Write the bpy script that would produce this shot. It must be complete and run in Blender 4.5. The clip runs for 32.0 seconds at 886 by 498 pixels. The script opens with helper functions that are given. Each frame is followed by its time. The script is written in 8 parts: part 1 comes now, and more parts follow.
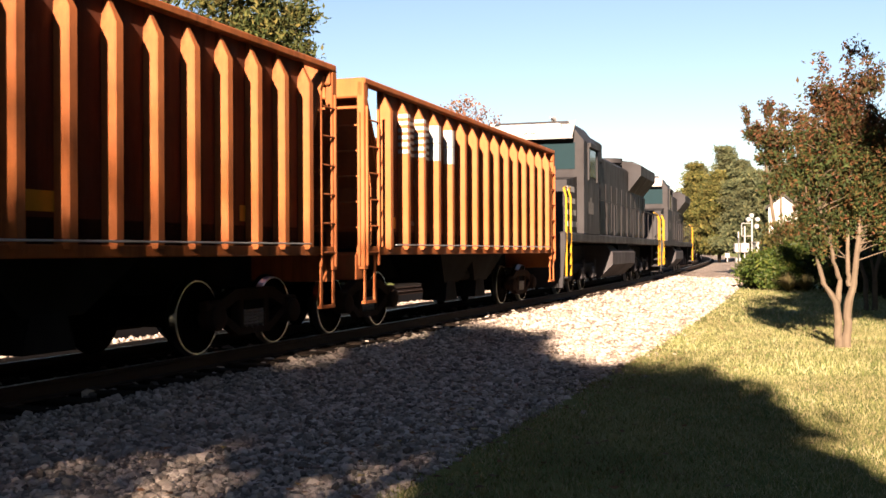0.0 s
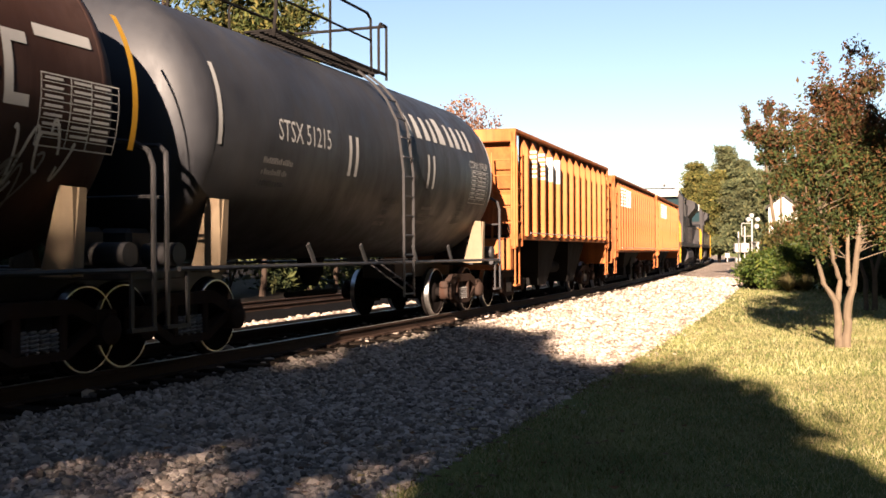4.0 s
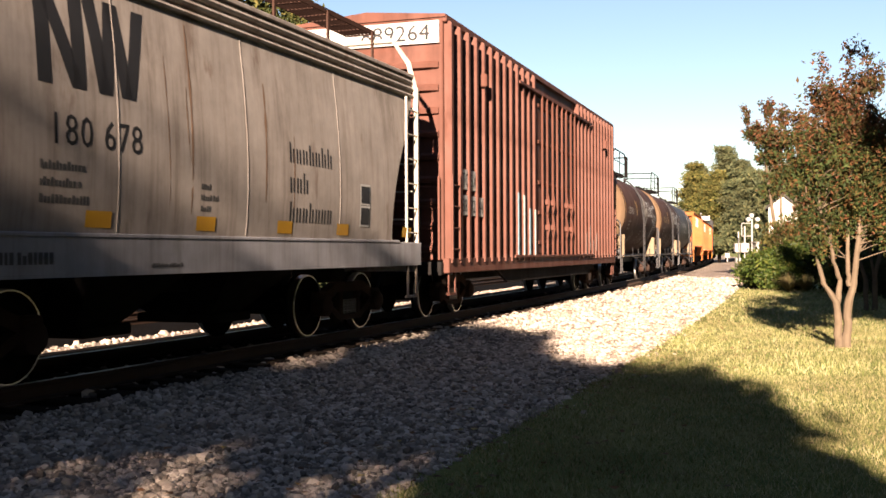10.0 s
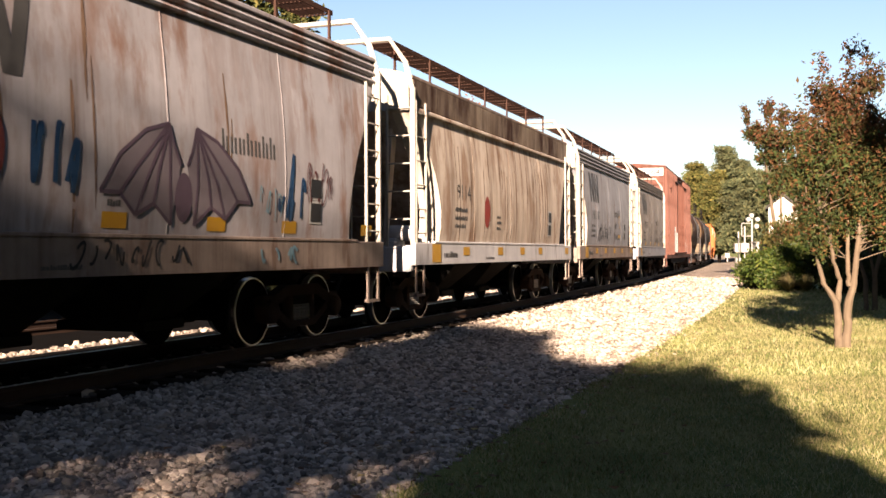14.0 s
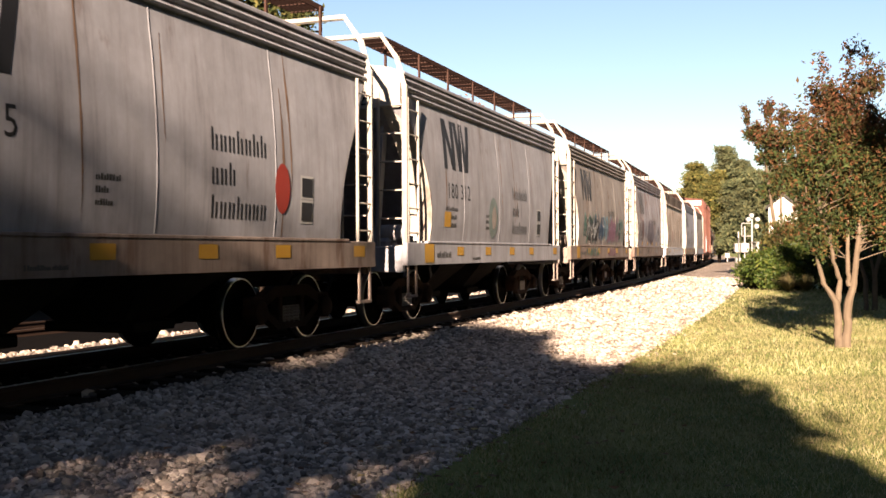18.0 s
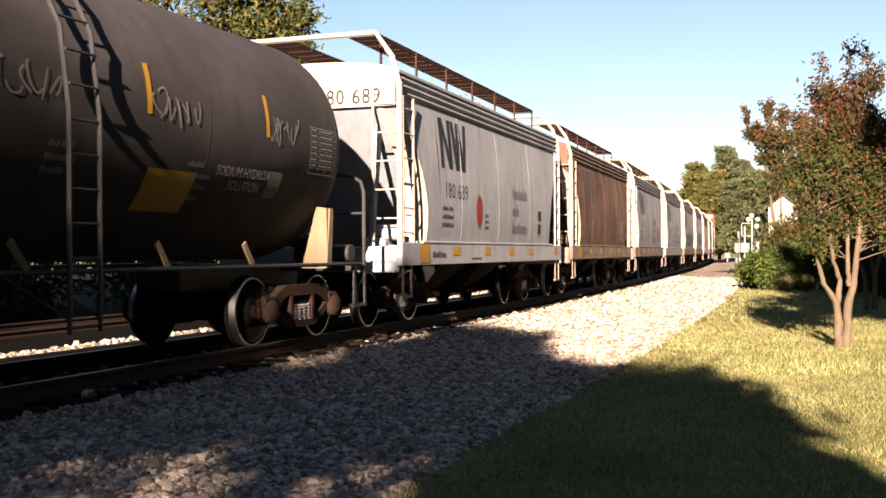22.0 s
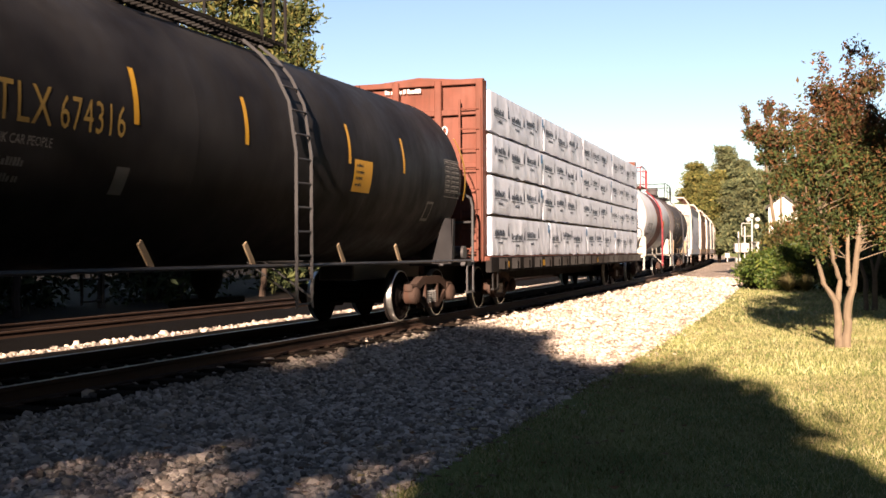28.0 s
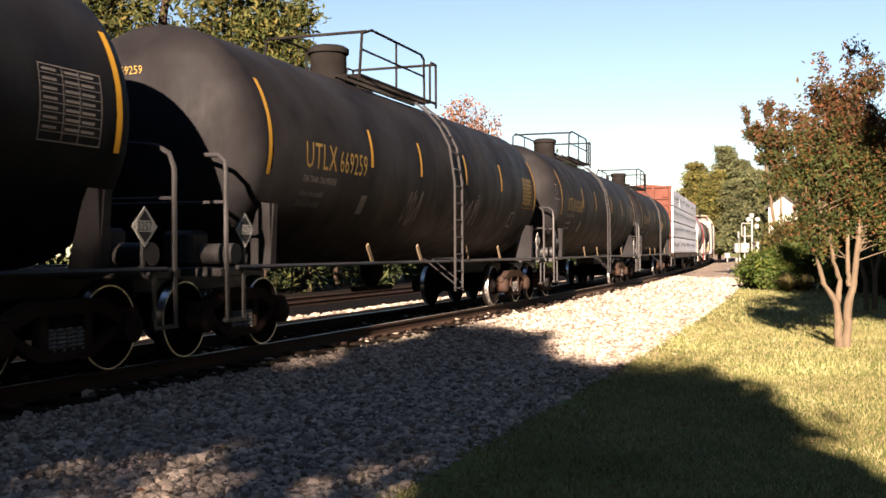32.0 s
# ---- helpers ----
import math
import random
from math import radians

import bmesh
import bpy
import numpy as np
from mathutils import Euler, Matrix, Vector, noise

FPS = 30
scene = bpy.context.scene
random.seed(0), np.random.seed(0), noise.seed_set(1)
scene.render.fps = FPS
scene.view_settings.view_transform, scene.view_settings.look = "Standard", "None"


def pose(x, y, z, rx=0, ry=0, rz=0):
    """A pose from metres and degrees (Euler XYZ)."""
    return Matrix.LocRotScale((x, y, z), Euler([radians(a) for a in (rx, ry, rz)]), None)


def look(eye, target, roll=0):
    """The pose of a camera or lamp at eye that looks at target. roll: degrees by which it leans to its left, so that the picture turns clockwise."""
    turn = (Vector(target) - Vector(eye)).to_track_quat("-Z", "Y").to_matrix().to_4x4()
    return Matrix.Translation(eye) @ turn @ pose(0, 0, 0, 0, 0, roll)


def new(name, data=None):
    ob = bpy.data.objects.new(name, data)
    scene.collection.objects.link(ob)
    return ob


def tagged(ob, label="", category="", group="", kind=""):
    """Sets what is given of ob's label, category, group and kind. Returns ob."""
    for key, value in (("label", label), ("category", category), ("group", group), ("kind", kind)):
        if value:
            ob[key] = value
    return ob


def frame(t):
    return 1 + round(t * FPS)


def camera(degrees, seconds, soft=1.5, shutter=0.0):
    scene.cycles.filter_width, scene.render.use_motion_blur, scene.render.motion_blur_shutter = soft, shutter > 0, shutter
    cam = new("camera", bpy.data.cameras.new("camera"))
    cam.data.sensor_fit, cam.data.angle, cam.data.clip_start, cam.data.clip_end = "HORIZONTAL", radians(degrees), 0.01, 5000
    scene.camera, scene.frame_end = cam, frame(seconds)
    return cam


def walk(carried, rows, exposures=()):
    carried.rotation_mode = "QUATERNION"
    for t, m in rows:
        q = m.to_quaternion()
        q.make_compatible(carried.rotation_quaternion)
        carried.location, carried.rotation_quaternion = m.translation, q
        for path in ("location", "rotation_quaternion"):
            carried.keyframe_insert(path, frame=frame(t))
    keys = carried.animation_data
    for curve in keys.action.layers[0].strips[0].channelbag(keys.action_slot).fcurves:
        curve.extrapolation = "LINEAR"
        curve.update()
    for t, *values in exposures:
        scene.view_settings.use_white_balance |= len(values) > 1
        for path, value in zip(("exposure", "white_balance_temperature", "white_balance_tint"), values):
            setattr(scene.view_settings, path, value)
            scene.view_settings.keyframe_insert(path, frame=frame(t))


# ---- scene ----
import functools
# The camera stands still beside a curved railway line; rail tops lie at z = 0.
EYE = (0.0, 0.0, 1.186)
cam = camera(45.74, 32.0, soft=1.6, shutter=0.06)
still = look(EYE, (0.0, 100.0, 1.186 + 0.304), -0.283)
walk(cam, [(0, still), (32, still)], exposures=[(0, 2.9, 6050, 18), (32, 2.9, 6050, 18)])

# ---- world, sun ----
SUN_EL, SUN_AZ = radians(19.0), radians(11.0)       # the light travels along +y, a little to +x
world = bpy.data.worlds.new("sky")
scene.world = world
world.use_nodes = True
wn = world.node_tree
wn.nodes.clear()
sky = wn.nodes.new("ShaderNodeTexSky")
sky.sky_type, sky.sun_disc = "NISHITA", False
sky.sun_elevation, sky.sun_rotation = SUN_EL, radians(180) + SUN_AZ
sky.air_density, sky.dust_density, sky.ozone_density, sky.altitude = 1.15, 0.25, 0.4, 900
bg = wn.nodes.new("ShaderNodeBackground")
bg.inputs["Strength"].default_value = 0.0198
wout = wn.nodes.new("ShaderNodeOutputWorld")
wn.links.new(sky.outputs[0], bg.inputs[0])
wn.links.new(bg.outputs[0], wout.inputs[0])

sun_data = bpy.data.lights.new("sun", "SUN")
sun_data.energy, sun_data.angle, sun_data.color = 5.0, radians(0.53), (1.0, 0.77, 0.53)
sun = new("sun", sun_data)
LIGHT = Vector((math.sin(SUN_AZ) * math.cos(SUN_EL), math.cos(SUN_AZ) * math.cos(SUN_EL), -math.sin(SUN_EL)))
sun.matrix_world = look((0, -30, 40), Vector((0, -30, 40)) + LIGHT)

# ---- the line of the track ----
D0, TH0, KAP = 7.75, 0.36509, 0.00138              # distance of the line, its heading and curvature beside the camera
BEND, KAP_FAR = 45.0, 0.00045                      # farther on it bends less
SX, SY = -D0 * math.cos(TH0), D0 * math.sin(TH0)


def heading(s):
    return TH0 - KAP * min(max(s, -40), BEND) - KAP_FAR * max(0.0, s - BEND)


def track(s, o=0.0, z=0.0):
    """The place s metres along the line, o metres to its right."""
    near, h = min(max(s, -40), BEND), heading(s)
    hn = heading(near)
    x, y = SX + (math.cos(hn) - math.cos(TH0)) / KAP, SY + (math.sin(TH0) - math.sin(hn)) / KAP
    if s > BEND:
        x, y = x + (math.cos(h) - math.cos(hn)) / KAP_FAR, y + (math.sin(hn) - math.sin(h)) / KAP_FAR
    elif s < -40:
        x, y = x + (s + 40) * math.sin(h), y + (s + 40) * math.cos(h)
    return Vector((x + o * math.cos(h), y - o * math.sin(h), z))


SPEED, GAIN = 8.724, 0.012                         # metres a second at 19 s; the train slowly gathers speed


def run(u, t):
    """Where a point of the train that lies at u at 19 s is at t."""
    return u + SPEED * (t - 19.0) + GAIN * (t - 19.0) ** 2

# ---- mesh tools ----
class Solid:
    """Vertices and faces of one mesh, gathered piece by piece."""

    def __init__(self):
        self.v, self.f = [], []

    def add(self, verts, faces):
        n = len(self.v)
        self.v += [tuple(p) for p in verts]
        self.f += [tuple(i + n for i in q) for q in faces]
        return self

    def box(self, x0, x1, y0, y1, z0, z1, c=0.0):
        if x0 > x1: x0, x1 = x1, x0
        if y0 > y1: y0, y1 = y1, y0
        if z0 > z1: z0, z1 = z1, z0
        c = min(c, 0.49 * min(x1 - x0, y1 - y0, z1 - z0))
        if c <= 0:
            p = [(x, y, z) for x in (x0, x1) for y in (y0, y1) for z in (z0, z1)]
            return self.add(p, [(0, 1, 3, 2), (4, 6, 7, 5), (0, 4, 5, 1), (2, 3, 7, 6), (0, 2, 6, 4), (1, 5, 7, 3)])
        p = []
        for sx in (0, 1):
            for sy in (0, 1):
                for sz in (0, 1):
                    X, Y, Z = (x0, x1)[sx], (y0, y1)[sy], (z0, z1)[sz]
                    ix, iy, iz = X + (c, -c)[sx], Y + (c, -c)[sy], Z + (c, -c)[sz]
                    p += [(X, iy, iz), (ix, Y, iz), (ix, iy, Z)]
        k = lambda a, b, d, m: 3 * (4 * a + 2 * b + d) + m
        f = []
        for a in (0, 1):
            q = [k(a, 0, 0, 0), k(a, 0, 1, 0), k(a, 1, 1, 0), k(a, 1, 0, 0)]
            f.append(q if a == 0 else q[::-1])
            q = [k(0, a, 0, 1), k(1, a, 0, 1), k(1, a, 1, 1), k(0, a, 1, 1)]
            f.append(q if a == 0 else q[::-1])
            q = [k(0, 0, a, 2), k(0, 1, a, 2), k(1, 1, a, 2), k(1, 0, a, 2)]
            f.append(q if a == 0 else q[::-1])
        for a in (0, 1):
            for b in (0, 1):
                q = [k(a, b, 0, 0), k(a, b, 0, 1), k(a, b, 1, 1), k(a, b, 1, 0)]
                f.append(q if a == b else q[::-1])
                q = [k(a, 0, b, 0), k(a, 1, b, 0), k(a, 1, b, 2), k(a, 0, b, 2)]
                f.append(q if a == b else q[::-1])
                q = [k(0, a, b, 1), k(0, a, b, 2), k(1, a, b, 2), k(1, a, b, 1)]
                f.append(q if a == b else q[::-1])
                for d in (0, 1):
                    q = [k(a, b, d, 0), k(a, b, d, 1), k(a, b, d, 2)]
                    f.append(q if (a + b + d) % 2 == 0 else q[::-1])
        return self.add(p, f)

    def prism(self, poly, axis, a, b):
        """poly: points in the plane across axis ('x': (y, z), 'y': (x, z), 'z': (x, y)), drawn from a to b."""
        put = {"x": lambda p, t: (t, p[0], p[1]), "y": lambda p, t: (p[0], t, p[1]), "z": lambda p, t: (p[0], p[1], t)}[axis]
        n = len(poly)
        v = [put(p, a) for p in poly] + [put(p, b) for p in poly]
        return self.add(v, [tuple(range(n))[::-1], tuple(range(n, 2 * n))] + [(i, (i + 1) % n, n + (i + 1) % n, n + i) for i in range(n)])

    def tube(self, path, r, n=8, r2=None):
        path = [Vector(p) for p in path]
        v, f = [], []
        side = None
        for i, p in enumerate(path):
            d = (path[min(i + 1, len(path) - 1)] - path[max(i - 1, 0)]).normalized()
            if side is None:
                side = d.orthogonal().normalized()
            side = (side - d * side.dot(d))
            side = side.normalized() if side.length > 1e-6 else d.orthogonal().normalized()
            up = d.cross(side)
            rr = r if r2 is None else r + (r2 - r) * i / max(1, len(path) - 1)
            v += [p + (side * math.cos(2 * math.pi * j / n) + up * math.sin(2 * math.pi * j / n)) * rr for j in range(n)]
        for i in range(len(path) - 1):
            f += [(i * n + j, i * n + (j + 1) % n, (i + 1) * n + (j + 1) % n, (i + 1) * n + j) for j in range(n)]
        m = (len(path) - 1) * n
        f += [tuple(range(n))[::-1], tuple(range(m, m + n))]
        return self.add(v, f)

    def turn(self, profile, axis, centre, n=24, cap=True):
        """profile: (along, radius) pairs round an axis ('x', 'y' or 'z') through centre."""
        cx, cy, cz = centre
        v, f = [], []
        for a, r in profile:
            for j in range(n):
                c, s = r * math.cos(2 * math.pi * j / n), r * math.sin(2 * math.pi * j / n)
                v.append({"x": (cx + a, cy + c, cz + s), "y": (cx + s, cy + a, cz + c), "z": (cx + c, cy + s, cz + a)}[axis])
        for i in range(len(profile) - 1):
            f += [(i * n + j, i * n + (j + 1) % n, (i + 1) * n + (j + 1) % n, (i + 1) * n + j) for j in range(n)]
        if cap:
            m = (len(profile) - 1) * n
            f += [tuple(range(n))[::-1], tuple(range(m, m + n))]
        return self.add(v, f)

    def mirror_x(self):
        n = len(self.v)
        v, f = list(self.v), list(self.f)
        self.v += [(-x, y, z) for x, y, z in v]
        self.f += [tuple(i + n for i in q[::-1]) for q in f]
        return self

    def mesh(self, name, mat, smooth=38):
        me = bpy.data.meshes.new(name)
        me.from_pydata(self.v, [], self.f)
        if mat:
            me.materials.append(mat)
        if smooth:
            me.shade_smooth()
            me.set_sharp_from_angle(angle=radians(smooth))
        me.update()
        return me


def part(name, solid, mat, parent, label="", smooth=38):
    """One mesh object under a thing or under a part."""
    me = solid if isinstance(solid, bpy.types.Mesh) else solid.mesh(name, mat, smooth)
    ob = new(name, me)
    ob.parent = parent
    if label:
        ob["label"] = label
    return ob


def thing(name, label, category, group=""):
    ob = new(name)
    ob.empty_display_size = 0.3
    return tagged(ob, label, category, group)


# ---- writing ----
def letters(words, size, stretch=1.0, spacing=1.0):
    """The filled outline of words, from x = 0, y = 0, as (points, faces)."""
    cu = bpy.data.curves.new("letters", "FONT")
    cu.body, cu.size, cu.resolution_u, cu.space_character = words, size / 0.7, 2, spacing
    ob = bpy.data.objects.new("letters", cu)
    scene.collection.objects.link(ob)
    bpy.context.view_layer.update()
    me = bpy.data.meshes.new_from_object(ob.evaluated_get(bpy.context.evaluated_depsgraph_get()))
    pts = [(v.co.x * stretch, v.co.y) for v in me.vertices]
    faces = [tuple(p.vertices) for p in me.polygons]
    bpy.data.objects.remove(ob)
    bpy.data.curves.remove(cu)
    bpy.data.meshes.remove(me)
    return pts, faces


def bars(rng, count, size, gap=0.35):
    """A row of upright bars of the size of small writing."""
    pts, faces, x = [], [], 0.0
    for _ in range(count):
        w = size * rng.uniform(0.35, 0.62)
        h = size * rng.choice((1.0, 0.72, 0.72, 1.0))
        n = len(pts)
        pts += [(x, 0), (x + w, 0), (x + w, h), (x, h)]
        faces.append((n, n + 1, n + 2, n + 3))
        x += w + size * (gap if rng.random() < 0.85 else 0.9) * 0.45
    return pts, faces


def stems(tall, size):
    """A word as pairs of slim bars, high for 1 and low for 0."""
    rows, x = [], 0.0
    for ch in tall:
        h, w, t = size * (1.0 if ch == "1" else 0.72), size * 0.46, size * 0.15
        rows += [[(x, 0), (x + t, 0), (x + t, h), (x, h)], [(x + w - t, 0), (x + w, 0), (x + w, size * 0.7), (x + w - t, size * 0.7)]]
        x += w + size * 0.22
    return quad_shape(rows)


def quad_shape(rows):
    """Four-cornered shapes given by their corners."""
    pts, faces = [], []
    for q in rows:
        n = len(pts)
        pts += list(q)
        faces.append(tuple(range(n, n + len(q))))
    return pts, faces


def on_side(shape, y0, z0, where, lift=0.003, cut=0.07):
    """Lay a flat shape on a side: its x runs along the car, its y upward; where(z) gives the side's distance from the
    middle. Seen from the right of the car the front lies to the right."""
    pts, faces = shape
    bm = bmesh.new()
    vs = [bm.verts.new((x, y, 0)) for x, y in pts]
    for q in faces:
        try:
            bm.faces.new([vs[i] for i in q])
        except ValueError:
            pass
    if cut:
        lo, hi = min(p[1] for p in pts), max(p[1] for p in pts)
        h = math.floor(lo / cut + 1) * cut
        while h < hi:
            bmesh.ops.bisect_plane(bm, geom=bm.verts[:] + bm.edges[:] + bm.faces[:], plane_co=(0, h, 0), plane_no=(0, 1, 0))
            h += cut
    bm.verts.index_update()
    sol = Solid()
    sol.add([(where(z0 + v.co.y) + lift, y0 + v.co.x, z0 + v.co.y) for v in bm.verts], [tuple(v.index for v in f.verts) for f in bm.faces])
    bm.free()
    return sol


def scrawl(rng, width, height, strokes, thick):
    """Loose looping strokes of spray paint, side by side like hurried letters, as flat bands."""
    rows = []
    for i in range(strokes):
        cx = width * (0.1 + 0.8 * (i + rng.uniform(-0.2, 0.2)) / max(1, strokes - 1)) if strokes > 1 else width / 2
        cy = height * rng.uniform(0.42, 0.58)
        a, b = min(width * 0.1, height * rng.uniform(0.14, 0.3)), height * rng.uniform(0.22, 0.42)
        w1, w2 = rng.choice((2.2, 3.3, 4.6)), rng.choice((2.4, 3.6, 5.0, 7.0))
        p1, p2, lean = rng.uniform(0, 6.28), rng.uniform(0, 6.28), rng.uniform(-0.1, 0.35)
        n = 13
        pts = []
        for k in range(n + 1):
            t = k / n
            y = b * math.sin(w2 * t + p2)
            pts.append((cx + a * math.sin(w1 * t + p1) + lean * y, cy + y))
        for (x, y), (nx, ny) in zip(pts, pts[1:]):
            d = math.hypot(nx - x, ny - y)
            if d < 0.004:
                continue
            px, py = -(ny - y) / d * thick / 2, (nx - x) / d * thick / 2
            ex, ey = (nx - x) / d * thick * 0.25, (ny - y) / d * thick * 0.25
            rows.append([(x - px - ex, y - py - ey), (nx - px + ex, ny - py + ey), (nx + px + ex, ny + py + ey), (x + px - ex, y + py - ey)])
    return quad_shape(rows)

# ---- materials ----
PAINT_SCALE = 0.36                                       # scales every paint colour down, which deepens shade against the sunlit parts
LOOSE_SCALE = 0.47                                        # same scaling for leaves and stones, which keeps their shade dark


def toned_down(c):
    return tuple(PAINT_SCALE * v for v in c)


def nodes_of(name):
    m = bpy.data.materials.new(name)
    m.use_nodes = True
    nt = m.node_tree
    return m, nt, nt.nodes["Principled BSDF"]


def noise_node(nt, coord, scale, detail=4.0, rough=0.6, stretch=None):
    n = nt.nodes.new("ShaderNodeTexNoise")
    n.inputs["Scale"].default_value, n.inputs["Detail"].default_value, n.inputs["Roughness"].default_value = scale, detail, rough
    if stretch:
        mp = nt.nodes.new("ShaderNodeMapping")
        mp.inputs["Scale"].default_value = stretch
        nt.links.new(coord, mp.inputs[0])
        coord = mp.outputs[0]
    nt.links.new(coord, n.inputs["Vector"])
    return n.outputs["Fac"]


def ramp(nt, fac, stops):
    r = nt.nodes.new("ShaderNodeValToRGB")
    while len(r.color_ramp.elements) < len(stops):
        r.color_ramp.elements.new(0.5)
    for e, (p, c) in zip(r.color_ramp.elements, stops):
        e.position = p
        e.color = (*c, 1) if len(c) == 3 else c
    nt.links.new(fac, r.inputs[0])
    return r.outputs[0]


def mix(nt, fac, a, b, mode="MIX"):
    m = nt.nodes.new("ShaderNodeMix")
    m.data_type, m.blend_type = "RGBA", mode
    for sock, val in ((m.inputs[0], fac), (m.inputs[6], a), (m.inputs[7], b)):
        if isinstance(val, (int, float)):
            sock.default_value = val
        elif isinstance(val, tuple):
            sock.default_value = (*val, 1)
        else:
            nt.links.new(val, sock)
    return m.outputs[2]


def bump(nt, bsdf, fac, dist, strength=0.6):
    b = nt.nodes.new("ShaderNodeBump")
    b.inputs["Strength"].default_value, b.inputs["Distance"].default_value = strength, dist
    nt.links.new(fac, b.inputs["Height"])
    nt.links.new(b.outputs[0], bsdf.inputs["Normal"])


def painted(name, base, rust=(0.13, 0.045, 0.018), amount=0.3, dirt=(0.05, 0.04, 0.03), dirtiness=0.35, rough=0.55, streak=0.5, dent=0.012, wide=1.0):
    """Weathered paint on steel: fading, vertical streaks, patches of rust, soft dents."""
    base, rust, dirt = toned_down(base), toned_down(rust), toned_down(dirt)
    m, nt, b = nodes_of(name)
    co = nt.nodes.new("ShaderNodeTexCoord").outputs["Object"]
    fade = noise_node(nt, co, 0.9, 3)
    col = mix(nt, ramp(nt, fade, [(0.3, (0, 0, 0)), (0.75, (1, 1, 1))]), base, tuple(min(1, c * 1.18 + 0.012) for c in base))
    st = noise_node(nt, co, 1.0, 6, 0.65, (5.0 * wide, 5.0 * wide, 0.28 * wide))
    fine = noise_node(nt, co, 1.0, 5, 0.7, (22.0 * wide, 22.0 * wide, 1.1 * wide))
    stm = nt.nodes.new("ShaderNodeMath")
    stm.operation = "MULTIPLY"
    nt.links.new(ramp(nt, st, [(0.42, (0, 0, 0)), (0.66, (1, 1, 1))]), stm.inputs[0])
    nt.links.new(ramp(nt, fine, [(0.35, (0.2, 0.2, 0.2)), (0.7, (1, 1, 1))]), stm.inputs[1])
    sc = nt.nodes.new("ShaderNodeMath")
    sc.operation, sc.inputs[1].default_value = "MULTIPLY", streak
    nt.links.new(stm.outputs[0], sc.inputs[0])
    col = mix(nt, sc.outputs[0], col, tuple(0.5 * r + 0.5 * d for r, d in zip(rust, dirt)))
    patch = noise_node(nt, co, 1.0, 9, 0.66, (2.4, 2.4, 0.75))
    lo = 0.7 - 0.28 * amount
    pm = ramp(nt, patch, [(lo, (0, 0, 0)), (lo + 0.08, (0.45, 0.45, 0.45)), (lo + 0.26, (1, 1, 1))])
    big = ramp(nt, noise_node(nt, co, 0.35, 2), [(0.36, (0, 0, 0)), (0.58, (1, 1, 1))])
    pmul = nt.nodes.new("ShaderNodeMath")
    pmul.operation = "MULTIPLY"
    nt.links.new(pm, pmul.inputs[0])
    nt.links.new(big, pmul.inputs[1])
    col = mix(nt, pmul.outputs[0], col, rust)
    dm = nt.nodes.new("ShaderNodeMath")
    dm.operation, dm.inputs[1].default_value = "MULTIPLY", dirtiness
    nt.links.new(ramp(nt, noise_node(nt, co, 2.6, 8, 0.7), [(0.35, (0, 0, 0)), (0.8, (1, 1, 1))]), dm.inputs[0])
    col = mix(nt, dm.outputs[0], col, dirt)
    nt.links.new(col, b.inputs["Base Color"])
    rr = ramp(nt, patch, [(0.3, (rough, rough, rough)), (0.7, (min(1, rough + 0.3),) * 3)])
    nt.links.new(rr, b.inputs["Roughness"])
    b.inputs["Specular IOR Level"].default_value = 0.3 if rough < 0.45 else 0.09 if rough < 0.7 else 0.03       # dusty, chalked paint has little gloss
    bump(nt, b, noise_node(nt, co, 1.3, 3, 0.55), dent, 0.5)
    return m


def plain(name, base, rough=0.6, metal=0.0, vary=0.25, scale=8.0, relief=0.003):
    base = base if metal > 0.5 else toned_down(base)
    m, nt, b = nodes_of(name)
    co = nt.nodes.new("ShaderNodeTexCoord").outputs["Object"]
    n = noise_node(nt, co, scale, 6, 0.65)
    big = noise_node(nt, co, scale * 0.12, 3)
    col = mix(nt, n, tuple(c * (1 - vary) for c in base), tuple(min(1, c * (1 + vary)) for c in base))
    col = mix(nt, ramp(nt, big, [(0.35, (0, 0, 0)), (0.7, (1, 1, 1))]), col, tuple(c * (1 - 0.6 * vary) for c in base))
    nt.links.new(col, b.inputs["Base Color"])
    b.inputs["Roughness"].default_value, b.inputs["Metallic"].default_value = rough, metal
    b.inputs["Specular IOR Level"].default_value = 0.5 if rough < 0.4 else 0.2 if rough < 0.85 else 0.02
    if relief:
        bump(nt, b, n, relief, 0.5)
    return m


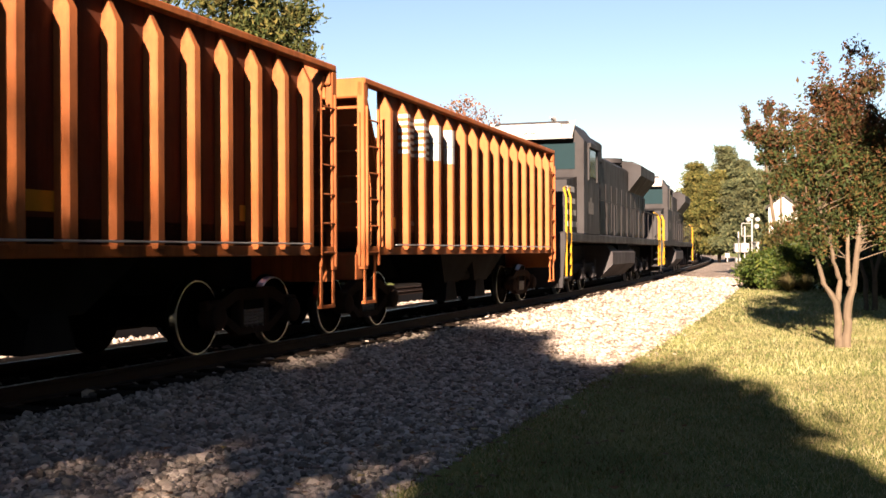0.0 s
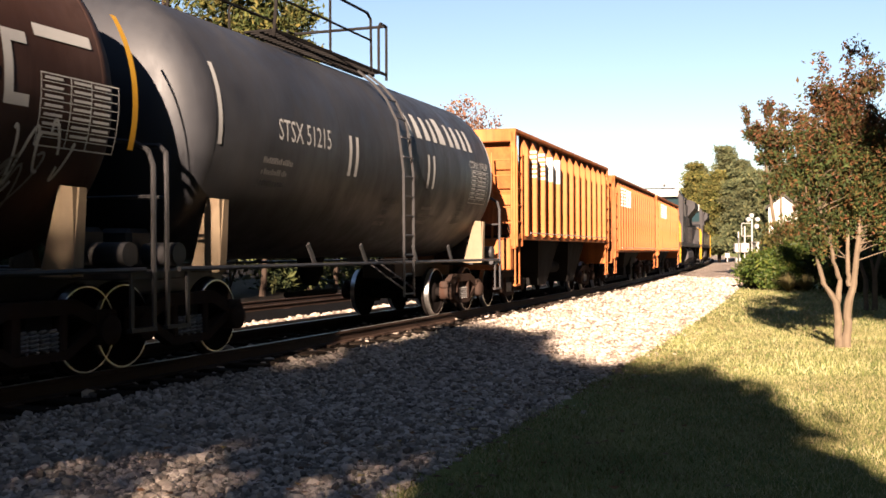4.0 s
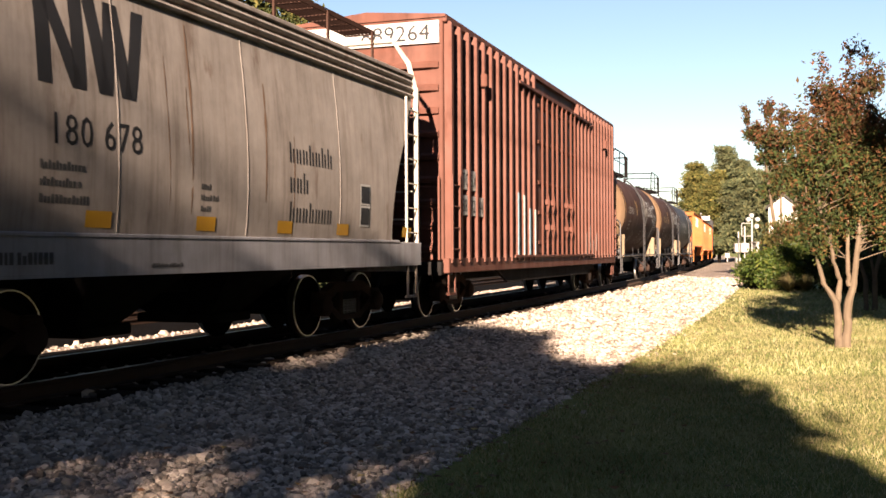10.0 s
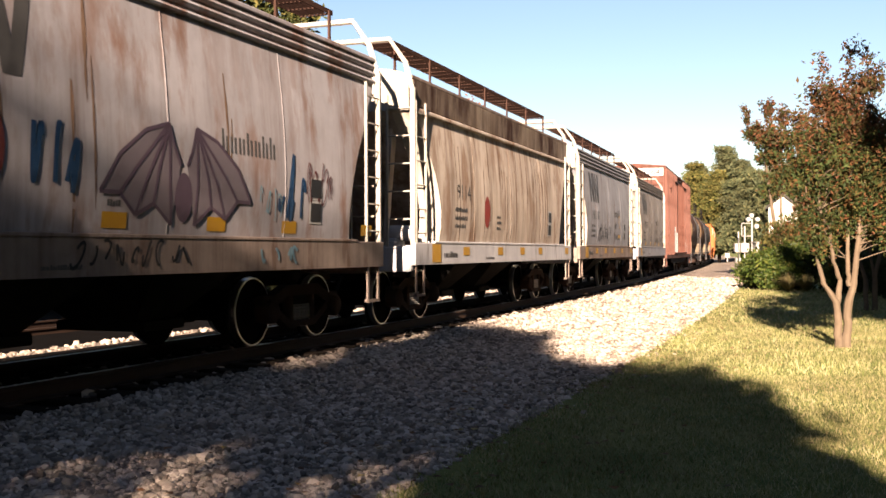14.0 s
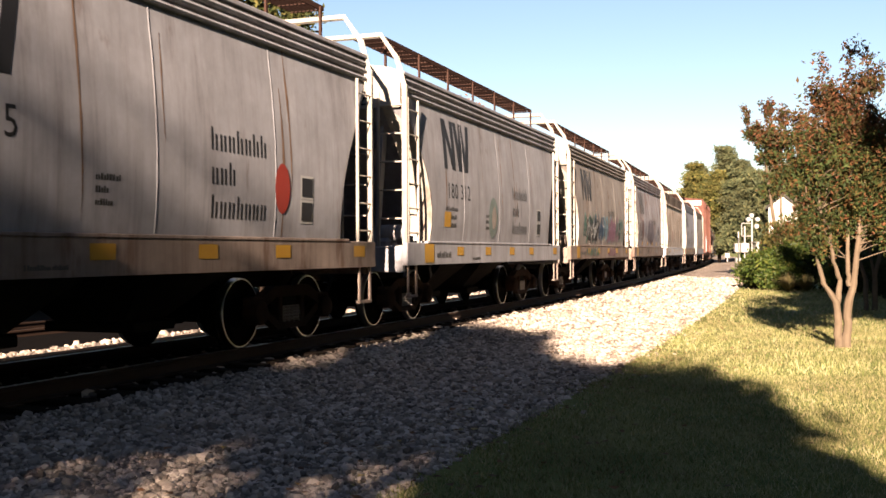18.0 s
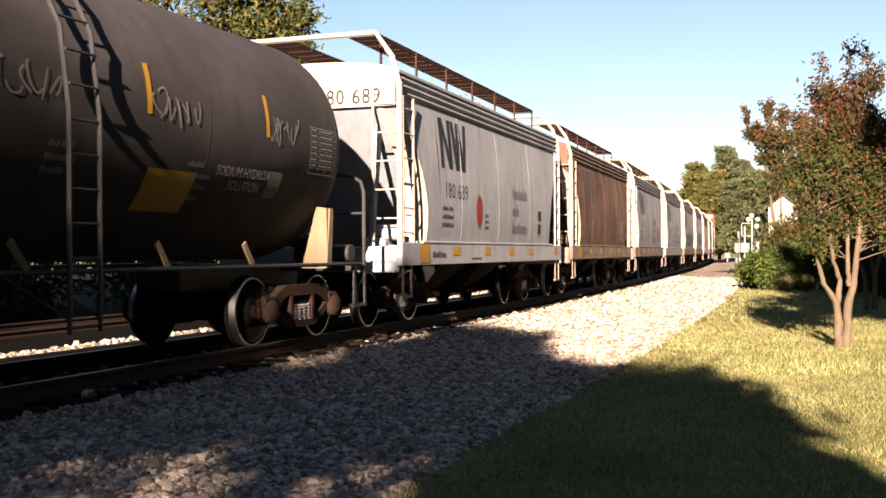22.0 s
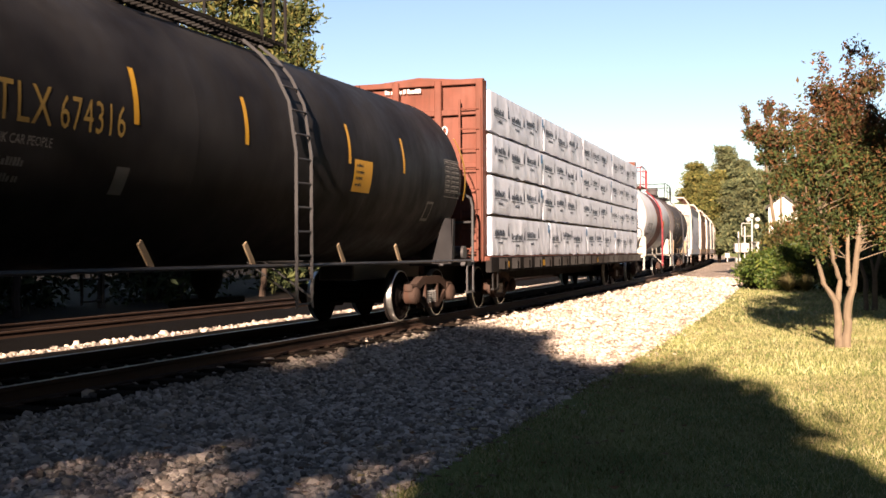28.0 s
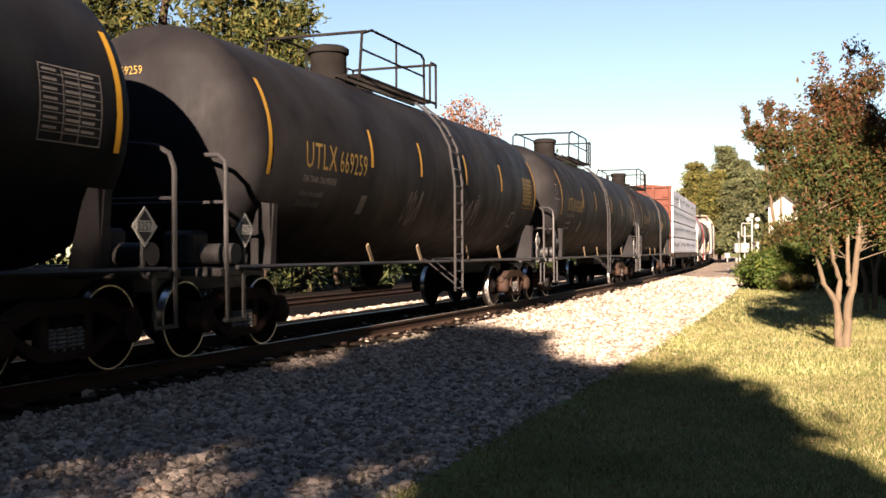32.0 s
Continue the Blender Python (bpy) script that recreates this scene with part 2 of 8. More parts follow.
def by_island(name, stops, rough=0.9, translucent=0.0, relief=0.0, jitter=0.0):
    """Many loose pieces in one mesh, each with a colour of its own."""
    m, nt, b = nodes_of(name)
    rnd = nt.nodes.new("ShaderNodeNewGeometry").outputs["Random Per Island"]
    col = ramp(nt, rnd, [(p, tuple(LOOSE_SCALE * v for v in c)) for p, c in stops])
    if jitter:
        co = nt.nodes.new("ShaderNodeTexCoord").outputs["Object"]
        n = noise_node(nt, co, jitter, 3)
        col = mix(nt, ramp(nt, n, [(0.35, (0, 0, 0)), (0.65, (1, 1, 1))]), col, mix(nt, 1.0, col, (0.55, 0.5, 0.5), "MULTIPLY"))
    nt.links.new(col, b.inputs["Base Color"])
    b.inputs["Roughness"].default_value = rough
    b.inputs["Specular IOR Level"].default_value = 0.15
    if translucent:
        tr = nt.nodes.new("ShaderNodeBsdfTranslucent")
        nt.links.new(col, tr.inputs[0])
        ms = nt.nodes.new("ShaderNodeMixShader")
        ms.inputs[0].default_value = translucent
        nt.links.new(b.outputs[0], ms.inputs[1])
        nt.links.new(tr.outputs[0], ms.inputs[2])
        nt.links.new(ms.outputs[0], nt.nodes["Material Output"].inputs["Surface"])
    if relief:
        co = nt.nodes.new("ShaderNodeTexCoord").outputs["Object"]
        bump(nt, b, noise_node(nt, co, 60, 3), relief, 0.6)
    return m


RUST = (0.14, 0.05, 0.02)
M_ORANGE = painted("orange_paint", (0.64, 0.19, 0.045), (0.11, 0.032, 0.015), 0.5, dirtiness=0.45, streak=0.7)
M_ORANGE_B = painted("orange_paint_dusty", (0.78, 0.245, 0.06), (0.12, 0.036, 0.016), 0.45, dirtiness=0.4, streak=0.6)
M_AMBER = painted("amber_paint", (0.72, 0.215, 0.055), (0.14, 0.045, 0.016), 0.25, streak=0.35)
M_WHITESILL = painted("chipped_white_sill_paint", (0.86, 0.85, 0.88), (0.1, 0.04, 0.02), 0.45, dirtiness=0.2, streak=0.25)
# rusty sheets, darkened because shade between the ribs is put into the colour
M_SHEET_SHADED = painted("rusty_shaded_orange_sheet", (0.21, 0.055, 0.022), (0.09, 0.027, 0.014), 0.7, dirtiness=0.5, streak=0.8)
M_GREY = painted("pale_grey_paint", (0.57, 0.57, 0.61), (0.2, 0.085, 0.04), 0.3, dirtiness=0.3, streak=0.45)
M_GREY_B = painted("clean_grey_paint", (0.62, 0.65, 0.73), (0.2, 0.09, 0.045), 0.15, dirtiness=0.2, streak=0.3)
M_GREY_STREAK = painted("rust_streaked_grey_paint", (0.98, 0.84, 0.7), (0.36, 0.165, 0.07), 0.75, dirtiness=0.16, streak=1.0, wide=0.45)
M_GREY_LILAC = painted("rust_streaked_lilac_grey_paint", (0.66, 0.63, 0.66), (0.36, 0.16, 0.075), 0.75, dirtiness=0.2, streak=0.7, wide=0.5)
M_GREY_BEIGE = painted("dusty_beige_grey_paint", (0.58, 0.52, 0.47), (0.2, 0.09, 0.04), 0.4, dirtiness=0.35, streak=0.6)
M_GREY_RUST = painted("rust_brown_washed_paint", (0.38, 0.22, 0.16), (0.15, 0.055, 0.028), 0.85, dirtiness=0.35, streak=0.9)
M_SILL_RUST = painted("rusty_sill_paint", (0.47, 0.37, 0.31), (0.17, 0.07, 0.034), 0.6, dirtiness=0.4, streak=0.6)
M_STAIN = painted("soot_stained_fascia", (0.5, 0.4, 0.3), (0.07, 0.03, 0.018), 1.3, (0.06, 0.03, 0.02), 0.4, 0.6, 1.0, wide=0.7)
M_LADDER = painted("white_ladder_paint", (0.66, 0.61, 0.53), RUST, 0.5, dirtiness=0.2, streak=0.3)
M_BLACKTANK = painted("black_tank_paint", (0.009, 0.008, 0.0105), (0.025, 0.015, 0.012), 0.15, (0.016, 0.014, 0.014), 0.4, 0.5, 0.35)
M_NAVYTANK = painted("dark_slate_tank_paint", (0.02, 0.022, 0.03), (0.05, 0.03, 0.02), 0.1, (0.03, 0.028, 0.03), 0.3, 0.42, 0.2)
M_BROWNTANK = painted("brown_rusted_tank_paint", (0.1, 0.046, 0.033), (0.05, 0.02, 0.014), 0.35, (0.035, 0.022, 0.018), 0.4, 0.6, 0.45)
M_GREYTANK = painted("dusty_taupe_tank_paint", (0.1, 0.09, 0.094), (0.08, 0.055, 0.04), 0.2, (0.045, 0.04, 0.04), 0.4, 0.6, 0.35)
M_WHITETANK = painted("white_tank_paint", (0.76, 0.77, 0.82), (0.3, 0.16, 0.08), 0.06, (0.35, 0.31, 0.26), 0.15, 0.4, 0.12)
M_REDBAND = painted("oxide_red_band_paint", (0.2, 0.045, 0.03), (0.1, 0.03, 0.02), 0.2, rough=0.45)
M_BOXRED = painted("boxcar_brown_paint", (0.215, 0.083, 0.056), (0.11, 0.038, 0.024), 0.45, (0.075, 0.04, 0.03), 0.45, 0.5, 0.65)
M_BEAMRED = painted("centrebeam_red_paint", (0.2, 0.06, 0.036), (0.14, 0.045, 0.02), 0.35, streak=0.5)
M_LOCO = painted("black_locomotive_paint", (0.034, 0.032, 0.036), (0.06, 0.04, 0.032), 0.2, (0.075, 0.064, 0.056), 0.5, 0.45, 0.3)
M_UNDER = painted("oily_black_steel", (0.014, 0.0125, 0.012), (0.03, 0.016, 0.011), 0.35, (0.02, 0.016, 0.014), 0.5, 0.75, 0.3)
M_TRUCK = painted("rust_brown_cast_steel", (0.06, 0.034, 0.024), (0.1, 0.04, 0.022), 0.5, (0.05, 0.035, 0.028), 0.5, 0.8, 0.3)
M_WHEEL = plain("dark_wheel_steel", (0.02, 0.016, 0.015), 0.9)
M_TREAD = plain("polished_tread_steel", (0.6, 0.6, 0.6), 0.28, 1.0, 0.1)
M_RUSTGRATE = plain("rusted_grating", (0.11, 0.062, 0.048), 0.9, 0.0, 0.4, 12)
M_TANHEAD = painted("lighter_tan_paint", (0.27, 0.17, 0.095), (0.1, 0.05, 0.03), 0.3, (0.12, 0.08, 0.05), 0.3, 0.6, 0.5)
M_BEIGE = painted("beige_bolster_paint", (0.36, 0.27, 0.17), RUST, 0.25, streak=0.3)
M_REDRAIL = plain("red_railing_paint", (0.34, 0.05, 0.06), 0.5)
M_WHITE = plain("white_lettering", (0.78, 0.77, 0.74), 0.6, vary=0.12, relief=0)
M_CHALKED = plain("chalked_cream_lettering", (0.66, 0.6, 0.52), 0.65, vary=0.2, scale=6, relief=0)
M_DIM = plain("faded_white_lettering", (0.34, 0.32, 0.3), 0.7, vary=0.3, relief=0)
M_INK = plain("black_lettering", (0.035, 0.034, 0.036), 0.6, vary=0.3, relief=0)
M_FADEINK = plain("faded_grey_lettering", (0.14, 0.135, 0.13), 0.7, vary=0.35, relief=0)
M_YELLOW = plain("yellow_reflector", (0.78, 0.42, 0.02), 0.45, vary=0.12, relief=0)
M_RED = plain("red_spot_paint", (0.5, 0.06, 0.035), 0.6, vary=0.2, relief=0)
M_BLUE = plain("blue_spray_paint", (0.03, 0.1, 0.24), 0.5, vary=0.4, scale=5, relief=0)
M_CYAN = plain("pale_blue_spray_paint", (0.3, 0.5, 0.6), 0.5, vary=0.2, relief=0)
M_OXBLOOD = plain("dark_red_spray_paint", (0.2, 0.045, 0.04), 0.6, vary=0.4, scale=5, relief=0)
M_WING = plain("grey_violet_spray_paint", (0.3, 0.25, 0.28), 0.6, vary=0.35, scale=4, relief=0)
M_STREAK = plain("rust_run", (0.36, 0.225, 0.145), 0.8, vary=0.55, scale=5, relief=0)
M_VIOLET = plain("violet_spray_paint", (0.15, 0.1, 0.14), 0.6, vary=0.3, relief=0)
M_GREEN = plain("green_spray_paint", (0.14, 0.34, 0.27), 0.6, vary=0.3, relief=0)
M_PALEGREEN = plain("washed_out_green_spray", (0.3, 0.37, 0.34), 0.6, vary=0.3, scale=5, relief=0)
M_PINK = plain("pink_spray_paint", (0.5, 0.25, 0.36), 0.6, vary=0.3, relief=0)
M_GOLD = plain("gold_lettering", (0.46, 0.3, 0.07), 0.6, vary=0.2, relief=0)
M_STEEL = plain("bare_grey_steel", (0.3, 0.29, 0.28), 0.5, 0.6)
M_PIPE = plain("grey_pipe_paint", (0.09, 0.086, 0.088), 0.5, 0.2)
M_GLASS = plain("dark_cab_glass", (0.03, 0.06, 0.07), 0.08, 0.0, 0.05, relief=0)
M_BRIGHTYELLOW = plain("yellow_handrail_paint", (0.7, 0.38, 0.02), 0.5)
M_RAIL = plain("rusty_rail_steel", (0.1, 0.055, 0.035), 0.8, 0.2, 0.3, 5)
M_RAILTOP = plain("worn_rail_top", (0.3, 0.28, 0.26), 0.5, 1.0, 0.1, relief=0)
M_TIE = plain("creosoted_timber", (0.06, 0.045, 0.035), 0.95, 0, 0.4, 9, 0.01)

# ---- ground, track ----
def sheet(name, ss, oo, zf, mat, kind_label, category, wob=0.0, uv=False):
    s = Solid()
    for a in ss:
        for o in oo:
            p = track(a, o)
            s.v.append((p.x, p.y, zf(a, o)))
    m = len(oo)
    for i in range(len(ss) - 1):
        for j in range(m - 1):
            s.f.append((i * m + j, i * m + j + 1, (i + 1) * m + j + 1, (i + 1) * m + j))
    return tagged(new(name, s.mesh(name, mat, 60)), kind_label, category, "", "structure")


def ground_z(a, o):
    z = -0.42
    if o > 5:
        z += 0.05 * noise.noise((a * 0.25, o * 0.3, 0.0)) * min(1, (o - 5) / 3)
    if a > 55:
        z += 0.55 * min(1, (a - 55) / 40) * min(1, max(0, o - 1.5) / 3)
    return z


def grass_material():
    m, nt, b = nodes_of("autumn_lawn")
    co = nt.nodes.new("ShaderNodeTexCoord").outputs["Object"]
    big = noise_node(nt, co, 0.22, 4, 0.6)
    mid_n = noise_node(nt, co, 1.6, 5, 0.65)
    fine = noise_node(nt, co, 28, 4, 0.7)
    col = mix(nt, ramp(nt, mid_n, [(0.35, (0, 0, 0)), (0.68, (1, 1, 1))]), (0.065, 0.1, 0.026), (0.215, 0.2, 0.074))
    col = mix(nt, ramp(nt, big, [(0.4, (0, 0, 0)), (0.65, (1, 1, 1))]), col, (0.13, 0.145, 0.04))
    col = mix(nt, ramp(nt, fine, [(0.3, (0, 0, 0)), (0.7, (1, 1, 1))]), mix(nt, 1.0, col, (0.5, 0.5, 0.45), "MULTIPLY"), col)
    nt.links.new(col, b.inputs["Base Color"])
    b.inputs["Roughness"].default_value = 0.95
    b.inputs["Specular IOR Level"].default_value = 0.1
    bump(nt, b, fine, 0.03, 0.8)
    return m


def ballast_material():
    m, nt, b = nodes_of("crushed_stone_bed")
    co = nt.nodes.new("ShaderNodeTexCoord").outputs["Object"]
    v = nt.nodes.new("ShaderNodeTexVoronoi")
    v.inputs["Scale"].default_value = 22
    nt.links.new(co, v.inputs["Vector"])
    grey = nt.nodes.new("ShaderNodeSeparateColor")
    nt.links.new(v.outputs["Color"], grey.inputs[0])
    col = ramp(nt, grey.outputs[0], [(0.0, (0.1, 0.083, 0.07)), (0.5, (0.21, 0.174, 0.145)), (1.0, (0.3, 0.252, 0.212))])
    patch_n = noise_node(nt, co, 0.5, 4)
    col = mix(nt, ramp(nt, patch_n, [(0.4, (0, 0, 0)), (0.7, (1, 1, 1))]), col, mix(nt, 1.0, col, (0.8, 0.74, 0.68), "MULTIPLY"))
    nt.links.new(col, b.inputs["Base Color"])
    b.inputs["Roughness"].default_value = 0.9
    b.inputs["Specular IOR Level"].default_value = 0.1
    bump(nt, b, v.outputs["Distance"], 0.05, 1.0)
    return m


M_GRASS, M_BALLAST = grass_material(), ballast_material()
# oily stone made near-black: the shade under the train is put into it
M_DARKBED = plain("oily_stone_with_shade", (0.012, 0.01, 0.009), 0.95, 0, 0.45, 14, 0.03)
far = [-420, -300, -200, -120, -80, -50, -30] + [-20 + 1.0 * i for i in range(81)] + [65, 72, 80, 90, 100, 115, 130, 150, 175, 200, 240, 290, 350, 450, 600]
across = [-700, -400, -250, -150, -90, -60, -40, -25, -16, -11, -8, -6, -4, 0, 3] + [4 + 0.5 * i for i in range(45)] + [29, 34, 42, 55, 75, 110, 170, 260, 420, 700]
sheet("ground", far, across, ground_z, M_GRASS, "autumn lawn with worn yellow patches", "ground")


def bed_z(a, o):
    prof = [(-6.2, -0.39), (-5.2, -0.385), (-2.6, -0.36), (-1.45, -0.21), (1.4, -0.21), (1.75, -0.26), (2.6, -0.345), (4.3, -0.375), (4.75, -0.41), (5.1, -0.47)]
    z = -0.47
    for (o0, z0), (o1, z1) in zip(prof, prof[1:]):
        if o <= o1:
            z = z0 + (z1 - z0) * (o - o0) / (o1 - o0)
            break
    return z + 0.018 * noise.noise((a * 1.3, o * 1.6, 4.0)) + (0.55 * min(1, (a - 55) / 40) * min(1, max(0, o - 1.5) / 3) if a > 55 else 0)


bed_s = [-60, -40, -20] + [-10 + 0.5 * i for i in range(121)] + [52 + 3 * i for i in range(30)] + [150, 180, 220, 280, 360, 480]
sheet("ballast_bed", bed_s, [1.3, 1.45, 1.75, 2.2, 2.6, 3.1, 3.7, 4.3, 4.55, 4.75, 4.95, 5.15], bed_z, M_BALLAST, "bed of pale crushed stone beside the rails", "ballast")
sheet("track_bed", bed_s, [-3.9, -3.6, -2.6, -1.9, -1.45, -1.2, 0, 1.2, 1.3], bed_z, M_DARKBED, "oily stone under the ties, darkened by shade in its colour", "ballast")
# pale strip kept as wide as the band of sun falling beyond the rails
sheet("far_ballast_bed", bed_s, [-4.4, -4.15, -3.9], bed_z, M_BALLAST, "narrow pale stone strip beyond the rails, cut to the sunlit band", "ballast")

# near-black colour holds the shade beyond the line; second track is assumed
sheet("second_track_bed", bed_s, [-9.6, -8.5, -7.3, -6.2, -4.4], lambda a, o: bed_z(a, -4.4) - 0.01 * (o < -9), M_DARKBED, "dark stone under the second track, shade put into its colour", "ballast")
# ground beyond the line: near-black stands for the shade that falls there
M_FARSHADE = plain("far_shade_ground", (0.025, 0.02, 0.016), 0.95, 0, 0.3, 3, 0.02)
sheet("far_shade_sheet", bed_s, [-60, -40, -28, -21, -17, -14.5, -12.5, -10.9, -10.2, -9.6], lambda a, o: -0.385 + 0.03 * noise.noise((a, o, 1)), M_FARSHADE, "dark ground beyond the second track, shade put into its colour", "dirt")


def rail(off, dz=0.0, worn=True):
    s, t = Solid(), Solid()
    prof = [(-0.07, -0.17), (0.07, -0.17), (0.07, -0.155), (0.012, -0.14), (0.012, -0.045), (0.036, -0.035), (0.036, -0.004), (-0.036, -0.004), (-0.036, -0.035), (-0.012, -0.045), (-0.012, -0.14), (-0.07, -0.155)]
    ss = [-400, -200, -100, -60] + [-40 + 3 * i for i in range(70)] + [180 + 10 * i for i in range(30)]
    m = len(prof)
    for a in ss:
        for o, z in prof:
            p = track(a, off + o)
            s.v.append((p.x, p.y, z + dz))
        for o in (-0.034, 0.034):
            p = track(a, off + o)
            t.v.append((p.x, p.y, dz - 0.001))
    for i in range(len(ss) - 1):
        s.f += [(i * m + j, (i + 1) * m + j, (i + 1) * m + (j + 1) % m, i * m + (j + 1) % m) for j in range(m)]
        t.f.append((2 * i, 2 * i + 1, 2 * i + 3, 2 * i + 2))
    ob = tagged(new("rail", s.mesh("rail", M_RAIL, 30)), "rusty steel running rail" + (" with a polished top" if worn else " of the unused second track"), "rail", "running rails", "structure")
    if worn:
        part("rail_top", t, M_RAILTOP, ob, "polished running surface")


rail(0.752)
rail(-0.752)
rail(-6.6, -0.24, False)
rail(-8.1, -0.24, False)

tie_me = Solid().box(-1.29, 1.29, -0.115, 0.115, -0.33, -0.165, 0.012).mesh("tie", M_TIE, 30)
plate_me = Solid().box(-0.9, -0.6, -0.1, 0.1, -0.17, -0.155).box(0.6, 0.9, -0.1, 0.1, -0.17, -0.155).mesh("tie_plate", M_RAIL, 0)
ties = tagged(new("railway_ties"), "row of dark creosoted wooden railway ties", "railway ties", "", "structure")
for i in range(150):
    s_ = -8 + 0.53 * i
    p = track(s_)
    for nm, me in (("tie", tie_me), ("tie_plate", plate_me)):
        ob = new(nm, me)
        ob.parent = ties
        ob.matrix_basis = pose(p.x, p.y, 0.006 * math.sin(i * 2.3), 0, 0, -math.degrees(heading(s_)) + 0.8 * math.sin(i * 5.1))


# loose stones of the bed, near the camera
def stones():
    rng = np.random.default_rng(7)
    phi = (1 + 5 ** 0.5) / 2
    base = np.array([(-1, phi, 0), (1, phi, 0), (-1, -phi, 0), (1, -phi, 0), (0, -1, phi), (0, 1, phi), (0, -1, -phi), (0, 1, -phi), (phi, 0, -1), (phi, 0, 1), (-phi, 0, -1), (-phi, 0, 1)]) / 1.9
    tri = np.array([(0, 11, 5), (0, 5, 1), (0, 1, 7), (0, 7, 10), (0, 10, 11), (1, 5, 9), (5, 11, 4), (11, 10, 2), (10, 7, 6), (7, 1, 8), (3, 9, 4), (3, 4, 2), (3, 2, 6), (3, 6, 8), (3, 8, 9), (4, 9, 5), (2, 4, 11), (6, 2, 10), (8, 6, 7), (9, 8, 1)])
    places = []
    for s0, s1, o0, o1, per, size in ((3, 11, 1.2, 5.0, 640, 0.0255), (11, 20, 1.2, 5.0, 420, 0.028), (20, 34, 1.2, 5.0, 150, 0.034), (34, 60, 1.3, 5.0, 40, 0.045), (3, 24, 4.8, 5.5, 35, 0.028), (5, 45, -4.4, -3.9, 60, 0.035), (8, 40, -1.3, 1.25, 25, 0.04)):
        n = int((s1 - s0) * (o1 - o0) * per)
        places += list(zip(rng.uniform(s0, s1, n), rng.uniform(o0, o1, n), rng.lognormal(0, 0.3, n) * size))
    n = len(places)
    V = np.empty((n, 12, 3))
    for i, (a, o, r) in enumerate(places):
        p = track(a, o)
        q = base * rng.uniform(0.72, 1.3, (12, 1)) * rng.uniform(0.6, 1.25, 3) * r
        c, s_ = math.cos(a * 91), math.sin(a * 91)
        V[i] = q @ np.array([(c, s_, 0), (-s_, c, 0), (0, 0, 0.75)]) + (p.x, p.y, bed_z(a, o) + r * 0.25 + (0.0 if o < 4.8 else 0.02))
    F = (tri[None] + 12 * np.arange(n)[:, None, None]).reshape(-1, 3)
    me = bpy.data.meshes.new("loose_stones")
    me.from_pydata(V.reshape(-1, 3).tolist(), [], F.tolist())
    me.materials.append(by_island("crushed_stone", [(0.0, (0.15, 0.122, 0.1)), (0.3, (0.34, 0.28, 0.23)), (0.7, (0.56, 0.46, 0.38)), (1.0, (0.8, 0.67, 0.56))], 0.9, 0, 0.004))
    tagged(new("loose_stones", me), "loose crushed grey and tan stones", "gravel", "", "stuff")


stones()


# lawn blades near the camera
def blades():
    rng = np.random.default_rng(9)
    V, F = [], []
    zones = ((4, 14, 4.5, 10.5, 1500, 0.036), (14, 24, 4.5, 13, 620, 0.046), (24, 45, 5.0, 16, 130, 0.065))
    n = 0
    vs = []
    for s0, s1, o0, o1, per, hgt in zones:
        k = int((s1 - s0) * (o1 - o0) * per)
        a, o = rng.uniform(s0, s1, k), rng.uniform(o0, o1, k)
        edge = 4.85 + 0.28 * np.sin(a * 1.9) + 0.2 * np.sin(a * 5.3 + 1) + rng.normal(0, 0.14, k)
        keep = o > edge
        a, o = a[keep], o[keep]
        k = len(a)
        h = TH0 - KAP * a
        x = SX + (np.cos(h) - math.cos(TH0)) / KAP + o * np.cos(h)
        y = SY + (math.sin(TH0) - np.sin(h)) / KAP - o * np.sin(h)
        z = np.array([ground_z(p, q) for p, q in zip(a, o)]) - 0.005
        ang, hh = rng.uniform(0, 6.28, k), hgt * rng.lognormal(0, 0.35, k)
        wx, wy = 0.006 * np.cos(ang), 0.006 * np.sin(ang)
        lx, ly = rng.normal(0, 0.5, k) * hh, rng.normal(0, 0.5, k) * hh
        wsc = hgt / 0.042
        tri = np.stack([np.stack([x - wx * wsc, y - wy * wsc, z], 1), np.stack([x + wx * wsc, y + wy * wsc, z], 1), np.stack([x + lx, y + ly, z + hh], 1)], 1)
        vs.append(tri.reshape(-1, 3))
    V = np.concatenate(vs)
    F = np.arange(len(V)).reshape(-1, 3)
    me = bpy.data.meshes.new("lawn_blades")
    me.from_pydata(V.tolist(), [], F.tolist())
    me.materials.append(by_island("grass_blades", [(0.0, (0.16, 0.23, 0.06)), (0.3, (0.35, 0.38, 0.12)), (0.6, (0.58, 0.54, 0.23)), (1.0, (0.82, 0.72, 0.41))], 0.8, 0.3, jitter=0.35))
    tagged(new("lawn_blades", me), "short mixed green and straw-yellow grass blades", "grass", "", "stuff")


blades()

# ---- freight trucks and wheels ----
WHEELSETS = []                                     # (wheelset, its train place, radius)


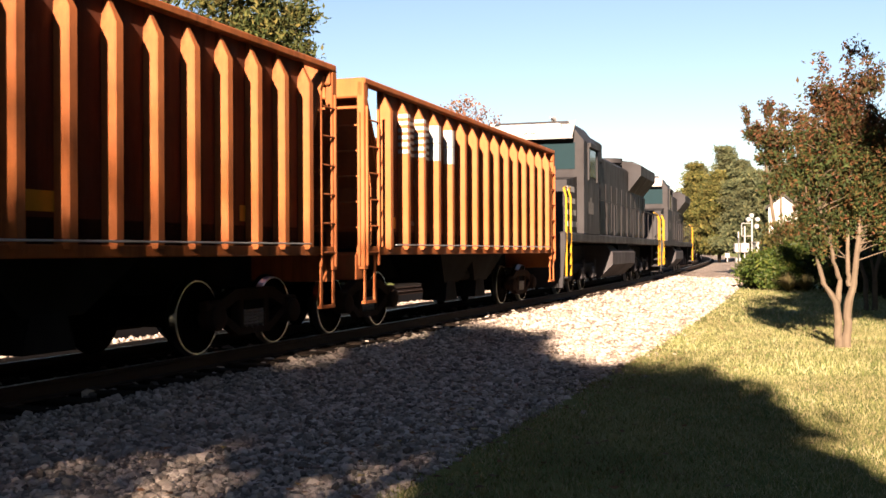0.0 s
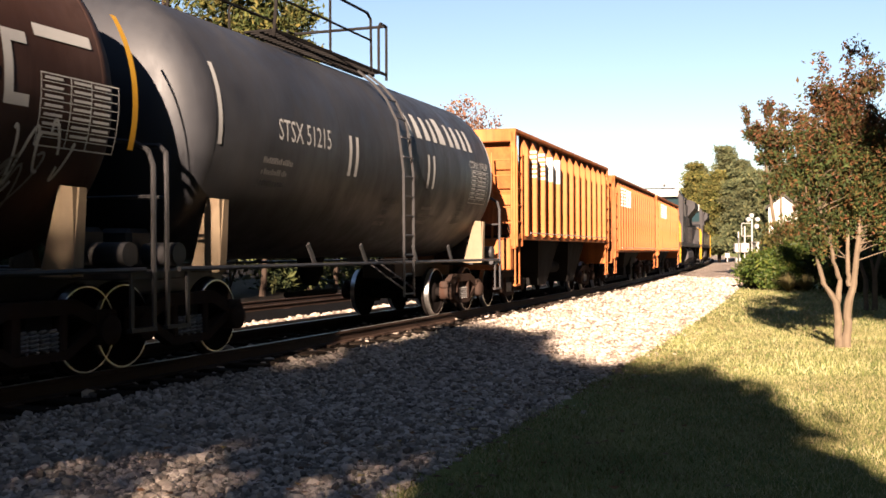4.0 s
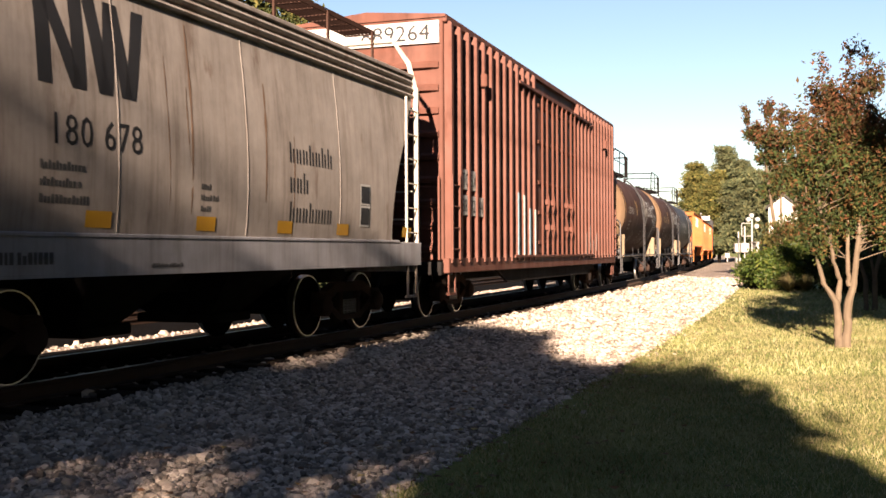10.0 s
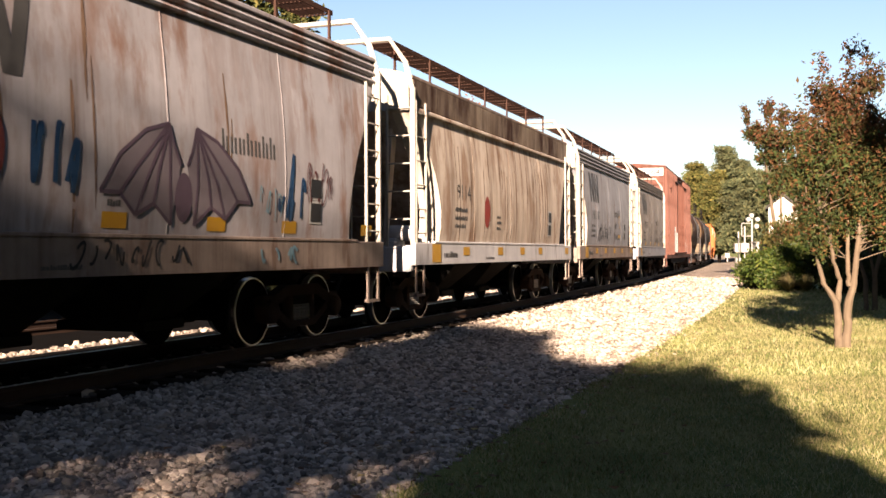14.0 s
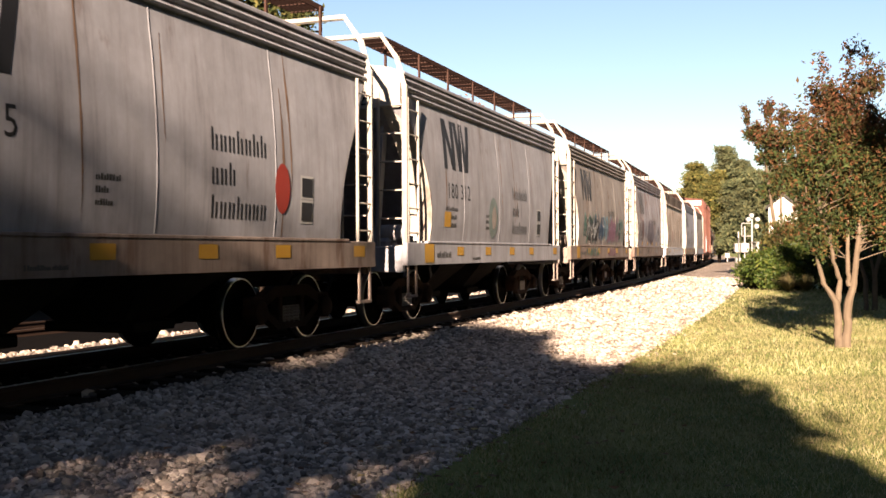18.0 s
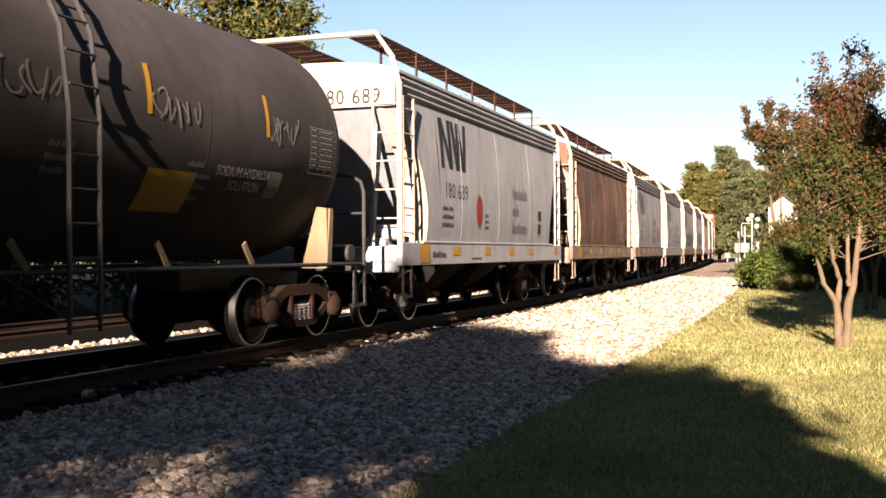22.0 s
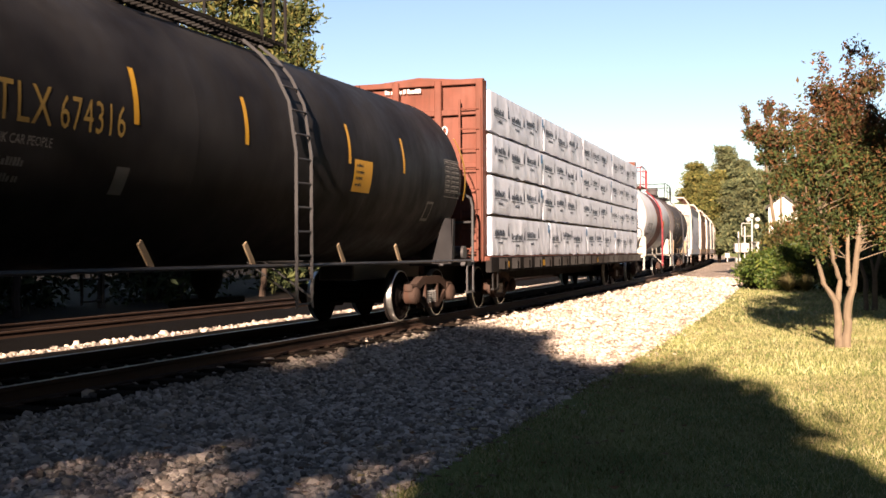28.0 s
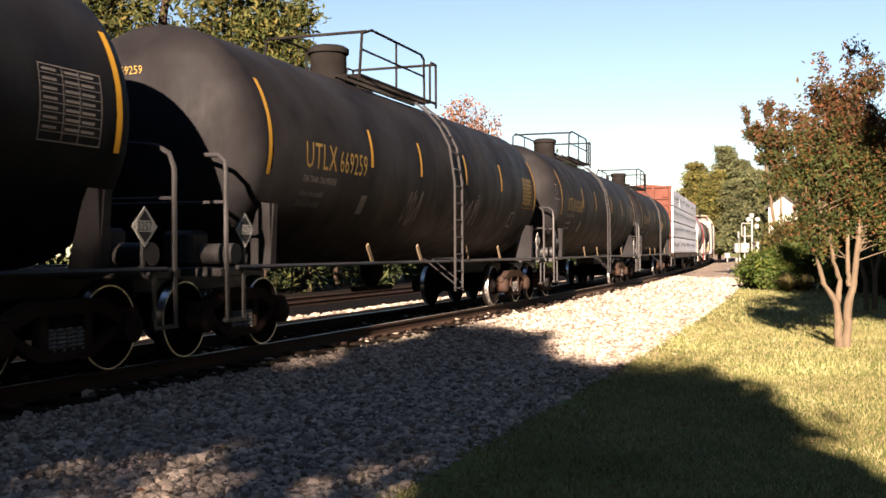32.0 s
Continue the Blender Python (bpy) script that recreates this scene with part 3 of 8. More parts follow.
def wheelset_mesh(r=0.44):
    s = Solid()
    s.tube([(-0.98, 0, 0), (0.98, 0, 0)], 0.085, 10)
    for k in (-1, 1):
        prof = [(0.66, r + 0.028), (0.69, r + 0.028), (0.705, r), (0.79, r - 0.006), (0.795, r - 0.05), (0.765, r - 0.075), (0.745, 0.2), (0.79, 0.13), (0.8, 0.07)]
        s.turn([(k * a, q) for a, q in (prof if k > 0 else prof)], "x", (0, 0, 0), 28)
        # small lifting holes and a chalk mark keep the turning visible
        for a in (0.4, 2.5, 4.6):
            s.tube([(k * 0.75, 0.28 * math.cos(a), 0.28 * math.sin(a)), (k * 0.757, 0.28 * math.cos(a), 0.28 * math.sin(a))], 0.035, 6)
    n = len(s.f)
    for k in (-1, 1):                              # bright worn running band
        s.turn([(k * 0.7045, r + 0.001), (k * 0.7905, r - 0.005), (k * 0.797, r - 0.012), (k * 0.797, r - 0.022)], "x", (0, 0, 0), 28, cap=False)
    me = s.mesh("wheelset", M_WHEEL)
    me.materials.append(M_TREAD)
    me.polygons.foreach_set("material_index", [0] * n + [1] * (len(s.f) - n))
    return me


def frame_mesh():
    """One side frame of a freight truck: arched top, sprung window, bearing ends."""
    s = Solid()
    top = [(-1.02, 0.44), (-0.8, 0.62), (-0.45, 0.76), (0.45, 0.76), (0.8, 0.62), (1.02, 0.44), (0.98, 0.36), (0.72, 0.5), (0.42, 0.62), (-0.42, 0.62), (-0.72, 0.5), (-0.98, 0.36)]
    s.prism(top[:6] + top[6:], "x", 0.9, 1.04)
    low = [(-0.78, 0.42), (-0.36, 0.2), (0.36, 0.2), (0.78, 0.42), (0.72, 0.5), (0.32, 0.29), (-0.32, 0.29), (-0.72, 0.5)]
    s.prism(low, "x", 0.91, 1.03)
    for y in (-0.3, 0.3):
        s.box(0.9, 1.04, y - 0.05, y + 0.05, 0.27, 0.66, 0.02)
    for y in (-0.89, 0.89):
        s.turn([(0.9, 0.15), (1.1, 0.15), (1.13, 0.11), (1.14, 0.05)], "x", (0, y, 0.44), 14)
        s.box(0.9, 1.06, y - 0.16, y + 0.16, 0.5, 0.64, 0.03)
    return s.mesh("side_frame", M_TRUCK)


def spring_mesh():
    path = [(0.055 * math.cos(a), 0.055 * math.sin(a), 0.29 + 0.2 * a / (2 * math.pi * 5)) for a in np.linspace(0, 2 * math.pi * 5, 36)]
    return Solid().tube(path, 0.014, 4).mesh("spring", M_STEEL)


ME_WHEEL, ME_FRAME, ME_SPRING = wheelset_mesh(), frame_mesh(), spring_mesh()
ME_BOLSTER = Solid().box(-1.0, 1.0, -0.2, 0.2, 0.47, 0.66, 0.03).box(-0.28, 0.28, -0.28, 0.28, 0.6, 0.95, 0.03).box(-0.65, 0.65, -0.72, -0.66, 0.3, 0.42, 0.01).box(-0.65, 0.65, 0.66, 0.72, 0.3, 0.42, 0.01).mesh("bolster", M_UNDER)


def truck(car, y, u_mid):
    t = part("truck", ME_BOLSTER, None, car)
    t.location = (0, y, 0)
    for x in (1, -1):
        fr = part("side_frame", ME_FRAME, None, t)
        if x < 0:
            fr.matrix_basis = pose(0, 0, 0, 0, 0, 180)
        for d in (-0.19, -0.06, 0.07, 0.2):
            part("spring", ME_SPRING, None, t).location = (x * 0.97, d, 0)
    for d in (-0.89, 0.89):
        w = part("wheelset", ME_WHEEL, None, t)
        w.location = (0, d, 0.44)
        WHEELSETS.append((w, u_mid + y + d, 0.44, (0, d, 0.44)))


def coupler(car, yend, sgn, mat=None):
    s = Solid()
    s.box(-0.13, 0.13, min(yend, yend + sgn * 0.35), max(yend, yend + sgn * 0.35), 0.74, 0.98, 0.02)
    s.box(-0.2, 0.16, yend + sgn * 0.33, yend + sgn * 0.72, 0.72, 1.0, 0.05)
    part("coupler", s, M_TRUCK, car)
    h = Solid().tube([(0.32, yend, 0.8), (0.33, yend + sgn * 0.25, 0.55), (0.2, yend + sgn * 0.5, 0.36), (0.05, yend + sgn * 0.75, 0.4)], 0.03, 6)
    part("air_hose", h, M_UNDER, car)


def stirrup(car, x, y0, y1, ztop, zbot, mat):
    s = Solid()
    k = 1 if x > 0 else -1
    s.box(x - 0.012, x + 0.012, y0, y0 + 0.05, zbot, ztop)
    s.box(x - 0.012, x + 0.012, y1 - 0.05, y1, zbot, ztop)
    s.box(x - 0.04, x + 0.02, y0, y1, zbot - 0.02, zbot + 0.02)
    return part("stirrup", s, mat, car)


@functools.lru_cache(None)
def rung_mesh(dx, dy, r, mat):
    return Solid().tube([(0, 0, 0), (dx, dy, 0)], r, 6).mesh("rung", mat)


def ladder(car, name, a, b, z0, z1, n, mat, r=0.014, flat=0.038):
    """Two upright flats at a and b (x, y), rungs between; on the near side each is a piece of its own."""
    stile = lambda q: Solid().box(q[0] - flat / 2, q[0] + flat / 2, q[1] - flat / 2, q[1] + flat / 2, z0, z1, 0.006)
    s = stile(a)
    heights = [z0 + (z1 - z0) * (i + 0.5) / n for i in range(n)]
    if a[0] < 0:
        s.box(b[0] - flat / 2, b[0] + flat / 2, b[1] - flat / 2, b[1] + flat / 2, z0, z1, 0.006)
        for z in heights:
            s.tube([(a[0], a[1], z), (b[0], b[1], z)], r, 6)
        return part(name, s, mat, car)
    lad = part(name, s, mat, car)
    part("stile", stile(b), mat, lad)
    for z in heights:
        part("rung", rung_mesh(round(b[0] - a[0], 4), round(b[1] - a[1], 4), r, mat), None, lad).location = (a[0], a[1], z)
    return lad


def start(name, label, rear, front, category="train car"):
    car = thing(name, label, category, "cars of the freight train")
    mid, half = (rear + front) / 2, (front - rear) / 2
    CARS.append((car, mid, max(2.0, half - 1.55)))
    return car, mid, half


CARS = []
FLAT = lambda x: (lambda z: x)


def write(car, name, shape, y, z, where, mat, label="", lift=0.003, cut=0.07):
    return part(name, on_side(shape, y, z, where, lift, cut), mat, car, label, smooth=0)


def small_print(car, rng, y, z, where, mat, lines=3, count=12, size=0.06):
    for i in range(lines):
        write(car, "small_print", bars(rng, count - rng.randint(0, 4), size), y, z - i * size * 1.9, where, mat, cut=0.2)


def placard_grid(car, y, z, w, h, where, mat, lift=0.007):
    """A printed table: frame, rules and rows of small bars."""
    t = 0.012
    rows = [[(0, 0), (w, 0), (w, t), (0, t)], [(0, h - t), (w, h - t), (w, h), (0, h)]]
    rows += [[(x, 0), (x + t, 0), (x + t, h), (x, h)] for x in (0, w * 0.36, w * 0.62, w - t)]
    n = max(4, int(h / 0.075))
    for i in range(1, n):
        zz = h * i / n
        rows.append([(0.02, zz), (w - 0.02, zz), (w - 0.02, zz + t * 0.6), (0.02, zz + t * 0.6)])
        for x in (0.05, 0.4, 0.66):
            rows.append([(w * x, zz + 0.025), (w * (x + 0.22), zz + 0.025), (w * (x + 0.22), zz + 0.05), (w * x, zz + 0.05)])
    return write(car, "data_panel", quad_shape(rows), y, z, where, mat, lift=lift)


def patch(car, name, y, z, w, h, where, mat, label="", lift=0.005):
    return write(car, name, quad_shape([[(0, 0), (w, 0), (w, h), (0, h)]]), y, z, where, mat, label, lift)


def oval(car, name, y, z, w, h, where, mat, lift=0.008, n=20):
    q = [(w / 2 * math.cos(a), h / 2 * math.sin(a)) for a in np.linspace(0, 2 * math.pi, n, endpoint=False)]
    return write(car, name, quad_shape([q]), y, z, where, mat, lift=lift)


# ---- two-bay covered hoppers with rounded sides ----
HOP = [(1.36, 1.56, 3.98), (1.6, 1.585, 3.95), (1.9, 1.6, 3.97), (2.2, 1.6, 4.06), (2.5, 1.59, 4.2), (2.8, 1.57, 4.4), (3.1, 1.545, 4.62), (3.4, 1.51, 4.84), (3.62, 1.49, 4.93), (3.98, 1.46, 4.95)]


def hop_side(z):
    for (z0, w0, _), (z1, w1, _) in zip(HOP, HOP[1:]):
        if z <= z1:
            t = min(max((z - z0) / (z1 - z0), 0), 1)
            return w0 + (w1 - w0) * t
    return HOP[-1][1]


def covered_hopper(label, rear, front, body, sill, number="", look_of="plain", seed=0, trim=None, panelled=False):
    rng = random.Random(seed)
    car, mid, half = start("covered_hopper", label, rear, front)
    k = half / 5.05
    trim = trim or M_LADDER
    # body: side sheets, slope sheets and arched roof
    s = Solid()
    rows = [[(w, -e * k, z), (w, e * k, z), (-w, e * k, z), (-w, -e * k, z)] for z, w, e in HOP]
    for i, r in enumerate(rows):
        s.v += r
    for i in range(len(rows) - 1):
        for j in (0, 2):
            a, b = 4 * i + j, 4 * i + (j + 1) % 4
            s.f.append((a, b, b + 4, a + 4))
    for e in (-1, 1):                              # slope sheets run in under the ends
        s.add([(-1.5, e * 4.93 * k, 3.46), (1.5, e * 4.93 * k, 3.46), (1.55, e * 2.9 * k, 1.3), (-1.55, e * 2.9 * k, 1.3)], [(0, 1, 2, 3)])
    part("body", s, body, car, smooth=30)
    r = Solid()
    arch = [(1.46 * math.cos(a), 3.98 + 0.2 * math.sin(a)) for a in np.linspace(0, math.pi, 15)]
    r.prism(arch[::-1], "y", -4.95 * k, 4.95 * k)
    part("roof", r, body, car)
    # ribbed side plates under the eaves
    for x in (-1, 1):
        plate_mat = M_SILL_RUST if look_of in ("rusty", "cream") and x > 0 else body
        for z, rr in () if panelled else ((3.66, 0.035), (3.77, 0.04), (3.88, 0.04)):
            xx = x * (hop_side(z) + 0.012)
            part("eave_bead", Solid().tube([(xx, -4.93 * k, z), (xx, 4.93 * k, z)], rr, 8), plate_mat, car)
        e = Solid().box(x * 1.42, x * 1.52, -4.96 * k, 4.96 * k, 3.95, 4.01, 0.01)
        part("side_plate", e, plate_mat, car)
        c = Solid()
        c.box(x * 1.52, x * 1.6, -half, half, 1.0, 1.34, 0.012)
        c.box(x * 1.46, x * 1.61, -half + 0.9, half - 0.9, 1.33, 1.37, 0.008)
        c.box(x * 1.46, x * 1.6, -half, half, 0.985, 1.01)
        part("side_sill", c, sill, car)
    # vertical weld seams
    w = Solid()
    for y in (-2.3 * k, -0.1, 2.2 * k):
        for (z0, w0, _), (z1, w1, _) in zip(HOP, HOP[1:]):
            if z1 < 3.65:
                for x in (-1, 1):
                    w.add([(x * (w0 + 0.001), y - 0.014, z0), (x * (w0 + 0.006), y, z0), (x * (w0 + 0.001), y + 0.014, z0),
                           (x * (w1 + 0.001), y - 0.014, z1), (x * (w1 + 0.006), y, z1), (x * (w1 + 0.001), y + 0.014, z1)],
                          [(0, 1, 4, 3), (1, 2, 5, 4)])
    part("weld_seam", w, body, car)
    if panelled:
        for x in (-1, 1):
            part("fascia", Solid().box(x * 1.46, x * 1.52, -4.9 * k, 4.9 * k, 3.52, 3.95, 0.01), M_STAIN, car, "soot-stained upper fascia")
        q = Solid()
        for x in (-1, 1):
            q.box(x * 1.5, x * 1.57, -4.9 * k, 4.9 * k, 3.42, 3.5, 0.02)
        part("belt_rail", q, body, car)
    # end flanges, corner posts, end bows, brace plates
    for e in (-1, 1):
        for x in (-1, 1):
            f = Solid()
            for z, wd, ee in HOP[:9]:
                y = e * (ee * k + 0.03)
                f.v += [(x * wd, y - e * 0.05, z), (x * (wd - 0.36), y + e * 0.04, z), (x * (wd - 0.36), y - e * 0.02, z), (x * wd, y - e * 0.08, z)]
            for i in range(8):
                f.f += [(4 * i + j, 4 * i + (j + 1) % 4, 4 * i + 4 + (j + 1) % 4, 4 * i + 4 + j) for j in range(4)]
            part("end_flange", f, trim, car)
            g = Solid().prism([(e * (half - 0.1), 1.3), (e * (half - 0.2), 1.3), (e * 4.45 * k, 3.5), (e * 4.65 * k, 3.5)], "x", x * 1.0, x * 1.05)
            part("end_brace", g, body, car)
        b = Solid()
        ye = e * (half - 0.06)
        for x in (-1, 1):
            b.box(x * 1.5, x * 1.585, ye - 0.035, ye + 0.035, 0.98, 3.8, 0.01)
        b.tube([(-1.54, ye, 3.75), (-1.42, ye, 4.2), (-1.15, ye, 4.58), (1.15, ye, 4.58), (1.42, ye, 4.2), (1.54, ye, 3.75)], 0.045, 6)
        part("end_post_bow", b, trim, car)
        h = Solid().prism([(-1.46, 3.45), (1.46, 3.45), (1.46, 3.98)] + arch[1:-1] + [(-1.46, 3.98)], "y", e * (4.955 * k), e * (4.955 * k + 0.02))
        part("end_sheet", h, trim if look_of != "rusty" else body, car)
        for x in (-1, 1):
            ladder(car, "end_ladder", (x * 1.54, ye), (x * 1.1, ye), 1.05, 3.7, 6, trim)
            ladder(car, "side_ladder", (x * 1.575, e * (half - 0.1)), (x * 1.575, e * (half - 0.55)), 1.3, 3.6, 6, trim)
            stirrup(car, x * 1.56, e * (half - 0.3) - 0.2, e * (half - 0.3) + 0.2, 1.0, 0.5, M_SILL_RUST)
        p = Solid()
        p.box(-1.52, 1.52, e * (half - 0.12), e * half, 0.88, 1.28, 0.02)
        p.box(-1.5, 1.5, e * (3.9 * k), e * half, 1.02, 1.06)
        part("end_platform", p, sill, car)
        coupler(car, e * half, e)
    # brake gear on the rear end
    g = Solid()
    g.turn([(-0.05, 0.27), (-0.03, 0.3), (0.0, 0.27), (-0.02, 0.25)], "y", (-0.6, -half + 0.25, 2.3), 20, cap=False)
    g.tube([(-0.87, -half + 0.24, 2.3), (-0.33, -half + 0.24, 2.3)], 0.015, 5).tube([(-0.6, -half + 0.24, 2.03), (-0.6, -half + 0.24, 2.57)], 0.015, 5)
    g.box(-0.75, -0.45, -half + 0.27, -half + 0.45, 2.15, 2.45, 0.03)
    part("brake_wheel", g, M_UNDER, car)
    v = Solid().box(0.75, 1.15, -half + 0.35, -half + 0.75, 1.1, 1.42, 0.06).turn([(0, 0.13), (0.4, 0.13)], "x", (0.95, -half + 0.55, 1.5), 12).box(1.2, 1.45, -half + 0.2, -half + 0.42, 1.08, 1.3, 0.04)
    part("brake_valve", v, sill, car)
    # roof walk of rusted grating with posts, hatches
    for x in (-1, 1):
        a, b2 = x * 0.5, x * 1.0
        s2 = Solid()
        n = 26
        for i in range(n):
            y = -4.6 * k + 9.2 * k * i / (n - 1)
            s2.box(a, b2, y - 0.015, y + 0.015, 4.62 + 0.012 * math.sin(i * 1.7), 4.64 + 0.012 * math.sin(i * 1.7))
        for j in range(9):
            xx = a + (b2 - a) * j / 8
            s2.box(xx - 0.008, xx + 0.008, -4.62 * k, 4.62 * k, 4.625, 4.655)
        s2.box(b2 - x * 0.02, b2 + x * 0.01, -4.62 * k, 4.62 * k, 4.6, 4.67)
        part("roof_walk", s2, M_RUSTGRATE, car, "rusted grating roof walk", smooth=0)
        for i in range(7):
            y = -4.5 * k + 9.0 * k * i / 6
            part("walk_post", Solid().box(x * 1.0, x * 1.03, y - 0.025, y + 0.025, 4.08, 4.64), M_RUSTGRATE, car)
    s3 = Solid()
    for i in range(4):
        y = (-3.4 + 2.27 * i) * k
        s3.turn([(4.1, 0.36), (4.3, 0.36), (4.34, 0.3), (4.36, 0.0001)], "z", (0, y, 0), 16)
    part("roof_hatch", s3, body, car)
    # underframe and two discharge bays
    u = Solid().box(-0.3, 0.3, -half, half, 0.72, 1.02, 0.02)
    part("centre_sill", u, M_UNDER, car)
    for y in (-1.25, 1.25):
        top, bot = [(-1.5, y - 1.15), (1.5, y - 1.15), (1.5, y + 1.15), (-1.5, y + 1.15)], [(-0.45, y - 0.35), (0.45, y - 0.35), (0.45, y + 0.35), (-0.45, y + 0.35)]
        bay = Solid().add([(*p, 1.4) for p in top] + [(*p, 0.42) for p in bot], [(0, 1, 2, 3), (7, 6, 5, 4)] + [(i, i + 4, (i + 1) % 4 + 4, (i + 1) % 4) for i in range(4)])
        bay.box(-0.6, 0.6, y - 0.4, y + 0.4, 0.32, 0.44, 0.02)
        part("discharge_bay", bay, M_UNDER, car)
    for y in (-half + 1.45, half - 1.45):
        truck(car, y, mid)
    # markings
    ink = M_INK if look_of not in ("rusty", "streak") else M_FADEINK
    if look_of != "cream":
        bar = lambda a, b: [(b, 0), (b + 0.17, 0), (a + 0.17, 0.86), (a, 0.86)]
        strokes = [bar(0.0, 0.0), bar(0.03, 0.42), bar(0.44, 0.44), bar(0.62, 0.78), bar(0.92, 0.8), bar(0.94, 1.1), bar(1.34, 1.14)]
        for q in strokes:
            write(car, "mark_stroke", quad_shape([q]), -3.3 * k, 2.62, hop_side, ink, "dark slanted stroke")
        for i, tall in enumerate(("1001011", "001", "1001000")[:1 if look_of == "streak" else 3]):
            write(car, "name_mark", stems(tall, 0.25), 0.85 * k, 2.28 - 0.36 * i, hop_side, ink, "dark word drawn as plain bars")
    if number:
        write(car, "car_number", letters(number, 0.27, 0.95, 1.08), -3.2 * k, 2.12, hop_side, ink)
    small_print(car, rng, -3.3 * k, 1.9, hop_side, M_FADEINK, 3, 15, 0.075)
    small_print(car, rng, -1.0 * k, 1.85, hop_side, M_FADEINK, 3, 9, 0.06)
    write(car, "small_print", bars(rng, 10, 0.1), -half + 1.35, 1.1, FLAT(1.602), M_FADEINK, cut=0.3)
    write(car, "small_print", bars(rng, 18, 0.045), -1.9, 1.05, FLAT(1.602), M_FADEINK, cut=0.3)
    for z in (1.55, 1.85):
        patch(car, "test_panel", 2.8 * k, z, 0.34, 0.29, hop_side, M_WHITE, "stencilled test-date panel")
        patch(car, "test_panel_field", 2.8 * k + 0.03, z + 0.03, 0.28, 0.23, hop_side, M_DIM if look_of == "rusty" else M_INK, "", 0.009)
    for y in (-half + 2.4, -1.1, 0.6, 2.2, half - 0.75):
        patch(car, "reflector", y, 1.13 if look_of not in ("tag", "streak") else 1.42, 0.36, 0.15, FLAT(1.602) if look_of not in ("tag", "streak") else hop_side, M_YELLOW)
    patch(car, "yellow_square", -half + 0.75, 1.02, 0.44, 0.3, FLAT(1.602), M_YELLOW, "yellow square on the sill", 0.007)
    if look_of in ("spot", "cream"):
        oval(car, "red_spot", (2.35 if look_of == "spot" else -1.6) * k, 1.95, 0.36, 0.6, hop_side, M_RED)
    if look_of == "spot2":
        oval(car, "red_spot", -1.35 * k, 1.95, 0.38, 0.62, hop_side, M_RED)
    if look_of == "streak":
        oval(car, "red_blot", -2.5 * k, 2.05, 0.55, 0.8, hop_side, M_OXBLOOD)
        for mat, y, z, wd, ht, n, th in ((M_INK, -3.9, 1.5, 1.4, 0.9, 10, 0.025), (M_BLUE, -1.9, 1.6, 0.5, 0.8, 3, 0.06), (M_CYAN, 1.6, 1.5, 0.5, 0.5, 4, 0.02), (M_BLUE, 2.1, 1.45, 0.6, 0.95, 3, 0.05), (M_OXBLOOD, 2.7, 1.75, 0.8, 0.6, 7, 0.018)):
            write(car, "spray_paint", scrawl(rng, wd, ht, n, th), y * k, z, hop_side, mat, lift=0.008)
        write(car, "spray_paint", scrawl(rng, 2.0, 0.3, 9, 0.03), -1.6 * k, 1.02, FLAT(1.602), M_INK, lift=0.008)
        write(car, "spray_paint", scrawl(rng, 1.0, 0.3, 4, 0.04), 1.6 * k, 1.02, FLAT(1.602), M_CYAN, lift=0.008)
        tips = [(1.3, 0.3), (1.02, 0.3), (0.78, 0.1), (0.5, 0.22), (0.2, 0.02)]
        for q in (-1, 1):
            lines = [[(0.06, 0.62), (0.16, 0.8), (0.24, 1.02), (0.62, 0.92), (1.02, 0.66), (1.3, 0.3)], tips] + [[(0.24, 1.02), (0.62 * t[0] + 0.12, 0.5 * t[1] + 0.42), t] for t in tips[1:]]
            rows = []
            for ln in lines:
                for (x0, y0), (x1, y1) in zip(ln, ln[1:]):
                    d = math.hypot(x1 - x0, y1 - y0)
                    px, py = -(y1 - y0) / d * 0.02, (x1 - x0) / d * 0.02
                    rows.append([(q * (x0 - px), y0 - py), (q * (x1 - px), y1 - py), (q * (x1 + px), y1 + py), (q * (x0 + px), y0 + py)])
            web = [(0.06, 0.62), (0.24, 1.02), (0.62, 0.92), (1.02, 0.66), (1.3, 0.3)] + tips[1:]
            write(car, "wing_fill", quad_shape([[(q * 0.24, 1.02), (q * a[0], a[1]), (q * b[0], b[1])] for a, b in zip(web[2:], web[3:])] + [[(q * 0.06, 0.62), (q * 0.24, 1.02), (q * 0.2, 0.02)]]), 0.15, 1.45, hop_side, M_WING, "grey violet wing", 0.007)
            write(car, "wing_painting", quad_shape(rows), 0.15, 1.45, hop_side, M_VIOLET, "dark violet outline of a wing", 0.01)
        oval(car, "wing_centre", 0.15, 1.75, 0.3, 0.5, hop_side, M_VIOLET)
    if look_of == "plain":
        write(car, "spray_paint", scrawl(rng, 2.6, 0.6, 12, 0.03), -2.4 * k, 1.45, hop_side, M_INK, lift=0.008)
        oval(car, "yellow_mark", 1.9 * k, 2.15, 0.36, 0.42, hop_side, M_YELLOW, 0.005)
        oval(car, "yellow_mark_field", 1.9 * k, 2.15, 0.28, 0.34, hop_side, M_GREY, 0.009)
        patch(car, "yellow_bar", 1.65 * k, 1.62, 0.42, 0.1, hop_side, M_YELLOW)
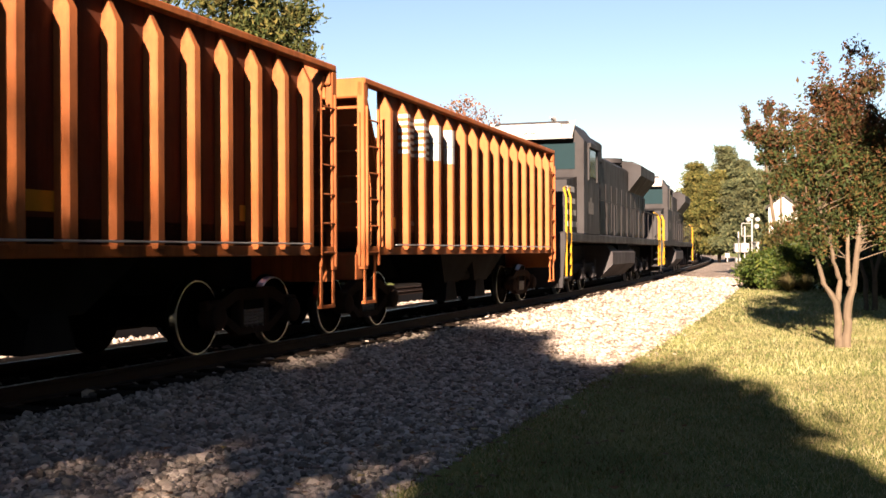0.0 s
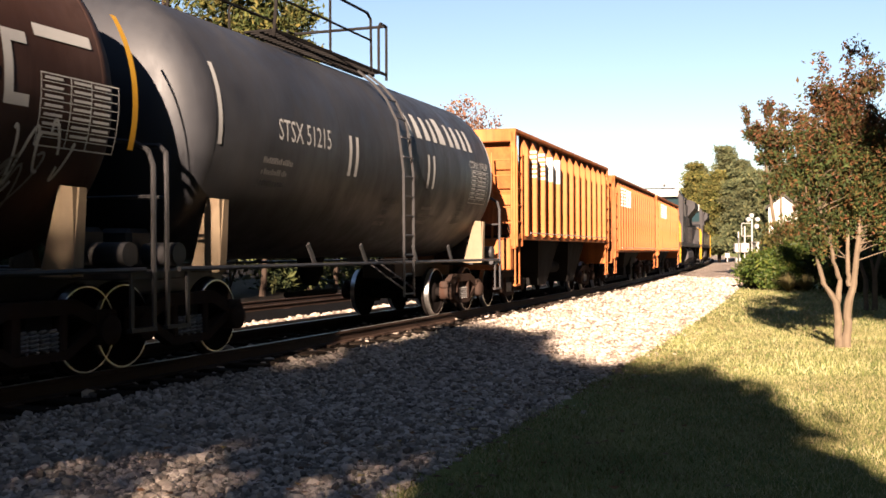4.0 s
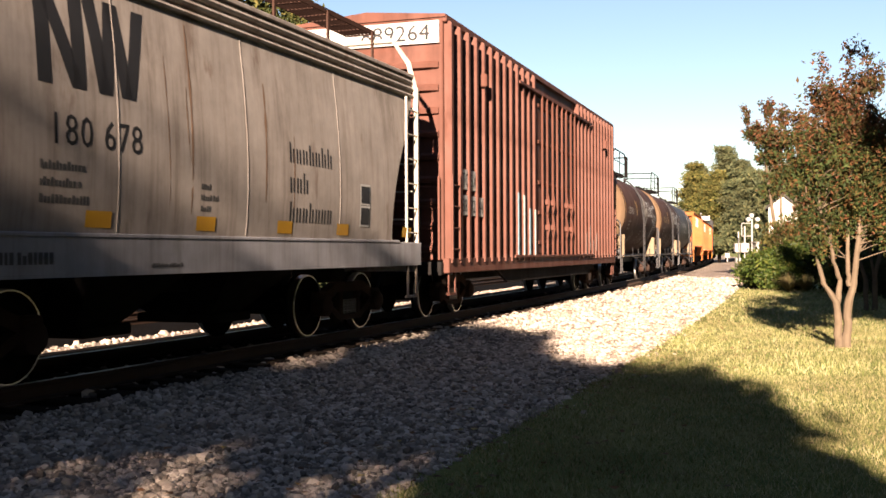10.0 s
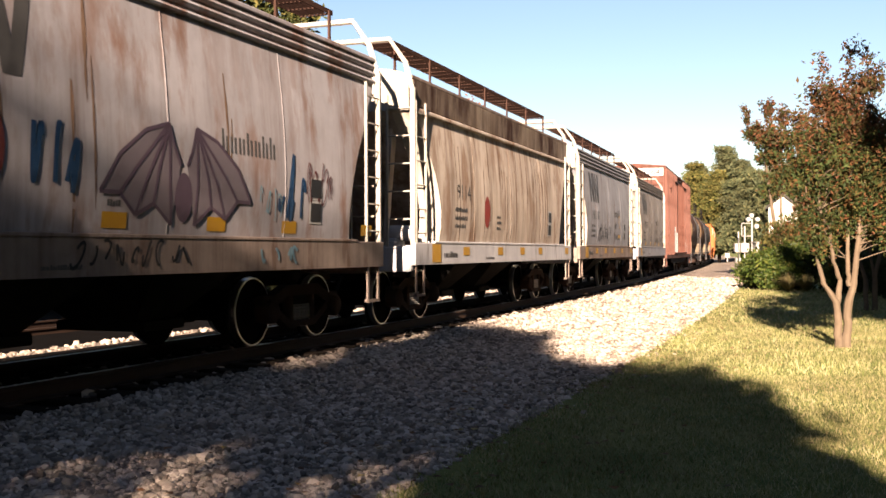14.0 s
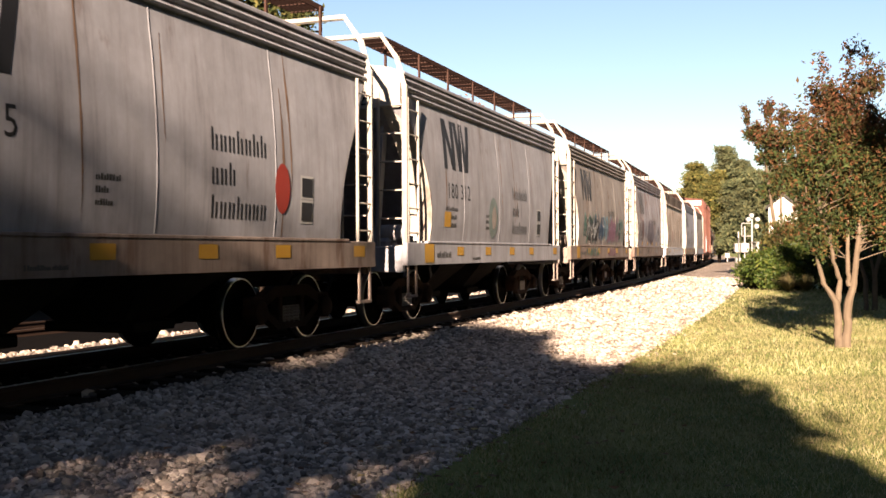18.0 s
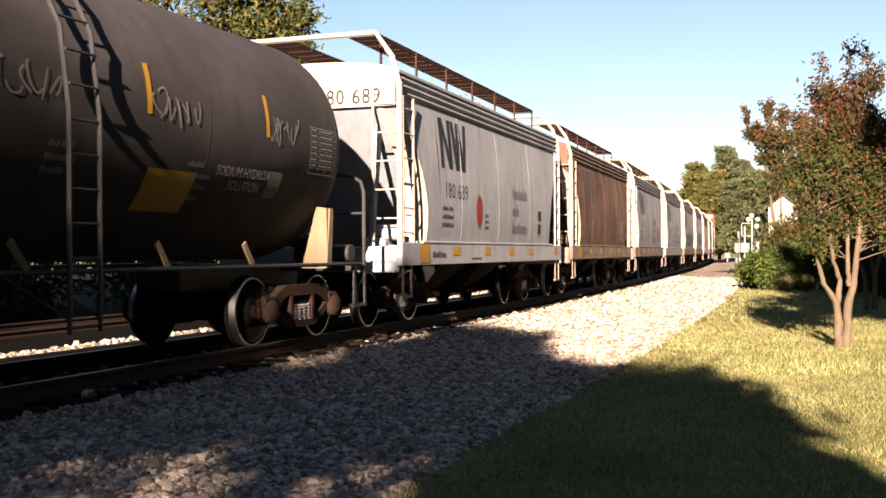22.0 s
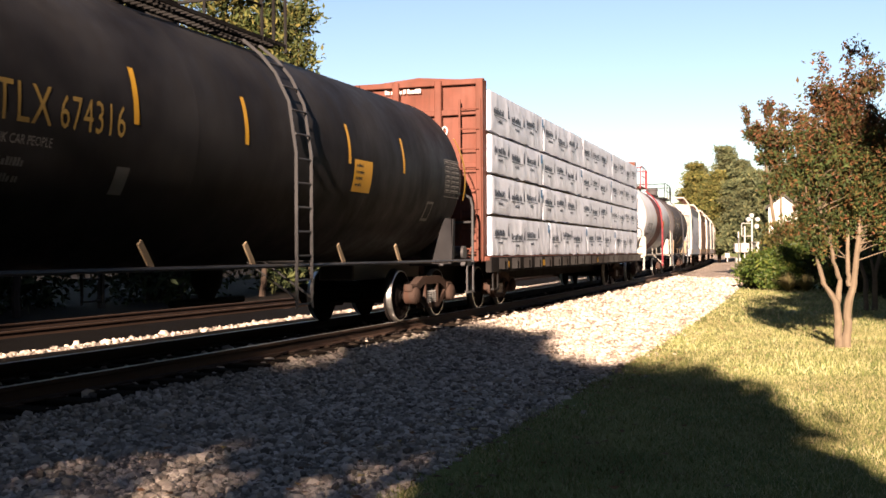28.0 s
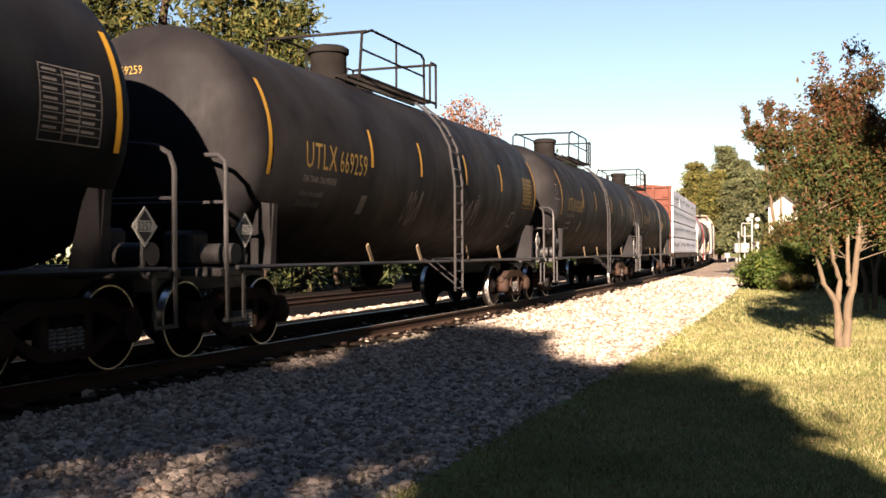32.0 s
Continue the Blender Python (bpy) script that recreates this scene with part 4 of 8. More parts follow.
    if look_of == "green":
        for y, wd, mat in ((-2.6, 1.5, M_GREEN), (-1.2, 1.6, M_BLUE), (0.3, 1.4, M_CYAN), (1.6, 1.6, M_PINK), (2.9, 1.2, M_GREEN)):
            write(car, "spray_paint", scrawl(rng, wd * 1.2, 0.95, 9, 0.09), (y - 0.6) * k, 1.4, hop_side, mat, lift=0.007)
        write(car, "spray_paint", scrawl(rng, 1.9, 0.75, 16, 0.1), -2.9 * k, 1.45, hop_side, M_INK, lift=0.009)
        write(car, "spray_paint", scrawl(rng, 1.9, 0.75, 9, 0.05), -2.9 * k, 1.45, hop_side, M_WHITE, lift=0.011)
        write(car, "spray_paint", scrawl(rng, 1.6, 0.8, 12, 0.07), 0.6 * k, 1.42, hop_side, M_PINK, lift=0.009)
        write(car, "spray_paint", scrawl(rng, 2.2, 0.3, 8, 0.07), -3 * k, 1.02, FLAT(1.602), M_GREEN, lift=0.009)
        write(car, "spray_paint", scrawl(rng, 1.6, 0.3, 7, 0.06), 0.6 * k, 1.02, FLAT(1.602), M_PINK, lift=0.009)
    if look_of == "ring":
        oval(car, "green_ring", -0.55, 1.85, 0.62, 0.8, hop_side, M_PALEGREEN, 0.006)
        oval(car, "pale_centre", -0.5, 1.85, 0.3, 0.45, hop_side, M_GREY_BEIGE, 0.009)
        patch(car, "yellow_square", -3.35 * k, 1.62, 0.34, 0.26, hop_side, M_YELLOW)
    # rust running down beside the seams of the side sheets
    if look_of in ("plain", "streak", "green", "spot", "spot2", "ring", "cream", "tag"):
        for i in range({"cream": 44, "streak": 12, "green": 12}.get(look_of, 6)):
            y = rng.uniform(-4.1, 4.1) * k if i % 2 or look_of == "cream" else (rng.choice((-2.6, -1.2, 1.0, 2.4)) + rng.uniform(-0.05, 0.05)) * k
            top, drop, wd = rng.uniform(2.6, 3.7), rng.uniform(0.5, 2.0), rng.uniform(0.008, 0.035) * (1.3 if look_of == "cream" else 1.0)
            n = 9
            edge = [(wd * math.sin(math.pi * (0.12 + 0.86 * j / n)) ** 0.6 * rng.uniform(0.35, 1.0), -drop * j / n) for j in range(n + 1)]
            lean = [0.02 * math.sin(3 * j / n + i) for j in range(n + 1)]
            write(car, "rust_run", quad_shape([[(lean[j] - edge[j][0], edge[j][1]) for j in range(n + 1)] + [(lean[j] + edge[j][0], edge[j][1]) for j in range(n, -1, -1)]]), y, top, hop_side, M_STREAK, "", 0.0025, 0.3)
    # the number on the end sheet
    if number:
        pts, faces = letters(number, 0.24, 1.0, 1.1)
        part("end_number", Solid().add([(x * 0.9 + (0.12 if look_of == "spot2" else -0.2), -4.985 * k, 3.5 + z) for x, z in pts], faces), M_INK, car, smooth=0)
    return car


# ---- open hoppers with ribbed sides ----
RIB = 0.16                                          # how far the ribs stand out


def open_hopper(label, rear, front, paint, z0, z1, ribs, number, seed=1, bays=False):
    rng = random.Random(seed)
    car, mid, half = start("open_hopper", label, rear, front)
    e = half - 0.85                                 # the box stops short of the sills
    w = 1.44
    for x in (-1, 1):
        part("side_sheet", Solid().box(x * w, x * (w - 0.03), -e, e, z0, z1 - 0.06), M_SHEET_SHADED, car)
        t = Solid().box(x * (w - 0.06), x * (w + 0.1), -half + 0.12, half - 0.12, z1 - 0.09, z1, 0.015)
        part("top_chord", t, paint, car)
        part("bottom_chord", Solid().box(x * (w - 0.04), x * (w + 0.09), -half + 0.1, half - 0.1, z0 - 0.1, z0 + 0.02, 0.01), paint, car)
        rib = None
        for i in range(ribs):
            y = -e + 0.12 + (2 * e - 0.24) * i / (ribs - 1)
            s = Solid()
            d, h = RIB, 0.065
            top = z1 - 0.09
            pr = [(x * w, -h), (x * (w + d), -h * 0.75), (x * (w + d), h * 0.75), (x * w, h)]
            lo, hi = [(*p, z0 - 0.02) for p in pr], [(*p, top - 0.28) for p in pr]
            tip = [(x * w, -h * 0.4, top), (x * (w + 0.02), -h * 0.3, top), (x * (w + 0.02), h * 0.3, top), (x * w, h * 0.4, top)]
            s.add(lo + hi + tip, [(0, 1, 5, 4), (1, 2, 6, 5), (2, 3, 7, 6), (4, 5, 9, 8), (5, 6, 10, 9), (6, 7, 11, 10), (0, 3, 2, 1), (8, 9, 10, 11)])
            rib = rib or s.mesh("side_rib", paint, 30)
            part("side_rib", rib, None, car).location = (0, y, 0)
    for k in (-1, 1):
        # sloped end sheet under an open end frame
        s = Solid().add([(-w, k * e, z0 + 0.9), (w, k * e, z0 + 0.9), (w, k * (half - 0.25), z1 - 0.12), (-w, k * (half - 0.25), z1 - 0.12),
                         (-w, k * (e - 0.05), z0 + 0.9), (w, k * (e - 0.05), z0 + 0.9), (w, k * (half - 0.32), z1 - 0.12), (-w, k * (half - 0.32), z1 - 0.12)],
                        [(0, 1, 2, 3), (7, 6, 5, 4), (0, 4, 5, 1), (3, 2, 6, 7), (0, 3, 7, 4), (1, 5, 6, 2)])
        s.box(-w, w, k * (e - 0.04), k * e, z0, z0 + 0.95)
        part("end_sheet", s, paint, car)
        part("end_beam", Solid().box(-w - 0.08, w + 0.08, k * (half - 0.3), k * (half - 0.1), z1 - 0.28, z1, 0.02), paint, car)
        for x in (-1, 1):
            part("corner_post", Solid().box(x * (w - 0.02), x * (w + 0.09), k * (half - 0.24), k * (half - 0.1), z0 - 0.3, z1 - 0.05, 0.012), paint, car)
            part("end_stake", Solid().box(x * 0.55, x * 0.66, k * (half - 0.24), k * (half - 0.12), z0 - 0.1, z1 - 0.2, 0.012), paint, car)
            part("end_brace", Solid().tube([(x * (w - 0.02), k * (half - 0.3), z1 - 0.15), (x * (w - 0.02), k * (e + 0.02), z0 + 1.25)], 0.05, 4), paint, car)
            ladder(car, "side_ladder", (x * (w + 0.1), k * (half - 0.18)), (x * (w + 0.1), k * (half - 0.6)), z0 - 0.25, z1 - 0.4, 6, paint)
            ladder(car, "end_ladder", (x * (w + 0.02), k * (half - 0.08)), (x * (w - 0.42), k * (half - 0.08)), z0 - 0.25, z1 - 0.5, 6, paint)
            stirrup(car, x * (w + 0.06), k * (half - 0.35) - 0.2, k * (half - 0.35) + 0.2, z0 - 0.1, 0.48, paint)
        part("end_sill", Solid().box(-w, w, k * (half - 0.25), k * half, 0.8, z0 - 0.08, 0.02), paint, car)
        coupler(car, k * half, k)
    part("floor", Solid().box(-w, w, -e, e, z0 - 0.05, z0 + 0.25), M_UNDER, car)
    part("centre_sill", Solid().box(-0.3, 0.3, -half, half, 0.72, z0 - 0.02, 0.02), M_UNDER, car)
    for y in ((-1.7, 1.7) if bays else (-0.9, 0.9)):
        top = [(-w + 0.1, y - 1.2), (w - 0.1, y - 1.2), (w - 0.1, y + 1.2), (-w + 0.1, y + 1.2)]
        bot = [(-w + 0.3, y - 0.4), (w - 0.3, y - 0.4), (w - 0.3, y + 0.4), (-w + 0.3, y + 0.4)]
        b = Solid().add([(*p, z0) for p in top] + [(*p, 0.36 if bays else 0.62) for p in bot], [(0, 1, 2, 3), (7, 6, 5, 4)] + [(i, i + 4, (i + 1) % 4 + 4, (i + 1) % 4) for i in range(4)])
        part("discharge_bay", b, M_UNDER, car)
        if not bays:
            part("discharge_chute", Solid().prism([(y - 0.4, 0.3), (y + 0.3, 0.3), (y + 0.1, 0.8), (y - 0.25, 0.8)], "x", 0.7, 1.15), M_UNDER, car)
    part("air_tank", Solid().turn([(-0.7, 0.01), (-0.68, 0.15), (0.68, 0.15), (0.7, 0.01)], "y", (0.95, -0.2, 0.78), 14), M_UNDER, car)
    part("grab_rail", Solid().tube([(w + RIB + 0.03, -e + 0.2, z0 + 0.05), (w + RIB + 0.03, e - 0.2, z0 + 0.05)], 0.012, 5), M_STEEL, car)
    for y in (-half + 1.4, half - 1.4):
        truck(car, y, mid)
    # markings: white bars on the rib faces, number, yellow squares
    sp = (2 * e - 0.24) / (ribs - 1)
    lines = [[(0, 0.1 * j), (1.75, 0.1 * j), (1.75, 0.1 * j + 0.05), (0, 0.1 * j + 0.05)] for j in range(6)]
    write(car, "stripe_mark", quad_shape(lines), -e + 0.9, z1 - 0.95, FLAT(w), M_WHITE, "white striped mark")
    for i in (1, 2, 3, 4):
        y = -e + 0.12 + sp * i
        f = Solid()
        for j in range(6 if i < 3 else 2):
            z = z1 - 0.95 + 0.11 * j if i < 3 else z1 - 0.95 + 0.3 * j
            f.add([(w + RIB + 0.003, y - 0.05, z), (w + RIB + 0.003, y + 0.05, z), (w + RIB + 0.003, y + 0.05, z + (0.06 if i < 3 else 0.29)), (w + RIB + 0.003, y - 0.05, z + (0.06 if i < 3 else 0.29))], [(0, 1, 2, 3)])
            f.add([(w + 0.005, y - 0.0655, z), (w + RIB, y - 0.053, z), (w + RIB, y - 0.053, z + (0.06 if i < 3 else 0.29)), (w + 0.005, y - 0.0655, z + (0.06 if i < 3 else 0.29))], [(0, 1, 2, 3)])
        part("rib_mark", f, M_WHITE, car, smooth=0)
    if bays:
        # number in the panels between the ribs, mark of slanted blocks above
        panel = lambda i, d=0.16: -e + 0.12 + sp * i + d
        for i, z, t in ((3, 2.64, "NS"), (3, 2.15, "94"), (2, 2.15, "5"), (4, 2.15, "313"), (5, 2.15, "MW")):
            write(car, "car_number", letters(t, 0.27, 0.8), panel(i) + (0.3 if t == "5" else 0), z, FLAT(w), M_WHITE)
        blocks = [[(0, 0), (0.16, 0), (0.2, 0.6), (0.04, 0.6)], [(0.1, 0.6), (0.28, 0.6), (0.52, 0), (0.36, 0)], [(0.42, 0), (0.56, 0), (0.6, 0.6), (0.46, 0.6)]]
        write(car, "block_mark", quad_shape(blocks), panel(3, 0.1), 3.02, FLAT(w), M_WHITE, "white mark of slanted blocks")
        blocks = [[(0, 0), (0.4, 0), (0.46, 0.17), (0.04, 0.17)], [(0.3, 0.17), (0.46, 0.17), (0.46, 0.36), (0.3, 0.36)], [(0.06, 0.26), (0.46, 0.26), (0.46, 0.36), (0.06, 0.36)], [(0.06, 0.36), (0.2, 0.36), (0.2, 0.6), (0.06, 0.6)], [(0.2, 0.46), (0.52, 0.46), (0.52, 0.6), (0.2, 0.6)]]
        write(car, "block_mark", quad_shape(blocks), panel(4, 0.12), 3.02, FLAT(w), M_WHITE)
        for i, z, wdt in ((2, 1.62, 0.45), (4, 1.78, 0.4), (6, 1.85, 0.35), (8, 1.85, 0.3), (10, 1.85, 0.3)):
            patch(car, "reflector", panel(i), z, wdt, 0.14, FLAT(w), M_YELLOW)
        patch(car, "notice", panel(5, 0.4), 1.62, 0.14, 0.2, FLAT(w), M_WHITE)
        for i in (3, 6, 7):
            small_print(car, rng, panel(i), 2.0, FLAT(w), M_DIM, 4, 7, 0.075)
    else:
        for i, ch in enumerate(number):
            write(car, "number_character", letters(ch, 0.3), -e + 0.2 + sp * (i * 0.5 + 1.2), z0 + 0.85, FLAT(w), M_DIM)
    small_print(car, rng, -e + 0.3 + sp, z0 + 0.5, FLAT(w), M_DIM, 2, 8, 0.07)
    for y in () if bays else (-e + 0.25, -e + 0.2 + 2 * sp, 0.2, e - 2.5 * sp):
        patch(car, "reflector", y, z0 + 0.3, 0.38, 0.18, FLAT(w), M_YELLOW)
    return car


# ---- tank cars ----
def tank_car(label, rear, front, paint, R=1.42, zc=2.42, ladder_y=0.0, deck=(-2.4, 0.35), rail=None, pipes=None, bolster=None, dashes=(), dash_mat=None, hatch=True, band=None, seed=2, shell_end=0.62, rh=0.86, strut=None, dome=None):
    rng = random.Random(seed)
    car, mid, half = start("tank_car", label, rear, front)
    rail, pipes, bolster = rail or M_UNDER, pipes or M_PIPE, bolster or M_BEIGE
    L = half - shell_end
    side = lambda z: math.sqrt(max(R * R - (z - zc) ** 2, 0.01))
    prof = [(-L + 0.62 * (1 - math.sin(a)), R * math.cos(a) if a < 1.57 else 0.001) for a in np.linspace(math.pi / 2, 0, 10)]
    prof = prof + [(-0.33 * L, R), (0.33 * L, R)] + [(-a, r) for a, r in prof[::-1]]
    part("tank", Solid().turn(prof, "y", (0, 0, zc), 56), paint, car, smooth=50)
    for y in (-L + 0.64, -0.33 * L, 0.33 * L, L - 0.64):
        part("weld_seam", Solid().turn([(-0.012, R - 0.001), (0.0, R + 0.003), (0.012, R - 0.001)], "y", (0, y, zc), 56, cap=False), paint, car)
    if band:
        part("painted_band", Solid().turn([(band[0], R + 0.003), (band[1], R + 0.003)], "y", (0, 0, zc), 56, cap=False), band[2], car, "dark red band round the tank")
    # stub sills, end platforms, side rails
    for k in (-1, 1):
        part("stub_sill", Solid().box(-0.32, 0.32, k * half, k * (half - 3.0), 0.72, 1.02, 0.02).box(-1.45, 1.45, k * (half - 0.5), k * half, 0.93, 1.03, 0.015), pipes, car)
        y = k * (half - 1.2)
        for x in (-1, 1):
            sad = Solid()
            sad.prism([(x * 1.05, 0.98), (x * 1.44, 0.98), (x * 1.42, 1.78), (x * 1.27, 1.8)], "y", y - 0.05, y + 0.05)
            sad.prism([(y - 0.08, 0.98), (y + 0.06, 0.98), (y + 0.12, 1.78), (y + 0.02, 1.78)], "x", x * 1.4, x * 1.44)
            part("bolster_plate", sad, bolster, car, "tapered bolster plate")
        truck(car, y, mid)
        coupler(car, k * half, k)
        for x in (-1, 1):
            yy = k * (half - 0.12)
            path = [(x * 1.45, yy, 1.0), (x * 1.45, yy, 2.05), (x * 1.42, yy - k * 0.04, 2.2), (x * 1.3, yy - k * 0.1, 2.28), (x * 1.05, yy - k * 0.2, 2.3)]
            part("end_handrail", Solid().tube(path, 0.028, 7), pipes, car)
            stirrup(car, x * 1.46, k * (half - 0.3) - 0.2, k * (half - 0.3) + 0.2, 1.0, 0.45, pipes)
        part("brake_housing", Solid().box(0.55, 0.95, k * (half - 0.6), k * (half - 0.2), 1.03, 1.45, 0.05).turn([(-0.2, 0.12), (0.2, 0.12)], "x", (1.2, k * (half - 0.42), 1.18), 12), pipes, car)
        part("end_rail", Solid().tube([(-1.45, k * (half - 0.1), 1.75), (1.45, k * (half - 0.1), 1.75)], 0.02, 6), pipes, car)
    for x in (-1, 1):
        part("side_rail", Solid().tube([(x * 1.48, -half + 0.3, 1.03), (x * 1.48, half - 0.3, 1.03)], 0.026, 7), pipes, car)
        for y in (-L * 0.45, -L * 0.16, L * 0.2, L * 0.5):
            part("rail_strut", Solid().box(-0.012, 0.012, -0.035, 0.035, 0, 0.34), strut or bolster, car).matrix_basis = pose(x * 1.46, y, 1.03, 38, 0, 0)
    # ladder that follows the shell, bracket, top deck and railing
    for x in (-1, 1):
        lad, lad_mat = None, rail if rail is M_REDRAIL else pipes
        for dy in (-0.2, 0.2):
            path = [(x * (R + 0.12), ladder_y + dy, z) for z in (0.5, 1.0, 1.8, 2.42)]
            path += [(x * (R + 0.12) * math.cos(a), ladder_y + dy, zc + (R + 0.12) * math.sin(a)) for a in (0.35, 0.6, 0.8, 1.0)]
            stile = part("stile" if lad else "ladder", Solid().tube(path, 0.022, 6), lad_mat, lad or car)
            lad = lad or stile
        for i in range(11):
            z = 0.55 + 0.3 * i
            a = math.asin(min(0.95, max(0, (z - zc) / (R + 0.12))))
            xx = x * (R + 0.12) * (math.cos(a) if z > zc else 1)
            part("rung", rung_mesh(0, 0.4, 0.014, lad_mat), None, lad).location = (xx, ladder_y - 0.2, z)
        b = Solid()
        for dy in (-0.2, 0.2):
            b.tube([(x * (R + 0.12), ladder_y + dy, 0.62), (x * 1.2, ladder_y + dy - 0.5, 1.08), (x * (R + 0.12), ladder_y + dy, 1.08)], 0.016, 5)
        part("ladder_bracket", b, pipes, car)
    y0, y1 = ladder_y + deck[0], ladder_y + deck[1]
    zt = zc + R
    d = Solid()
    for i in range(int((y1 - y0) / 0.12)):
        y = y0 + 0.12 * i
        for x in (-1, 1):
            d.box(x * 0.42, x * 0.85, y, y + 0.03, zt - 0.02, zt + 0.005)
    for x in (-1, 1):
        for xx in (0.42, 0.63, 0.85):
            d.box(x * xx - 0.015, x * xx + 0.015, y0, y1, zt - 0.03, zt + 0.012)
    part("top_deck", d, M_RUSTGRATE if rail is M_REDRAIL else M_UNDER, car, smooth=0)
    r = Solid()
    for x in (-1, 1):
        r.tube([(x * 0.85, y0, zt - 0.1), (x * 0.85, y0 + 0.12, zt + rh * 0.84), (x * 0.85, y0 + 0.5, zt + rh), (x * 0.85, y1 - 0.75, zt + rh), (x * 0.85, y1 - 0.62, zt + rh * 0.91), (x * 0.85, y1 - 0.6, zt - 0.05)], 0.024, 6)
        r.tube([(x * 0.85, y0 + 0.1, zt + rh * 0.52), (x * 0.85, y1 - 0.6, zt + rh * 0.52)], 0.018, 6)
        r.tube([(x * 0.85, y1 - 0.3, zt - 0.02), (x * 0.85, y1 - 0.3, zt + rh * 0.82), (x * 0.85, y1 - 0.22, zt + rh * 0.93), (x * 0.85, y1 + 0.02, zt + rh * 0.93), (x * 0.85, y1 + 0.02, zt - 0.1)], 0.024, 6)
        r.tube([(x * 0.85, (y0 + y1) / 2 - 0.2, zt - 0.02), (x * 0.85, (y0 + y1) / 2 - 0.2, zt + rh)], 0.02, 6)
    for y in (y0 + 0.3, y1 + 0.02):
        r.tube([(-0.85, y, zt + rh * 0.93), (0.85, y, zt + rh * 0.93)], 0.024, 6)
    part("railing", r, rail, car, "bent pipe railing round the top hatch")
    ym = ladder_y + deck[0] * 0.55
    if hatch:
        part("manway", Solid().turn([(0, 0.3), (0.5, 0.3), (0.52, 0.34), (0.6, 0.34), (0.64, 0.28), (0.66, 0.001)], "z", (0, dome if dome is not None else ym - 0.5, zt - 0.04), 20), paint if hatch is True else hatch, car)
    v = Solid().turn([(0, 0.36), (0.14, 0.36), (0.16, 0.3), (0.3, 0.12), (0.32, 0.001)], "z", (0, ym + 0.45, zt - 0.03), 18)
    for a in np.linspace(0, 6.28, 8, endpoint=False):
        v.box(0.33 * math.cos(a) - 0.04, 0.33 * math.cos(a) + 0.04, ym + 0.45 + 0.33 * math.sin(a) - 0.04, ym + 0.45 + 0.33 * math.sin(a) + 0.04, zt + 0.02, zt + 0.2, 0.015)
    part("valve_cover", v, M_UNDER, car)
    part("bottom_outlet", Solid().turn([(0, 0.22), (-0.25, 0.2), (-0.45, 0.1)], "z", (0, 0.2, zc - R + 0.02), 14).tube([(0, -0.6, 0.55), (0, 1.1, 0.55)], 0.05, 8), M_UNDER, car)
    for y, h in dashes:
        patch(car, "reflector", y - 0.04, zc + 0.2 - h / 2, 0.08, h, side, dash_mat or M_YELLOW)
    return car, L, side, rng, half

